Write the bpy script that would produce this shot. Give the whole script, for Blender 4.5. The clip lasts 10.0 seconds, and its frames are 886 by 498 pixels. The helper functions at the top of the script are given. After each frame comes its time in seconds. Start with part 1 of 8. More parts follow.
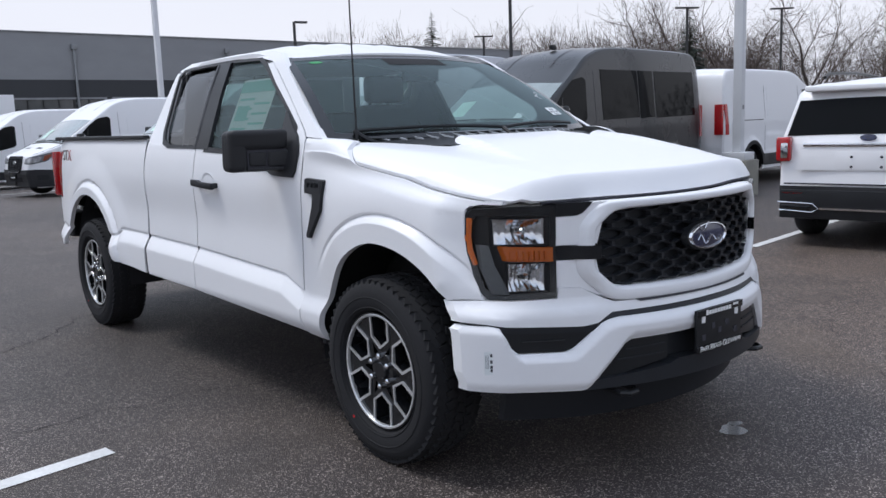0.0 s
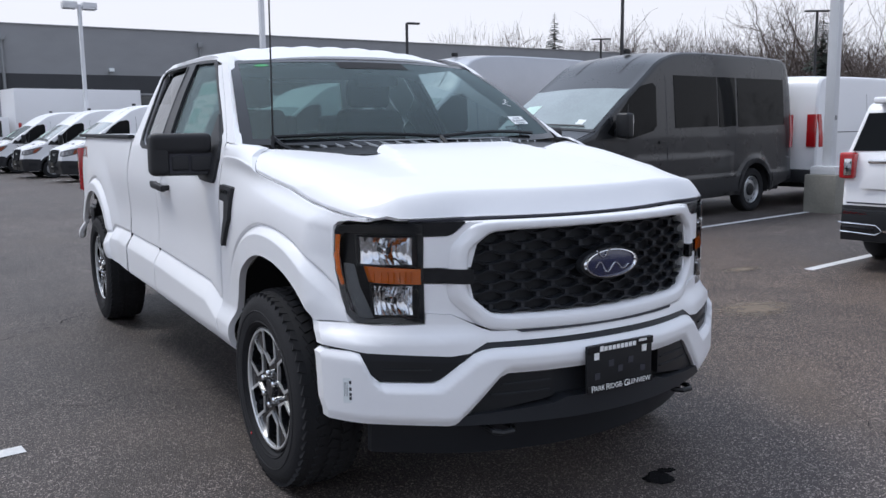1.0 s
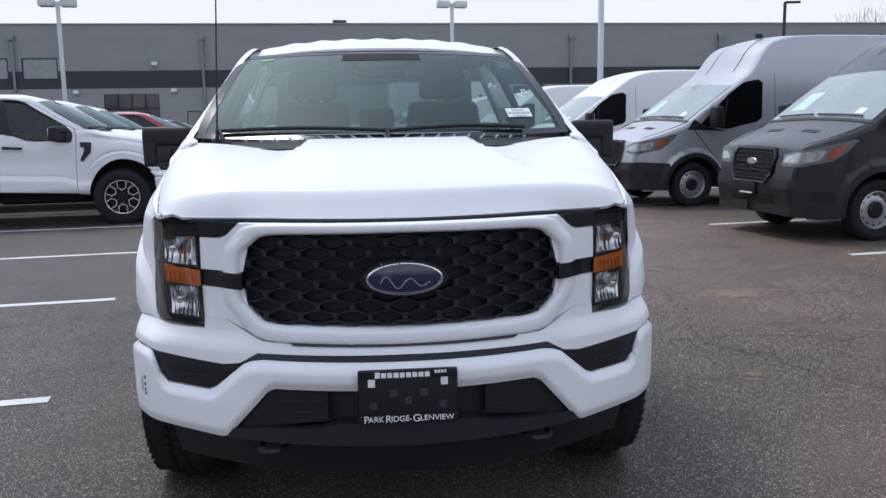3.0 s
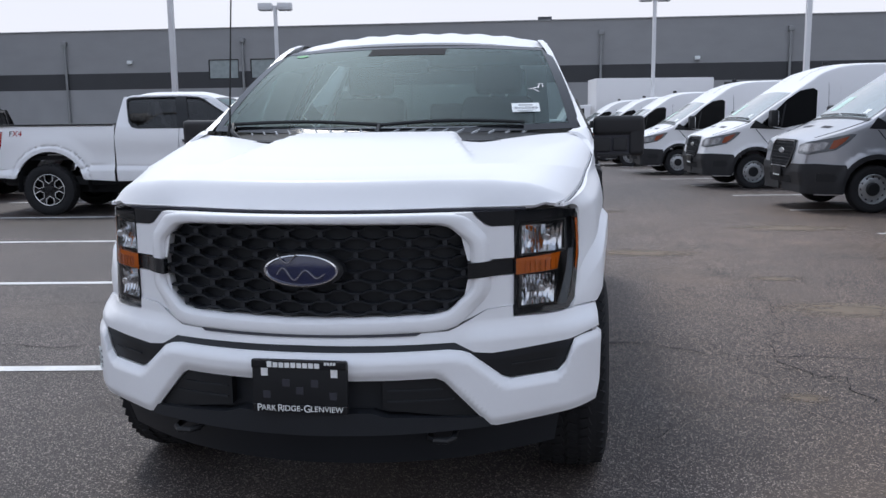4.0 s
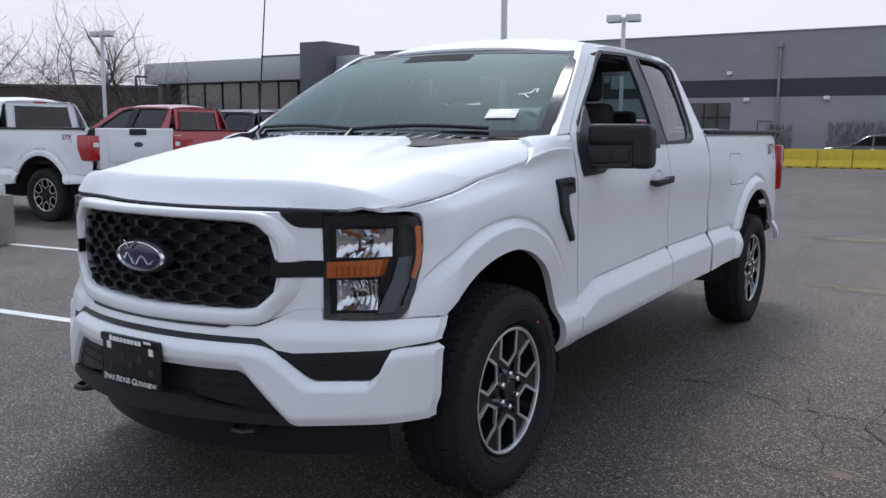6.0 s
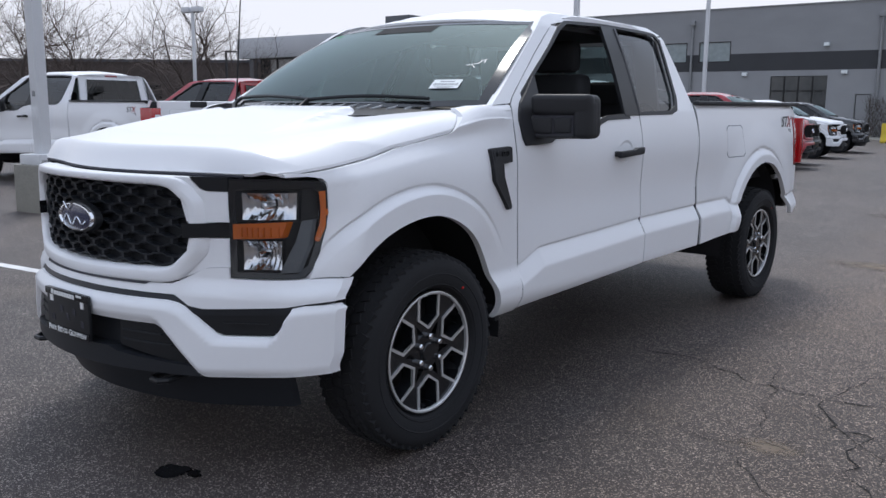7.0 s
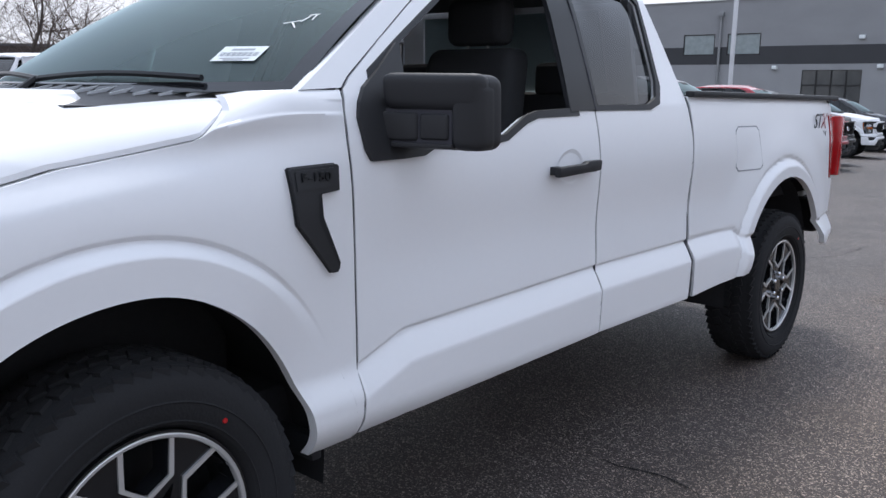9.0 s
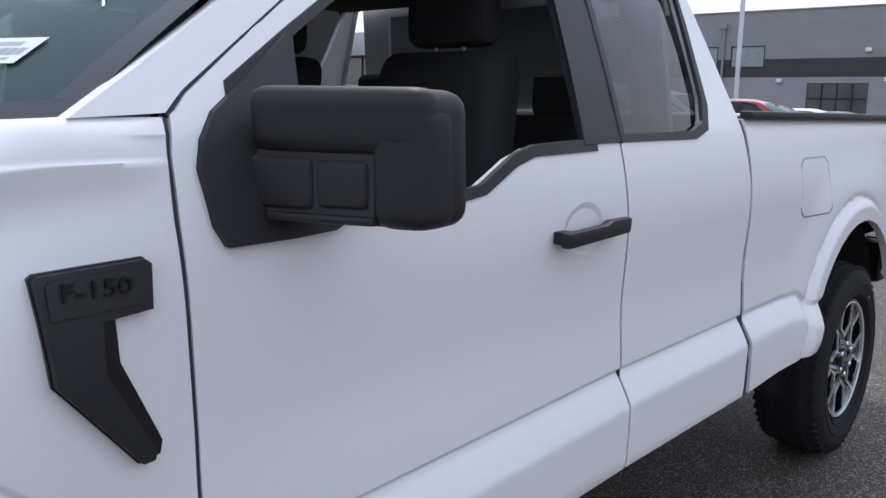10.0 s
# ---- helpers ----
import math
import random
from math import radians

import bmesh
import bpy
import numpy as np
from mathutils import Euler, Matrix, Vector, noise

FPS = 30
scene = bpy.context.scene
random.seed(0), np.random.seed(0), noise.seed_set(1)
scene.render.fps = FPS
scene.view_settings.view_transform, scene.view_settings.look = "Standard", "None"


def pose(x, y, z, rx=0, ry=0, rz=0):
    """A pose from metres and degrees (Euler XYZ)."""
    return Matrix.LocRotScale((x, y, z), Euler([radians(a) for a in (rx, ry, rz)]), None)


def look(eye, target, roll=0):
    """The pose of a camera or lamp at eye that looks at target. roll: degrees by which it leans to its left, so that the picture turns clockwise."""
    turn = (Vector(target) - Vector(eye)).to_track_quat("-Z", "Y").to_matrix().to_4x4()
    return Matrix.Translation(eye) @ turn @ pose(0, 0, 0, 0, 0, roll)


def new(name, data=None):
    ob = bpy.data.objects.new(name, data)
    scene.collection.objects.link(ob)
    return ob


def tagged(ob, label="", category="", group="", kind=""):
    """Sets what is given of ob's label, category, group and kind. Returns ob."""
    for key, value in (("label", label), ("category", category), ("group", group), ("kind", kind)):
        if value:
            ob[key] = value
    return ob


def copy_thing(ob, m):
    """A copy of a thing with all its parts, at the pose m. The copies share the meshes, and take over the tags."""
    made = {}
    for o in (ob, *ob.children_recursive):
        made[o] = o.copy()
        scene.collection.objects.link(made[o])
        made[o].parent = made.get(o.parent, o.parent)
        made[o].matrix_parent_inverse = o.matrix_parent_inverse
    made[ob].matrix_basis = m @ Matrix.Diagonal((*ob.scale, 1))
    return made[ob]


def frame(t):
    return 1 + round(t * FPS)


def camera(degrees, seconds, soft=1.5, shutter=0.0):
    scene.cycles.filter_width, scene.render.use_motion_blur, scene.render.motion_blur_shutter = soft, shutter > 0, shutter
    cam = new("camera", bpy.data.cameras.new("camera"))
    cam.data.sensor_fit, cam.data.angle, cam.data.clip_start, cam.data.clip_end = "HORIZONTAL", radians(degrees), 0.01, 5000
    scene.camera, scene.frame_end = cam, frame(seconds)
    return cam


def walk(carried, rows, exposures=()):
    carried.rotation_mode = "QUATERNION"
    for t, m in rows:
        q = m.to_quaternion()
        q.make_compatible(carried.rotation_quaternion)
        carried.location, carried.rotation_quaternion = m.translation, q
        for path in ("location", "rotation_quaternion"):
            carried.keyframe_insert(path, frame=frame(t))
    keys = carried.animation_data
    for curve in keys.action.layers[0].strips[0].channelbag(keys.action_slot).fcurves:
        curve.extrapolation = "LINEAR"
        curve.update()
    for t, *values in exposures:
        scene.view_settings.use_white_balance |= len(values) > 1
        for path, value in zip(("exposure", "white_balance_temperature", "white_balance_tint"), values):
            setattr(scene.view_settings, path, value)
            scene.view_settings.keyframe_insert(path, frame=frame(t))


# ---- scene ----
cam = camera(54.6, 10.0)
PATH = [
    (0, (-2.989, -2.925, 1.45), (-1.738, -1.393, 1.152), -2.0),
    (0.5, (-2.573, -3.041, 1.455), (-1.4, -1.448, 1.157), -1.2),
    (1, (-2.119, -3.267, 1.46), (-1.091, -1.575, 1.172), -0.7),
    (1.5, (-1.638, -3.398, 1.454), (-0.793, -1.608, 1.167), -0.3),
    (2, (-1.14, -3.527, 1.448), (-0.494, -1.656, 1.163), -0.5),
    (2.5, (-0.657, -3.617, 1.458), (-0.23, -1.686, 1.162), -0.7),
    (3, (-0.136, -3.622, 1.454), (0.055, -1.654, 1.153), -0.9),
    (4.3, (1.141, -3.503, 1.428), (0.698, -1.577, 1.123), -0.4),
    (4.5, (1.329, -3.45, 1.441), (0.788, -1.549, 1.134), -0.2),
    (5, (1.728, -3.22, 1.416), (0.959, -1.4, 1.111), 0.1),
    (5.2, (1.9, -3.156, 1.42), (1.045, -1.372, 1.125), 0.0),
    (6.3, (2.74, -2.766, 1.391), (1.586, -1.158, 1.109), 0.4),
    (6.5, (2.877, -2.717, 1.393), (1.681, -1.141, 1.097), 0.3),
    (7, (3.133, -2.57, 1.384), (1.881, -1.045, 1.052), 0.4),
    (7.5, (3.118, -2.257, 1.351), (1.864, -0.746, 0.966), -0.1),
    (8, (3.05, -1.849, 1.324), (1.791, -0.341, 0.948), 0.0),
    (8.5, (2.873, -1.364, 1.355), (1.58, 0.116, 0.982), 0.8),
    (9, (2.58, -0.915, 1.378), (1.288, 0.571, 1.025), 1.1),
    (9.5, (2.302, -0.432, 1.39), (1.013, 1.061, 1.061), 0.9),
    (10, (1.986, -0.054, 1.407), (0.69, 1.434, 1.082), 1.2),
]
EXPOSE = [(0, 0.25), (1, 0.31), (3, 0.30), (5, 0.23), (6.5, 0.22), (7.0, 0.28), (7.5, 0.54), (8.0, 0.65), (8.6, 0.60), (9.5, 0.55), (10, 0.55)]
walk(cam, [(t, look(eye, target, roll)) for t, eye, target, roll in PATH], EXPOSE)


# ---- light: an overcast late-winter sky ----
world = bpy.data.worlds.new("overcast")
world.use_nodes = True
scene.world = world
wn, wl = world.node_tree.nodes, world.node_tree.links
sky = wn.new("ShaderNodeTexSky")
sky.sky_type, sky.sun_disc = "NISHITA", False
sky.sun_elevation, sky.sun_rotation = radians(59), radians(325)
wtc = wn.new("ShaderNodeTexCoord")
wmap = wn.new("ShaderNodeMapping")
wmap.inputs["Scale"].default_value = (1.0, 1.0, 3.2)
wnoise = wn.new("ShaderNodeTexNoise")
wnoise.inputs["Scale"].default_value, wnoise.inputs["Detail"].default_value = 2.2, 5
wramp = wn.new("ShaderNodeValToRGB")
wramp.color_ramp.elements[0].position, wramp.color_ramp.elements[1].position = 0.32, 0.72
wramp.color_ramp.elements[0].color, wramp.color_ramp.elements[1].color = (6.05, 7.0, 9.0, 1), (7.9, 9.0, 11.2, 1)
wmix = wn.new("ShaderNodeMix")
wmix.data_type = "RGBA"
wmix.inputs["Factor"].default_value = 0.93
wl.new(wtc.outputs["Generated"], wmap.inputs["Vector"])
wl.new(wmap.outputs["Vector"], wnoise.inputs["Vector"])
wl.new(wnoise.outputs["Fac"], wramp.inputs["Fac"])
wl.new(sky.outputs["Color"], wmix.inputs["A"])
wl.new(wramp.outputs["Color"], wmix.inputs["B"])
# an overcast sky brightens towards the zenith and, softly, towards the veiled sun
SUN_DIR = Vector((-0.32, 0.42, 0.86)).normalized()
wsep = wn.new("ShaderNodeSeparateXYZ")
wl.new(wtc.outputs["Generated"], wsep.inputs["Vector"])
wup = wn.new("ShaderNodeMath")
wup.operation, wup.use_clamp = "MULTIPLY_ADD", False
wup.inputs[1].default_value, wup.inputs[2].default_value = 0.06, 1.10
wl.new(wsep.outputs["Z"], wup.inputs[0])
wdot = wn.new("ShaderNodeVectorMath")
wdot.operation = "DOT_PRODUCT"
wdot.inputs[1].default_value = SUN_DIR
wl.new(wtc.outputs["Generated"], wdot.inputs[0])
wlobe = wn.new("ShaderNodeMapRange")
wlobe.interpolation_type = "SMOOTHERSTEP"
wlobe.inputs["From Min"].default_value, wlobe.inputs["From Max"].default_value = 0.45, 1.0
wlobe.inputs["To Min"].default_value, wlobe.inputs["To Max"].default_value = 0.0, 0.34
wl.new(wdot.outputs["Value"], wlobe.inputs["Value"])
wsum = wn.new("ShaderNodeMath")
wsum.operation = "ADD"
wl.new(wup.outputs[0], wsum.inputs[0])
wl.new(wlobe.outputs["Result"], wsum.inputs[1])
wtone = wn.new("ShaderNodeVectorMath")
wtone.operation = "SCALE"
wl.new(wmix.outputs["Result"], wtone.inputs[0])
wl.new(wsum.outputs[0], wtone.inputs["Scale"])
# the haze near the horizon is whiter than the cloud overhead
whaze = wn.new("ShaderNodeMapRange")
whaze.interpolation_type = "SMOOTHSTEP"
whaze.inputs["From Min"].default_value, whaze.inputs["From Max"].default_value = 0.05, 0.62
whaze.inputs["To Min"].default_value, whaze.inputs["To Max"].default_value = 0.85, 0.0
wl.new(wsep.outputs["Z"], whaze.inputs["Value"])
wpale = wn.new("ShaderNodeMix")
wpale.data_type = "RGBA"
wpale.inputs["B"].default_value = (9.55, 9.65, 10.5, 1)
wl.new(whaze.outputs["Result"], wpale.inputs["Factor"])
wl.new(wtone.outputs["Vector"], wpale.inputs["A"])
wl.new(wpale.outputs["Result"], wn["Background"].inputs["Color"])
wn["Background"].inputs["Strength"].default_value = 0.079

sun_data = bpy.data.lights.new("sun", "SUN")
sun_data.energy, sun_data.angle, sun_data.color = 1.45, radians(15), (1.0, 0.975, 0.95)
sun = new("sun", sun_data)
sun.matrix_world = look((-6.4, 8.4, 17.2), (0, 0, 0))

# ---- materials ----


def mat(name, col, rough=0.5, metal=0.0, var=0.12, scale=3.0, fine=60.0, bump=0.0, coat=0.0, col2=None, spec=0.5, stretch=(1, 1, 1)):
    """A principled surface whose colour and roughness vary at two scales, with fine relief."""
    m = bpy.data.materials.new(name)
    m.use_nodes = True
    n, l = m.node_tree.nodes, m.node_tree.links
    b = n["Principled BSDF"]
    tc = n.new("ShaderNodeTexCoord")
    mp = n.new("ShaderNodeMapping")
    mp.inputs["Scale"].default_value = stretch
    l.new(tc.outputs["Object"], mp.inputs["Vector"])
    big, small = n.new("ShaderNodeTexNoise"), n.new("ShaderNodeTexNoise")
    for t, sc, d in ((big, scale, 5), (small, fine, 3)):
        t.inputs["Scale"].default_value, t.inputs["Detail"].default_value = sc, d
        l.new(mp.outputs["Vector"], t.inputs["Vector"])
    add = n.new("ShaderNodeMath")
    add.operation = "MULTIPLY_ADD"
    add.inputs[1].default_value, add.inputs[2].default_value = 0.35, 0.0
    l.new(small.outputs["Fac"], add.inputs[0])
    mixf = n.new("ShaderNodeMath")
    mixf.operation = "MULTIPLY_ADD"
    mixf.inputs[1].default_value = 0.65
    l.new(big.outputs["Fac"], mixf.inputs[0])
    l.new(add.outputs[0], mixf.inputs[2])
    ramp = n.new("ShaderNodeValToRGB")
    ramp.color_ramp.elements[0].position, ramp.color_ramp.elements[1].position = 0.3, 0.7
    c2 = col2 or tuple(min(1, c * (1 + var)) for c in col)
    c1 = col if col2 else tuple(c * (1 - var) for c in col)
    ramp.color_ramp.elements[0].color, ramp.color_ramp.elements[1].color = (*c1, 1), (*c2, 1)
    l.new(mixf.outputs[0], ramp.inputs["Fac"])
    l.new(ramp.outputs["Color"], b.inputs["Base Color"])
    rr = n.new("ShaderNodeMapRange")
    rr.inputs["To Min"].default_value, rr.inputs["To Max"].default_value = max(0.02, rough * 0.85), min(1, rough * 1.15)
    l.new(mixf.outputs[0], rr.inputs["Value"])
    l.new(rr.outputs["Result"], b.inputs["Roughness"])
    b.inputs["Metallic"].default_value = metal
    b.inputs["Specular IOR Level"].default_value = spec
    b.inputs["Coat Weight"].default_value, b.inputs["Coat Roughness"].default_value = coat, 0.16
    if bump:
        bp = n.new("ShaderNodeBump")
        bp.inputs["Strength"].default_value, bp.inputs["Distance"].default_value = bump, 0.004
        l.new(small.outputs["Fac"], bp.inputs["Height"])
        l.new(bp.outputs["Normal"], b.inputs["Normal"])
    return m


def glass(name, tint, rough=0.0, shine=1.0, ior=1.8):
    """Thin glazing: tinted, with the sharp gloss of glass on top."""
    m = bpy.data.materials.new(name)
    m.use_nodes = True
    n, l = m.node_tree.nodes, m.node_tree.links
    n.remove(n["Principled BSDF"])
    tr, gl, fr, mx = n.new("ShaderNodeBsdfTransparent"), n.new("ShaderNodeBsdfGlossy"), n.new("ShaderNodeFresnel"), n.new("ShaderNodeMixShader")
    tr.inputs["Color"].default_value = (*tint, 1)
    gl.inputs["Roughness"].default_value = rough
    gl.inputs["Color"].default_value = (*(shine if isinstance(shine, tuple) else (shine,) * 3), 1)
    fr.inputs["IOR"].default_value = ior
    noise_t = n.new("ShaderNodeTexNoise")
    noise_t.inputs["Scale"].default_value = 3.0
    tcg = n.new("ShaderNodeTexCoord")
    l.new(tcg.outputs["Object"], noise_t.inputs["Vector"])
    bp = n.new("ShaderNodeBump")
    bp.inputs["Strength"].default_value, bp.inputs["Distance"].default_value = 0.03, 0.01
    l.new(noise_t.outputs["Fac"], bp.inputs["Height"])
    l.new(bp.outputs["Normal"], gl.inputs["Normal"])
    l.new(fr.outputs["Fac"], mx.inputs["Fac"])
    l.new(tr.outputs["BSDF"], mx.inputs[1])
    l.new(gl.outputs["BSDF"], mx.inputs[2])
    l.new(mx.outputs["Shader"], n["Material Output"].inputs["Surface"])
    return m


WHITE = mat("white_paint", (0.785, 0.79, 0.81), 0.42, var=0.012, scale=1.2, coat=0.28, spec=0.35)
RED = mat("red_paint", (0.36, 0.007, 0.020), 0.3, var=0.08, coat=1.0)
GREY = mat("grey_paint", (0.016, 0.017, 0.0195), 0.28, metal=0.1, var=0.06, coat=0.4, spec=0.35)
SILVER = mat("silver_paint", (0.42, 0.43, 0.46), 0.35, metal=0.5, var=0.04, coat=0.8)
MAROON = mat("maroon_paint", (0.12, 0.012, 0.014), 0.35, var=0.08, coat=0.8)
BLACKP = mat("black_paint", (0.016, 0.017, 0.02), 0.25, var=0.1, coat=1.0)
PLASTIC = mat("black_plastic", (0.0165, 0.0172, 0.0200), 0.52, var=0.2, fine=500, bump=0.07, spec=0.38)
SATIN = mat("satin_black", (0.013, 0.014, 0.016), 0.38, var=0.15, fine=200, spec=0.3)
GRILLEB = mat("grille_black", (0.0165, 0.0185, 0.0225), 0.48, var=0.15, fine=200, spec=0.3)
NUB = mat("grille_link_grey", (0.020, 0.022, 0.026), 0.5, var=0.15, fine=200, spec=0.3)
GLOSSB = mat("gloss_black", (0.010, 0.011, 0.013), 0.12, var=0.1)
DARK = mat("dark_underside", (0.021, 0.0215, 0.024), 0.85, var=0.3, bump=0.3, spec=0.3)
RUBBER = mat("tyre_rubber", (0.0165, 0.0168, 0.0187), 0.85, var=0.25, fine=150, bump=0.4, spec=0.3)
MACHINED = mat("machined_aluminium", (0.72, 0.73, 0.74), 0.22, metal=0.65, var=0.05, fine=220)
STEEL = mat("painted_steel", (0.45, 0.46, 0.47), 0.35, metal=0.7, var=0.08)
CHROME = mat("chrome", (0.82, 0.83, 0.85), 0.08, metal=1.0, var=0.02)
REFLECT = mat("lamp_reflector", (0.66, 0.67, 0.69), 0.10, metal=1.0, var=0.10, scale=30, fine=120)
AMBER = mat("amber_lens", (0.54, 0.125, 0.010), 0.12, var=0.1, coat=1.0)
REDLENS = mat("red_lens", (0.40, 0.008, 0.012), 0.12, var=0.1, coat=1.0)
CLOTH = mat("seat_cloth", (0.026, 0.027, 0.030), 0.9, var=0.3, fine=300, bump=0.4)
DASH = mat("dash_plastic", (0.030, 0.031, 0.034), 0.6, var=0.15)
PAPER = mat("paper", (0.72, 0.76, 0.77), 0.7, var=0.04)
TEAL = mat("teal_print", (0.28, 0.55, 0.52), 0.7, var=0.1)
INK = mat("dark_ink", (0.03, 0.03, 0.04), 0.7, var=0.1)
BLUE = mat("blue_enamel", (0.006, 0.012, 0.055), 0.18, var=0.15, coat=1.0)
GREYLENS = mat("light_guide", (0.30, 0.32, 0.34), 0.25, var=0.1, coat=0.6)
PALEGREEN = mat("pale_green_paper", (0.50, 0.68, 0.62), 0.6, var=0.1)
GUIDE = mat("lamp_guide", (0.11, 0.12, 0.13), 0.3, var=0.15, coat=0.5)
GREEN = mat("green_decal", (0.03, 0.30, 0.09), 0.5, var=0.1)
WHITELET = mat("white_lettering", (0.80, 0.80, 0.80), 0.5, var=0.02)
GLASS = glass("windscreen_glass", (0.36, 0.47, 0.455), rough=0.60, shine=(0.43, 0.525, 0.545), ior=1.92)
GLASSD = glass("privacy_glass", (0.10, 0.105, 0.11), ior=1.55)
GLASSC = glass("clear_lens", (0.96, 0.97, 0.98), ior=1.4)
VANGLASS = mat("dark_van_glass", (0.005, 0.0055, 0.006), 0.03, var=0.1, spec=0.09)

# ---- building blocks ----


def smooth(a, b, x):
    t = min(1.0, max(0.0, (x - a) / (b - a)))
    return t * t * (3 - 2 * t)


def lerp_pts(pts, x):
    """Piecewise-linear height over (x, y) pairs in rising x."""
    if x <= pts[0][0]:
        return pts[0][1]
    for (a, p), (b, q) in zip(pts, pts[1:]):
        if x <= b:
            return p + (q - p) * (x - a) / (b - a)
    return pts[-1][1]


def link(name, bm, material, parent=None, label="", angle=32):
    me = bpy.data.meshes.new(name)
    lay = bm.verts.layers.float_vector.get("out")
    rim = bm.faces.layers.int.get("rim")
    loops = None
    if lay is not None:
        loops = []
        for f in bm.faces:
            f.normal_update()
            for v in f.verts:
                n = f.normal if f[rim] else v[lay]
                loops.append(tuple(n))
    bm.to_mesh(me)
    bm.free()
    me.polygons.foreach_set("use_smooth", [True] * len(me.polygons))
    if loops:
        me.normals_split_custom_set(loops)
    else:
        me.set_sharp_from_angle(angle=radians(angle))
    me.materials.append(material)
    ob = new(name, me)
    if parent is not None:
        ob.parent = parent
    if label:
        ob["label"] = label
    return ob


part = link


def root(name, label, category, group="", m=None):
    ob = tagged(new(name), label, category, group)
    ob.empty_display_size = 0.2
    if m is not None:
        ob.matrix_world = m
    return ob


def cuts(bm, axis, step, extra=()):
    vals = [v.co[axis] for v in bm.verts]
    lo, hi = min(vals), max(vals)
    n = int((hi - lo) / step)
    no = Vector((0, 0, 0))
    no[axis] = 1
    for at in [lo + (hi - lo) * i / (n + 1) for i in range(1, n + 1)] + [x for x in extra if lo < x < hi]:
        co = Vector((0, 0, 0))
        co[axis] = at
        bmesh.ops.bisect_plane(bm, geom=bm.verts[:] + bm.edges[:] + bm.faces[:], plane_co=co, plane_no=no, dist=1e-6)


def sheet(outline, f, step=0.08, back=(0, 0, 0), flip=False, steps=None, aim=None, extra=()):
    """A panel: an outline in two coordinates, cut into a grid, laid on the surface f and given an edge that turns back."""
    bm = bmesh.new()
    face = bm.faces.new([bm.verts.new((a, b, 0)) for a, b in outline])
    face.normal_update()
    bmesh.ops.triangulate(bm, faces=[face], ngon_method="EAR_CLIP")
    sa, sb = steps or (step, step)
    cuts(bm, 0, sa)
    cuts(bm, 1, sb, extra)
    bmesh.ops.remove_doubles(bm, verts=bm.verts[:], dist=1e-5)
    lay = bm.verts.layers.float_vector.new("out")
    rim_l = bm.faces.layers.int.new("rim")
    e = 0.007 if not extra else 0.002
    for v in bm.verts:
        a, b = v.co.x, v.co.y
        n = (Vector(f(a + e, b)) - Vector(f(a - e, b))).cross(Vector(f(a, b + e)) - Vector(f(a, b - e)))
        v[lay] = n.normalized()
        v.co = f(a, b)
    aim = Vector(aim) if aim else -Vector(back)
    total = Vector((0, 0, 0))
    for fc in bm.faces:
        fc.normal_update()
        total += fc.normal * fc.calc_area()
    if aim.length > 0 and total.dot(aim) < 0:
        bmesh.ops.reverse_faces(bm, faces=bm.faces[:])
        total = -total
    if sum((v[lay].dot(total) for v in bm.verts)) < 0:
        for v in bm.verts:
            v[lay] = -v[lay]
    if any(back):
        old = set(bm.faces)
        g = bmesh.ops.extrude_edge_only(bm, edges=[ed for ed in bm.edges if ed.is_boundary])
        bmesh.ops.translate(bm, verts=[v for v in g["geom"] if isinstance(v, bmesh.types.BMVert)], vec=back)
        for fc in bm.faces:
            if fc not in old:
                fc[rim_l] = 1
    return bm


def ring(outer, inner, f_out, f_in, back=(0, 0, 0), mid=None):
    """A frame between two outlines with equally many corners."""
    bm = bmesh.new()
    loops = [[bm.verts.new(f_out(*p)) for p in outer]]
    if mid:
        loops.append([bm.verts.new(mid(*p)) for p in [((a[0] + b[0]) / 2, (a[1] + b[1]) / 2) for a, b in zip(outer, inner)]])
    loops.append([bm.verts.new(f_in(*p)) for p in inner])
    if any(back):
        loops.append([bm.verts.new(v.co + Vector(back)) for v in loops[-1]])
        loops.insert(0, [bm.verts.new(v.co + Vector(back)) for v in loops[0]])
    n = len(outer)
    for a, b in zip(loops, loops[1:]):
        for i in range(n):
            bm.faces.new((a[i], a[(i + 1) % n], b[(i + 1) % n], b[i]))
    bmesh.ops.recalc_face_normals(bm, faces=bm.faces[:])
    return bm


def box(x0, x1, y0, y1, z0, z1, bevel=0.0, bm=None, segs=2):
    bm = bm or bmesh.new()
    g = bmesh.ops.create_cube(bm, size=1)["verts"]
    bmesh.ops.scale(bm, verts=g, vec=(x1 - x0, y1 - y0, z1 - z0))
    bmesh.ops.translate(bm, verts=g, vec=((x0 + x1) / 2, (y0 + y1) / 2, (z0 + z1) / 2))
    if bevel:
        es = list({e for v in g for e in v.link_edges})
        bmesh.ops.bevel(bm, geom=es, offset=bevel, segments=segs, affect="EDGES", profile=0.6)
    return bm


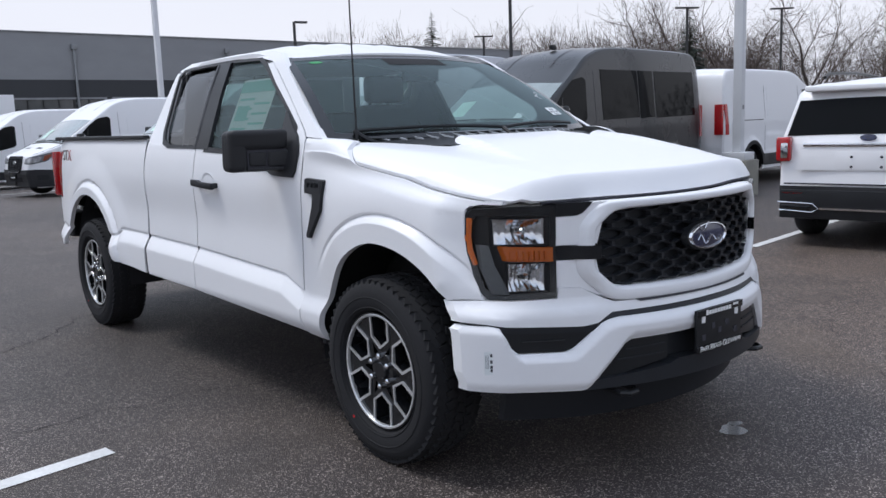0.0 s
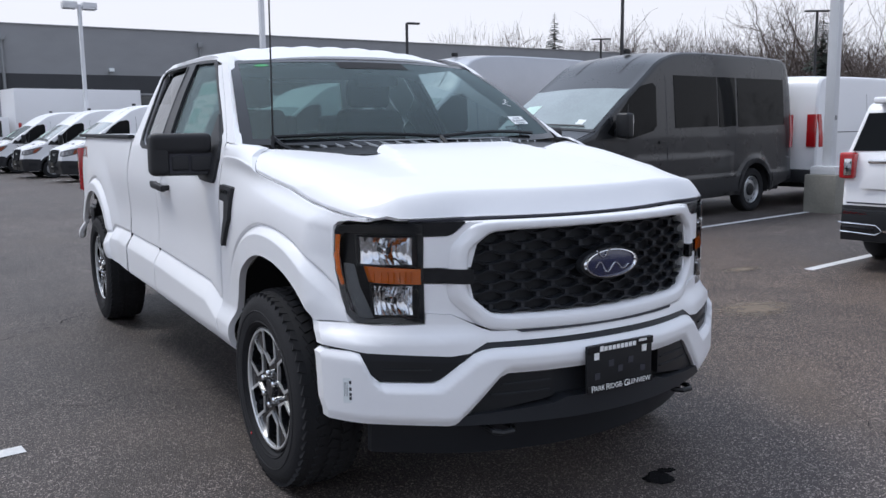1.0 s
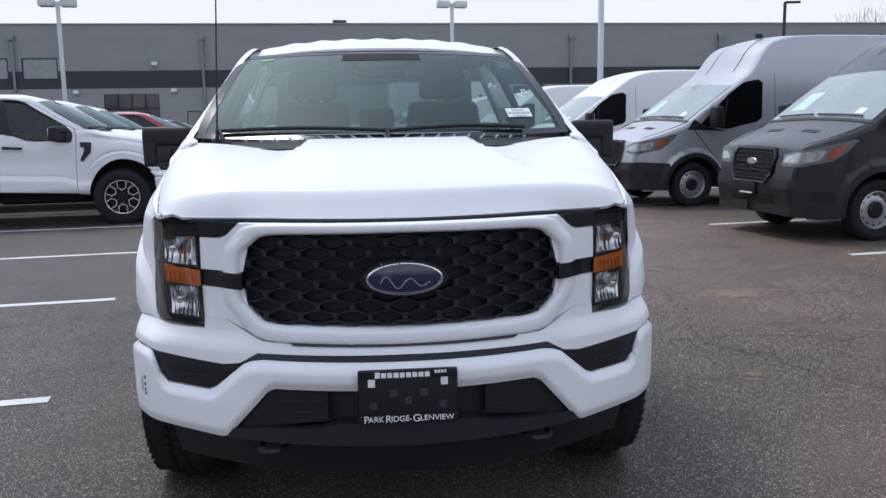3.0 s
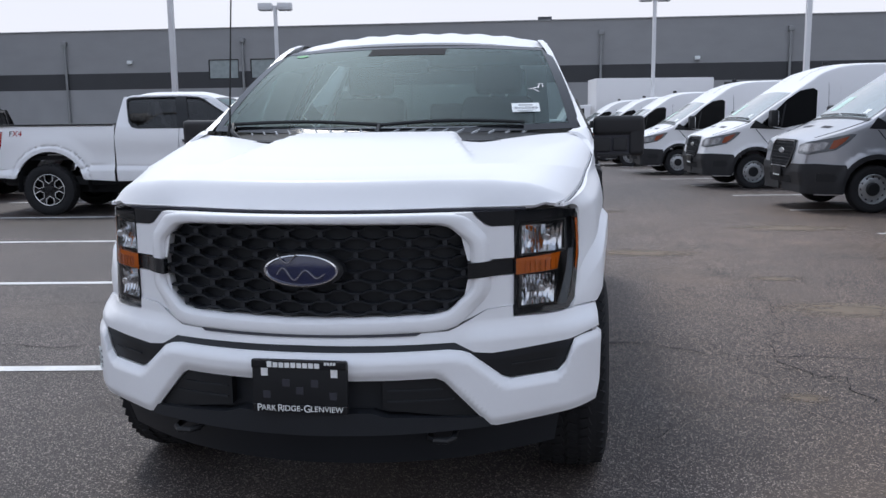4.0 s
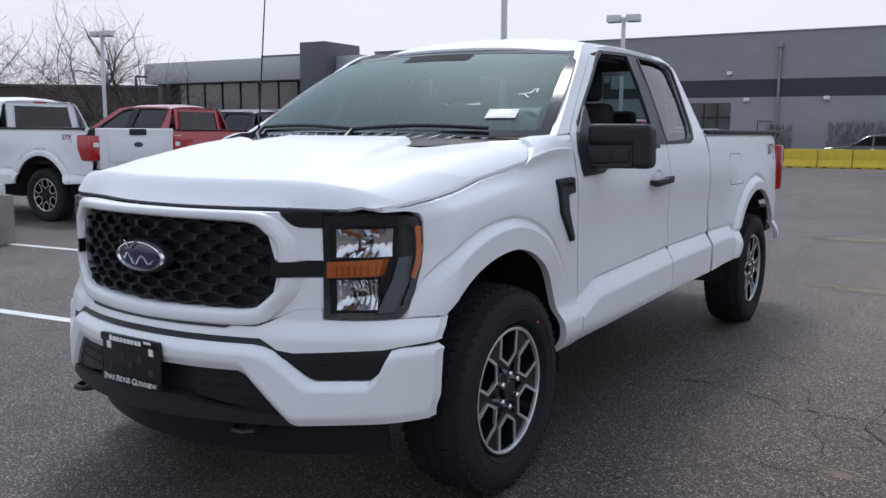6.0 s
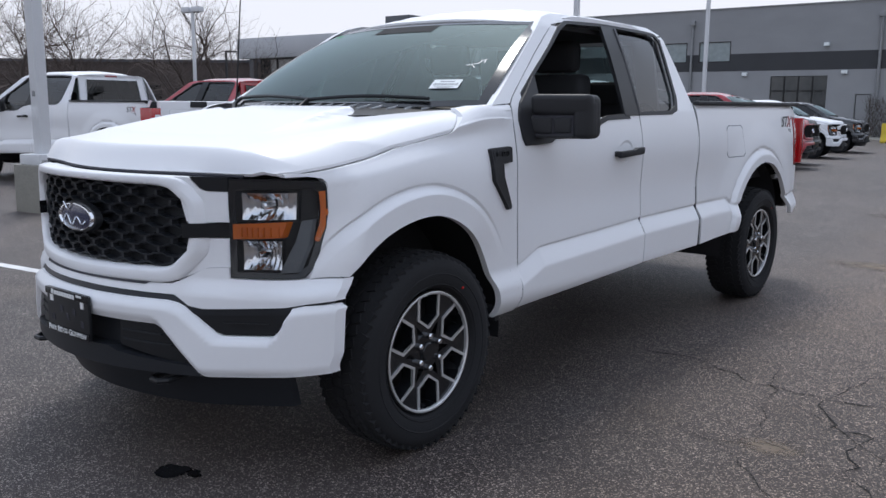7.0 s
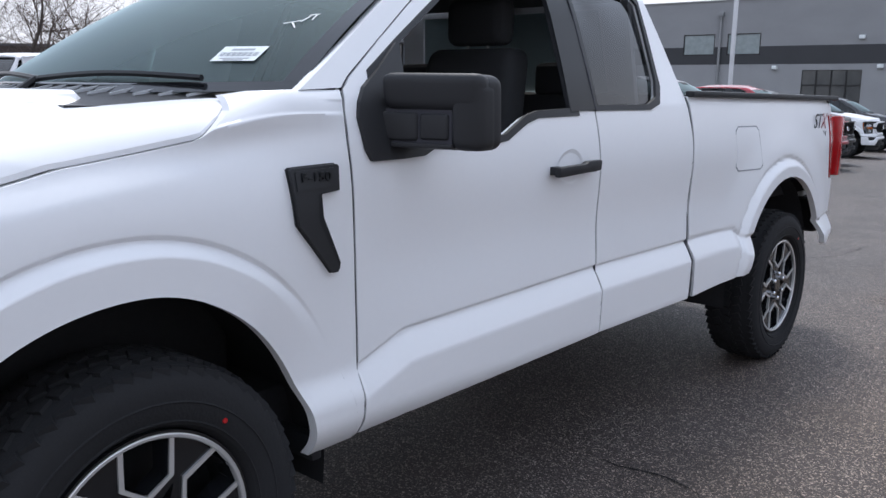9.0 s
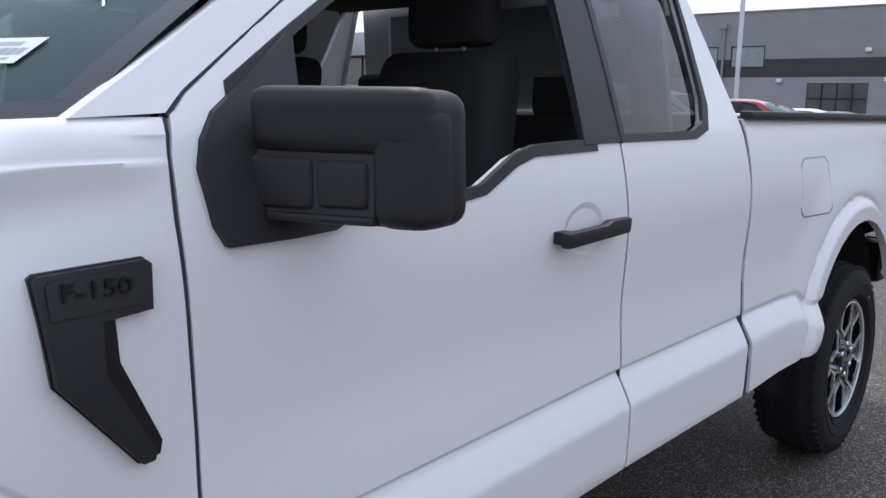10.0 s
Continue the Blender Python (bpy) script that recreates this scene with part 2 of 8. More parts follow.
def prism(outline, f, depth, bevel=0.0):
    """An outline laid out by f and thickened by the vector depth; its front edges may be rounded."""
    bm = bmesh.new()
    face = bm.faces.new([bm.verts.new(f(a, b)) for a, b in outline])
    g = bmesh.ops.extrude_face_region(bm, geom=[face])
    bmesh.ops.translate(bm, verts=[v for v in g["geom"] if isinstance(v, bmesh.types.BMVert)], vec=depth)
    bmesh.ops.recalc_face_normals(bm, faces=bm.faces[:])
    if bevel:
        bmesh.ops.bevel(bm, geom=bm.edges[:], offset=bevel, segments=2, affect="EDGES", profile=0.6)
    return bm


def tube(bm, pts, r, n=8, taper=None):
    """A round bar along points; r may taper to taper."""
    pts = [Vector(p) for p in pts]
    loops = []
    for i, p in enumerate(pts):
        d = (pts[min(i + 1, len(pts) - 1)] - pts[max(i - 1, 0)]).normalized()
        q = d.to_track_quat("Z", "Y").to_matrix()
        k = r if taper is None else r + (taper - r) * i / (len(pts) - 1)
        loops.append([bm.verts.new(p + q @ Vector((k * math.cos(2 * math.pi * j / n), k * math.sin(2 * math.pi * j / n), 0))) for j in range(n)])
    for a, b in zip(loops, loops[1:]):
        for j in range(n):
            bm.faces.new((a[j], a[(j + 1) % n], b[(j + 1) % n], b[j]))
    bm.faces.new(loops[0][::-1])
    bm.faces.new(loops[-1])
    return bm


def lathe(bm, profile, m, n=48, close=False):
    """Turns (radius, axial) pairs about the z axis of m."""
    loops = []
    for r, a in profile:
        if r < 1e-6:
            loops.append([bm.verts.new(m @ Vector((0, 0, a)))])
        else:
            loops.append([bm.verts.new(m @ Vector((r * math.cos(2 * math.pi * j / n), r * math.sin(2 * math.pi * j / n), a))) for j in range(n)])
    pairs = list(zip(loops, loops[1:])) + ([(loops[-1], loops[0])] if close else [])
    for a, b in pairs:
        for j in range(n):
            k = (j + 1) % n
            vs = [a[j % len(a)], a[k % len(a)], b[k % len(b)], b[j % len(b)]]
            vs = [v for i, v in enumerate(vs) if v not in vs[:i]]
            if len(vs) > 2:
                bm.faces.new(vs)
    return bm


def arc(cy, cz, r, a0, a1, n=14):
    return [(cy + r * math.cos(radians(a0 + (a1 - a0) * i / n)), cz + r * math.sin(radians(a0 + (a1 - a0) * i / n))) for i in range(n + 1)]


def lettering(name, text, size, m, material, parent, depth=0.001, align="CENTER", shear=0.0, small_caps=False):
    cu = bpy.data.curves.new(name, "FONT")
    cu.body, cu.size, cu.extrude, cu.align_x, cu.align_y, cu.shear = text, size, depth, align, "CENTER", shear
    tmp = bpy.data.objects.new(name, cu)
    scene.collection.objects.link(tmp)
    me = bpy.data.meshes.new_from_object(tmp.evaluated_get(bpy.context.evaluated_depsgraph_get()))
    bpy.data.objects.remove(tmp)
    me.materials.clear()
    me.materials.append(material)
    ob = new(name, me)
    ob.parent = parent
    ob.matrix_basis = m
    return ob

# ---- pickup trucks: origin under the middle of the front axle, nose towards -y ----
ARCH_F, ARCH_R = (-0.03, 0.42), (3.64, 0.45)
CREASE = [(0.30, 0.665), (0.61, 0.672), (0.78, 0.735), (1.82, 0.775), (2.57, 0.785), (3.0, 0.795), (3.1, 0.745), (4.7, 0.72)]


FLARE = 0.662
LAMP_EDGE = [(0.769, -0.552), (0.86, -0.514), (0.95, -0.484), (1.0, -0.471), (1.09, -0.472), (1.13, -0.49)]


def fold(d, wide, high):
    """A pressed line: a narrow tuck, then a bevel that rises to a soft edge."""
    if d <= 0:
        return 0.0
    if d < 0.010:
        return -0.013 * min(1.0, high * 60) * d / 0.010
    t = min(1.0, (d - 0.010) / (wide - 0.010))
    return -0.013 * min(1.0, high * 60) * (1 - t) + high * (1.0 - (1.0 - t) ** 1.25)


def fascia_y(x):
    a = abs(x)
    return nose_y(a, 5.0 - 2.0 * smooth(0.86, 0.94, a))


def nose_x(y):
    """Half-width of the fascia at a distance back from the nose."""
    lo, hi = 0.75, 1.1
    for _ in range(20):
        m = (lo + hi) / 2
        if fascia_y(m) < y:
            lo = m
        else:
            hi = m
    return lo


def side_x(y, z):
    """Half-width of the truck's flank."""
    x = 0.968
    if y < 0.5:
        x -= 0.082 * ((0.5 - y) / 0.97) ** 2
    if y > 4.15:
        x -= 0.05 * ((y - 4.15) / 0.45) ** 2
    if z > 1.36:
        return x - 0.038 - 0.46 * (z - 1.36) - (0.03 * smooth(1.76, 1.90, z))
    x -= 0.038 * max(0.0, (z - 1.10) / 0.26) ** 2
    x -= 0.05 * smooth(0.65, 0.1, y) * max(0.0, (z - 1.06) / 0.28) ** 2
    x -= 0.010 * math.exp(-(((z - 0.93) / 0.12) ** 2)) * smooth(0.4, 0.9, y) * smooth(3.1, 2.8, y)
    if y > 0.3:
        d = lerp_pts(CREASE, y) - z
        x += fold(d, 0.095, 0.034) if y > 0.5975 else 0.034 * smooth(0.0, 0.095, d) * smooth(0.3, 0.42, y)
    x -= 0.035 * max(0.0, (0.55 - z) / 0.08) ** 2
    if y < -0.3:
        x -= 0.25 * (-0.3 - y) ** 2
    # the front arch: the flank swells towards it, then a groove, a bevel and a flat lip
    dy, dz = (y - ARCH_F[0]) * (1.09 if y > ARCH_F[0] else 1.0), z - ARCH_F[1]
    r, th = math.hypot(dy, dz), math.degrees(math.atan2(dz, dy))
    grow = (0.998 - 0.035 * smooth(0.0, -0.55, y) - x) * smooth(28, 62, th) * smooth(156, 132, th)
    if z > 0.769:
        grow *= smooth(-0.02, 0.13, y - lerp_pts(LAMP_EDGE, z))
    x += grow * 0.62 * smooth(0.95, 0.655, r) + fold(FLARE - r, 0.044, max(0.0, grow) * 0.38)
    if y < -0.38 and z < 0.85:
        x += (nose_x(y) - x) * smooth(0.85, 0.775, z) * smooth(-0.38, -0.46, y)
    r = math.hypot(y - ARCH_R[0], z - ARCH_R[1])
    x += (0.020 * smooth(0.85, 0.64, r) + fold(0.650 - r, 0.05, 0.025)) * smooth(0.45, 0.62, z)
    return x


SHOULDER = [(-0.64, 0.812), (-0.56, 0.838), (-0.45, 0.862), (-0.30, 0.890), (0.0, 0.925), (0.20, 0.940), (0.5, 0.945)]


def crest(y):
    """Height of the shoulder's crest along the fender."""
    zc = hood_z(lerp_pts(SHOULDER, y) - round_w(y), y)
    return zc + (1.388 - zc) * smooth(0.10, 0.45, y)


def round_w(y):
    """How wide the shoulder's rounding is."""
    return 0.13 - 0.085 * smooth(0.20, 0.44, y)


def fender_x(y, z):
    """The flank, drawn in at the top to follow the hood's shoulder."""
    xs = lerp_pts(SHOULDER, y)
    zc = crest(y)
    x = side_x(y, z)
    keep = smooth(0.62, 0.50, y)
    d = zc - z
    if d > 0.058:
        w = smooth(0.15, 0.058, d)
        return x + (xs + 0.003 - x) * w * keep
    q = 1 - max(0.0, d) * 0.564 / 0.06
    xr = xs - round_w(y) + round_w(y) * min(1.03, math.sqrt(max(0.0, 1 - q * q)) / 0.9)
    return x + (xr - x) * keep


def nose_y(x, k=9.0):
    """The front's curve seen from above."""
    a = abs(x)
    return -0.93 + 0.42 * a * a + k * max(0.0, a - 0.75) ** 2


def bumper_y(x):
    a = abs(x)
    return -0.985 + 0.44 * a * a + 5.0 * max(0.0, a - 0.84) ** 2


def hood_front(x):
    return nose_y(x, 5.0) + 0.085 - 0.075 * smooth(0.40, 0.76, abs(x))


def hood_ridge(y):
    """Where the hood's top breaks into its slanted outer facet."""
    return 0.555 + 0.27 * max(0.0, min(1.0, (y + 0.72) / 1.0))


def hood_z(x, y):
    s = max(0.0, y - hood_front(x))
    a = abs(x)
    rise = 1 - (1 - min(1.0, s / 0.055)) ** 1.7
    out = max(0.0, a - hood_ridge(y))
    facet = 0.11 * (math.sqrt(out * out + 0.0006) - 0.0245) * smooth(0.30, -0.55, y)
    t = min(1.05, max(0.0, (a - lerp_pts(SHOULDER, y)) / round_w(y) + 1))
    shoulder = 0.06 / 0.564 * (1 - math.sqrt(max(0.0, 1 - (0.9 * t) ** 2)))
    z = 1.137 + (0.090 - 0.006 * (a / 0.6) ** 2 - facet - shoulder) * rise + 0.112 * max(0.0, y + 0.86) * min(1.0, 0.25 + s / 0.4)
    # the power dome, drawn in towards the windscreen
    w = 0.50 - 0.14 * smooth(0.2, 1.0, s)
    z += 0.034 * smooth(0.22, 0.85, s) * smooth(w + 0.022, w - 0.015, a)
    return z + 0.014 * smooth(0.45, 0.80, a) * smooth(0.3, 0.7, s)


def screen_pt(a, t, lift=0.0):
    """The windscreen: a runs across from -1 to 1, t from its foot to the roof."""
    w = 0.888 + (0.715 - 0.888) * t
    yb, yt = 0.20 + 0.27 * a * a, 1.02 + 0.10 * a * a
    zb, zt = 1.365 + 0.015 * a * a, 1.812 - 0.022 * a * a
    bow = 0.045 * 4 * t * (1 - t)
    n = Vector((0.25 * a, -0.5, 0.83)).normalized()
    p = Vector((a * w, yb + (yt - yb) * t, zb + (zt - zb) * t)) + n * bow * 0.6
    return p + n * lift


def grid_sheet(nu, nv, f):
    bm = bmesh.new()
    vs = [[bm.verts.new(f(i / nu, j / nv)) for i in range(nu + 1)] for j in range(nv + 1)]
    for j in range(nv):
        for i in range(nu):
            bm.faces.new((vs[j][i], vs[j][i + 1], vs[j + 1][i + 1], vs[j + 1][i]))
    return bm


def wheel(parent, x, y, s, detail=True):
    """A wheel with its tyre, pocketed black and machined rim, nuts and cap. s: the side it faces."""
    R = 0.400
    m = pose(x, y, R) @ Matrix.Rotation(radians(90 * s), 4, "Y")
    w = new("wheel")
    w.parent = parent
    w.matrix_basis = m
    I = Matrix.Identity(4)
    n = 64 if detail else 40
    tyre = lathe(bmesh.new(), [(0.256, 0.10), (0.270, 0.126), (0.30, 0.138), (0.345, 0.137), (0.372, 0.128), (0.388, 0.112), (0.396, 0.09), (0.399, 0.04), (0.399, -0.04), (0.396, -0.09), (0.385, -0.115), (0.34, -0.137), (0.27, -0.13), (0.256, -0.10)], I, n)
    part("tyre", tyre, RUBBER, w, "black all-terrain tyre")
    tread = bmesh.new()
    k = 56 if detail else 36
    for i in range(k):
        for row, (zc, wd) in enumerate(((0.101, 0.036), (0.052, 0.038), (0.0, 0.036), (-0.052, 0.038), (-0.101, 0.036))):
            a = 2 * math.pi * (i + 0.5 * (row % 2)) / k
            rr = 0.3955 if abs(zc) < 0.09 else 0.3835
            g = bmesh.ops.create_cube(tread, size=1)["verts"]
            bmesh.ops.scale(tread, verts=g, vec=(0.022, 2 * math.pi * 0.4 / k * 0.80, wd))
            bmesh.ops.transform(tread, verts=g, matrix=Matrix.Rotation(a, 4, "Z") @ Matrix.Translation((rr, 0, zc)) @ Matrix.Rotation((0.35 if row % 2 else -0.35), 4, "X"))
    part("tread", tread, RUBBER, w)
    if detail:
        for rr, zz in ((0.322, 0.1385), (0.278, 0.132)):
            part("sidewall_ridge", lathe(bmesh.new(), [(rr - 0.003, zz - 0.001), (rr, zz + 0.002), (rr + 0.003, zz - 0.001)], I, n), RUBBER, w)
    RIM = Matrix.Diagonal((1.030, 1.030, 1.0, 1.0))
    barrel = lathe(bmesh.new(), [(0.250, 0.105), (0.247, 0.112), (0.238, 0.110), (0.228, 0.085), (0.222, 0.0), (0.205, -0.02), (0.0, -0.03)], RIM, n)
    part("rim_barrel", barrel, SATIN, w)
    lip = lathe(bmesh.new(), [(0.250, 0.106), (0.247, 0.1155), (0.242, 0.1160), (0.238, 0.112)], RIM, n)
    part("rim_lip", lip, GLOSSB, w, "gloss black rim edge")
    ledge = lathe(bmesh.new(), [(0.2415, 0.1140), (0.2405, 0.1180), (0.2385, 0.1190), (0.2320, 0.1180), (0.2295, 0.1150), (0.2290, 0.100)], RIM, n)
    part("rim_ring", ledge, MACHINED, w, "machined rim ring")
    # six pockets, outlined in bare metal, between black spokes
    half = math.pi / 6
    spider, frames = bmesh.new(), []
    for i in range(6):
        rot = Matrix.Rotation(i * math.pi / 3, 4, "Z") @ RIM

        def pol(r, a, z):
            return rot @ Vector((r * math.cos(a), r * math.sin(a), z))
        inner = [(0.229, -0.235), (0.230, 0.0), (0.229, 0.235), (0.146, 0.36), (0.104, 0.0), (0.146, -0.36)]
        outer = [(0.236, -half), (0.236, 0.0), (0.236, half), (0.130, half), (0.052, 0.0), (0.130, -half)]
        a = [spider.verts.new(pol(r, t, 0.104 if r > 0.2 else 0.098)) for r, t in outer]
        b = [spider.verts.new(pol(r, t, 0.104 if r > 0.2 else 0.100)) for r, t in inner]
        c = [spider.verts.new(pol(r * 0.985, t * 0.93, 0.045)) for r, t in inner]
        for p, q in ((a, b), (b, c)):
            for j in range(6):
                spider.faces.new((p[j], p[(j + 1) % 6], q[(j + 1) % 6], q[j]))
        fb = bmesh.new()
        o2 = [(r + dr, t * k2) for (r, t), dr, k2 in zip(inner, (0.008, 0.008, 0.008, 0.002, -0.013, 0.002), (1.18, 1, 1.18, 1.22, 1, 1.22))]
        la = [fb.verts.new(pol(r, t, 0.1095 if r > 0.2 else 0.1065)) for r, t in o2]
        lb = [fb.verts.new(pol(r, t, 0.1095 if r > 0.2 else 0.1065)) for r, t in inner]
        lc = [fb.verts.new(v.co - Vector((0, 0, 0.012))) for v in lb]
        ld = [fb.verts.new(v.co - Vector((0, 0, 0.006))) for v in la]
        for p, q in ((ld, la), (la, lb), (lb, lc)):
            for j in range(6):
                fb.faces.new((p[j], p[(j + 1) % 6], q[(j + 1) % 6], q[j]))
        bmesh.ops.recalc_face_normals(fb, faces=fb.faces[:])
        frames.append(fb)
    hub = lathe(bmesh.new(), [(0.0, 0.112), (0.034, 0.112), (0.038, 0.108), (0.040, 0.098), (0.075, 0.097), (0.085, 0.085)], I, 32)
    bmesh.ops.recalc_face_normals(spider, faces=spider.faces[:])
    part("spokes", spider, GLOSSB, w, "gloss black spokes")
    part("hub_cap", hub, GLOSSB, w)
    for fb in frames:
        part("spoke_edge", fb, MACHINED, w)
    if detail:
        for i in range(6):
            a = i * math.pi / 3
            part("lug_nut", lathe(bmesh.new(), [(0.0, 0.122), (0.007, 0.123), (0.0115, 0.118), (0.0125, 0.096)], pose(0.066 * math.cos(a), 0.066 * math.sin(a), 0), 12), CHROME, w)
        part("paint_dot", lathe(bmesh.new(), [(0.0, 0.1395), (0.006, 0.1395), (0.007, 0.136)], pose(0.30 * math.cos(2.5), 0.30 * math.sin(2.5), 0), 12), REDLENS, w)
    return w


def build_truck(name, paint, label, group="", crew=False, detail=True, decal="STX", m=None):
    T = root(name, label, "pickup truck", group, m)
    st = 0.015 if detail else 0.03
    y_d, y_c = (1.80, 2.555) if not crew else (1.62, 2.62)

    def crisp(outline, f, bk, fl):
        """A panel cut along the pressed line of the flank."""
        pts = []
        for p, q in zip(outline, outline[1:] + outline[:1]):
            k = max(1, int(math.hypot(q[0] - p[0], q[1] - p[1]) / 0.04))
            pts += [(p[0] + (q[0] - p[0]) * i / k, p[1] + (q[1] - p[1]) * i / k) for i in range(k)]
        g = lambda y, d: f(y, d + lerp_pts(CREASE, y))
        return sheet([(y, z - lerp_pts(CREASE, y)) for y, z in pts], g, st * 1.6, bk, fl, extra=[0.004, 0.0, -0.003, -0.006, -0.009, -0.013, -0.02, -0.085, -0.095, -0.105] if detail else (0.004, -0.010, -0.02, -0.095))

    def flank(s):
        return lambda y, z: Vector((s * side_x(y, z), y, z))

    for s in (1, -1):
        bk, fl = (-s * 0.03, 0, 0), s < 0
        seam = [(-0.622, 0.812), (-0.60, 0.822), (-0.575, 0.832)] + [(yy, lerp_pts(SHOULDER, yy)) for yy in [-0.55 + 0.69 * i / 22 for i in range(23)]] + [(0.165, 0.934), (0.195, 0.924), (0.225, 0.908), (0.25, 0.889)]
        tops = [(yy, hood_z(xx, yy) - 0.003) for yy, xx in seam]
        fender = [(-0.622, 1.130)] + tops + [(0.27, crest(0.27) - 0.004), (0.34, crest(0.34) - 0.003), (0.46, 1.385), (0.584, 1.386), (0.577, 1.33), (0.575, 1.25), (0.582, 1.10), (0.590, 0.95), (0.596, 0.68), (0.592, 0.474), (0.582, 0.46)]
        fender += [(p[0] if p[0] < ARCH_F[0] else ARCH_F[0] + (p[0] - ARCH_F[0]) / 1.09, p[1]) for p in arc(*ARCH_F, FLARE + 0.003, 3.6, 136.0, 60)] + [(-0.5005, 0.90), (-0.484, 0.95), (-0.471, 1.00), (-0.472, 1.09), (-0.476, 1.110), (-0.49, 1.123), (-0.54, 1.131)]
        fpts = []
        for p, q in zip(fender, fender[1:] + fender[:1]):
            k = max(1, int(math.hypot(q[0] - p[0], q[1] - p[1]) / 0.03))
            fpts += [(p[0] + (q[0] - p[0]) * i / k, p[1] + (q[1] - p[1]) * i / k - crest(p[0] + (q[0] - p[0]) * i / k)) for i in range(k)]
        part("front_fender", sheet(fpts, lambda y, d: Vector((s * fender_x(y, d + crest(y)), y, d + crest(y))), st, bk, fl, steps=(st, st * 1.5), extra=[-0.002, -0.005, -0.009, -0.014, -0.020, -0.027, -0.035, -0.044, -0.052, -0.060, -0.068] if detail else ()), paint, T)
        if detail:
            y_b = y_c + 0.005
            lines = [[(0.588, 1.384), (0.5815, 1.33), (0.5795, 1.25), (0.586, 1.10), (0.594, 0.95), (0.600, 0.68), (0.596, 0.48)],
                     [(0.592, 1.388), (0.628, 1.421), (0.736, 1.4935), (0.941, 1.6285), (1.0815, 1.716), (1.19, 1.782)],
                     [(y_d - 0.010, 1.333), (y_d + 0.001, 1.13), (y_d + 0.004, 0.8), (y_d - 0.008, 0.525)],
                     [(y_b - 0.01, 0.535), (y_b - 0.003, 0.8), (y_b, 1.2), (y_b - 0.008, 1.385)]]
            # ink-dark bars set into the panel gaps stand in for the shade there
            for ln in lines:
                jb = bmesh.new()
                dn = []
                for p, q in zip(ln, ln[1:]):
                    dn += [(p[0] + (q[0] - p[0]) * i / 5, p[1] + (q[1] - p[1]) * i / 5) for i in range(5)]
                wide = 0.0095 if ln is lines[3] else 0.0048
                tube(jb, [(s * (side_x(yy, zz) - wide - 0.0017), yy, zz) for yy, zz in dn + ln[-1:]], wide, 6)
                part("panel_gap_shade", jb, INK, T)
        gap = bmesh.new()
        tube(gap, [(s * (xx - 0.003), yy, hood_z(xx, yy) - 0.006) for yy, xx in seam], 0.0036, 6)
        part("hood_seam", gap, INK, T)
        # the arch's pressed lip, laid out round the wheel
        def lip_pt(th, r):
            c = math.cos(th)
            y = ARCH_F[0] + r * (c / 1.09 if c > 0 else c)
            z = ARCH_F[1] + r * math.sin(th)
            return Vector((s * fender_x(y, z), y, z))
        ths = [radians(3.6 + 135.8 * i / 60) for i in range(61)]
        lip_in = [(t_, (0.535 if math.cos(t_) < 0 else 0.535 - 0.019 * smooth(0.0, 0.8, math.cos(t_)))) for t_ in ths]
        lip_out = [(t_, FLARE + 0.003 if t_ < 2.0 else min(FLARE + 0.003, 0.6677 / (0.4176 * math.sin(t_) - math.cos(t_)))) for t_ in [radians(146.3), radians(144.5), radians(142.0)] + ths[::-1]]
        part("arch_lip", sheet(lip_in + lip_out, lip_pt, 0.03, bk, fl, steps=(0.05, 0.03), extra=[FLARE - q for q in (0.002, 0.005, 0.009, 0.012, 0.018, 0.026, 0.034, 0.040, 0.044, 0.048, 0.056)]), paint, T)
        door = [(0.596, 1.388), (0.586, 1.33), (0.584, 1.25), (0.590, 1.10), (0.598, 0.95), (0.604, 0.68), (0.600, 0.474), (y_d - 0.012, 0.522), (y_d, 0.8), (y_d - 0.003, 1.13), (y_d - 0.014, 1.335), (1.42, 1.325), (1.35, 1.305), (1.23, 1.25), (1.13, 1.235), (0.72, 1.22), (0.66, 1.235), (0.645, 1.29), (0.650, 1.365), (0.71, 1.43), (0.85, 1.522), (1.07, 1.652), (1.20, 1.738), (1.27, 1.778), (1.19, 1.778), (1.08, 1.712), (0.94, 1.625), (0.735, 1.490), (0.630, 1.418)]
        if crew:
            door = [p if p[0] < 1.5 else p for p in door]
        part("front_door", crisp(door, flank(s), bk, fl), paint, T)
        rd = [(y_d - 0.004, 0.523), (y_c - 0.03, 0.53), (y_c - 0.01, 0.8), (y_c, 1.2), (y_c - 0.02, 1.38), (y_c - 0.055, 1.62), (y_c - 0.09, 1.80), (y_c - 0.15, 1.795), (y_c - 0.175, 1.66), (y_c - 0.205, 1.50), (y_c - 0.225, 1.43), (y_c - 0.28, 1.365), (y_c - 0.35, 1.345), (y_d - 0.006, 1.335), (y_d + 0.005, 1.13), (y_d + 0.008, 0.8)]
        part("rear_door", crisp(rd, flank(s), bk, fl), paint, T)
        rail = [(0.452, 1.384), (0.560, 1.450), (0.655, 1.510), (0.745, 1.568), (0.850, 1.636), (0.965, 1.710), (1.08, 1.785), (1.15, 1.822), (1.25, 1.845), (1.70, 1.860), (y_c - 0.22, 1.850), (y_c - 0.098, 1.81), (y_c - 0.152, 1.80), (y_c - 0.25, 1.818), (1.70, 1.822), (1.37, 1.814), (1.20, 1.787), (1.083, 1.720), (0.942, 1.632), (0.737, 1.497), (0.626, 1.424), (0.590, 1.392)]
        part("roof_rail", sheet(rail, flank(s), st, bk, fl), paint, T)
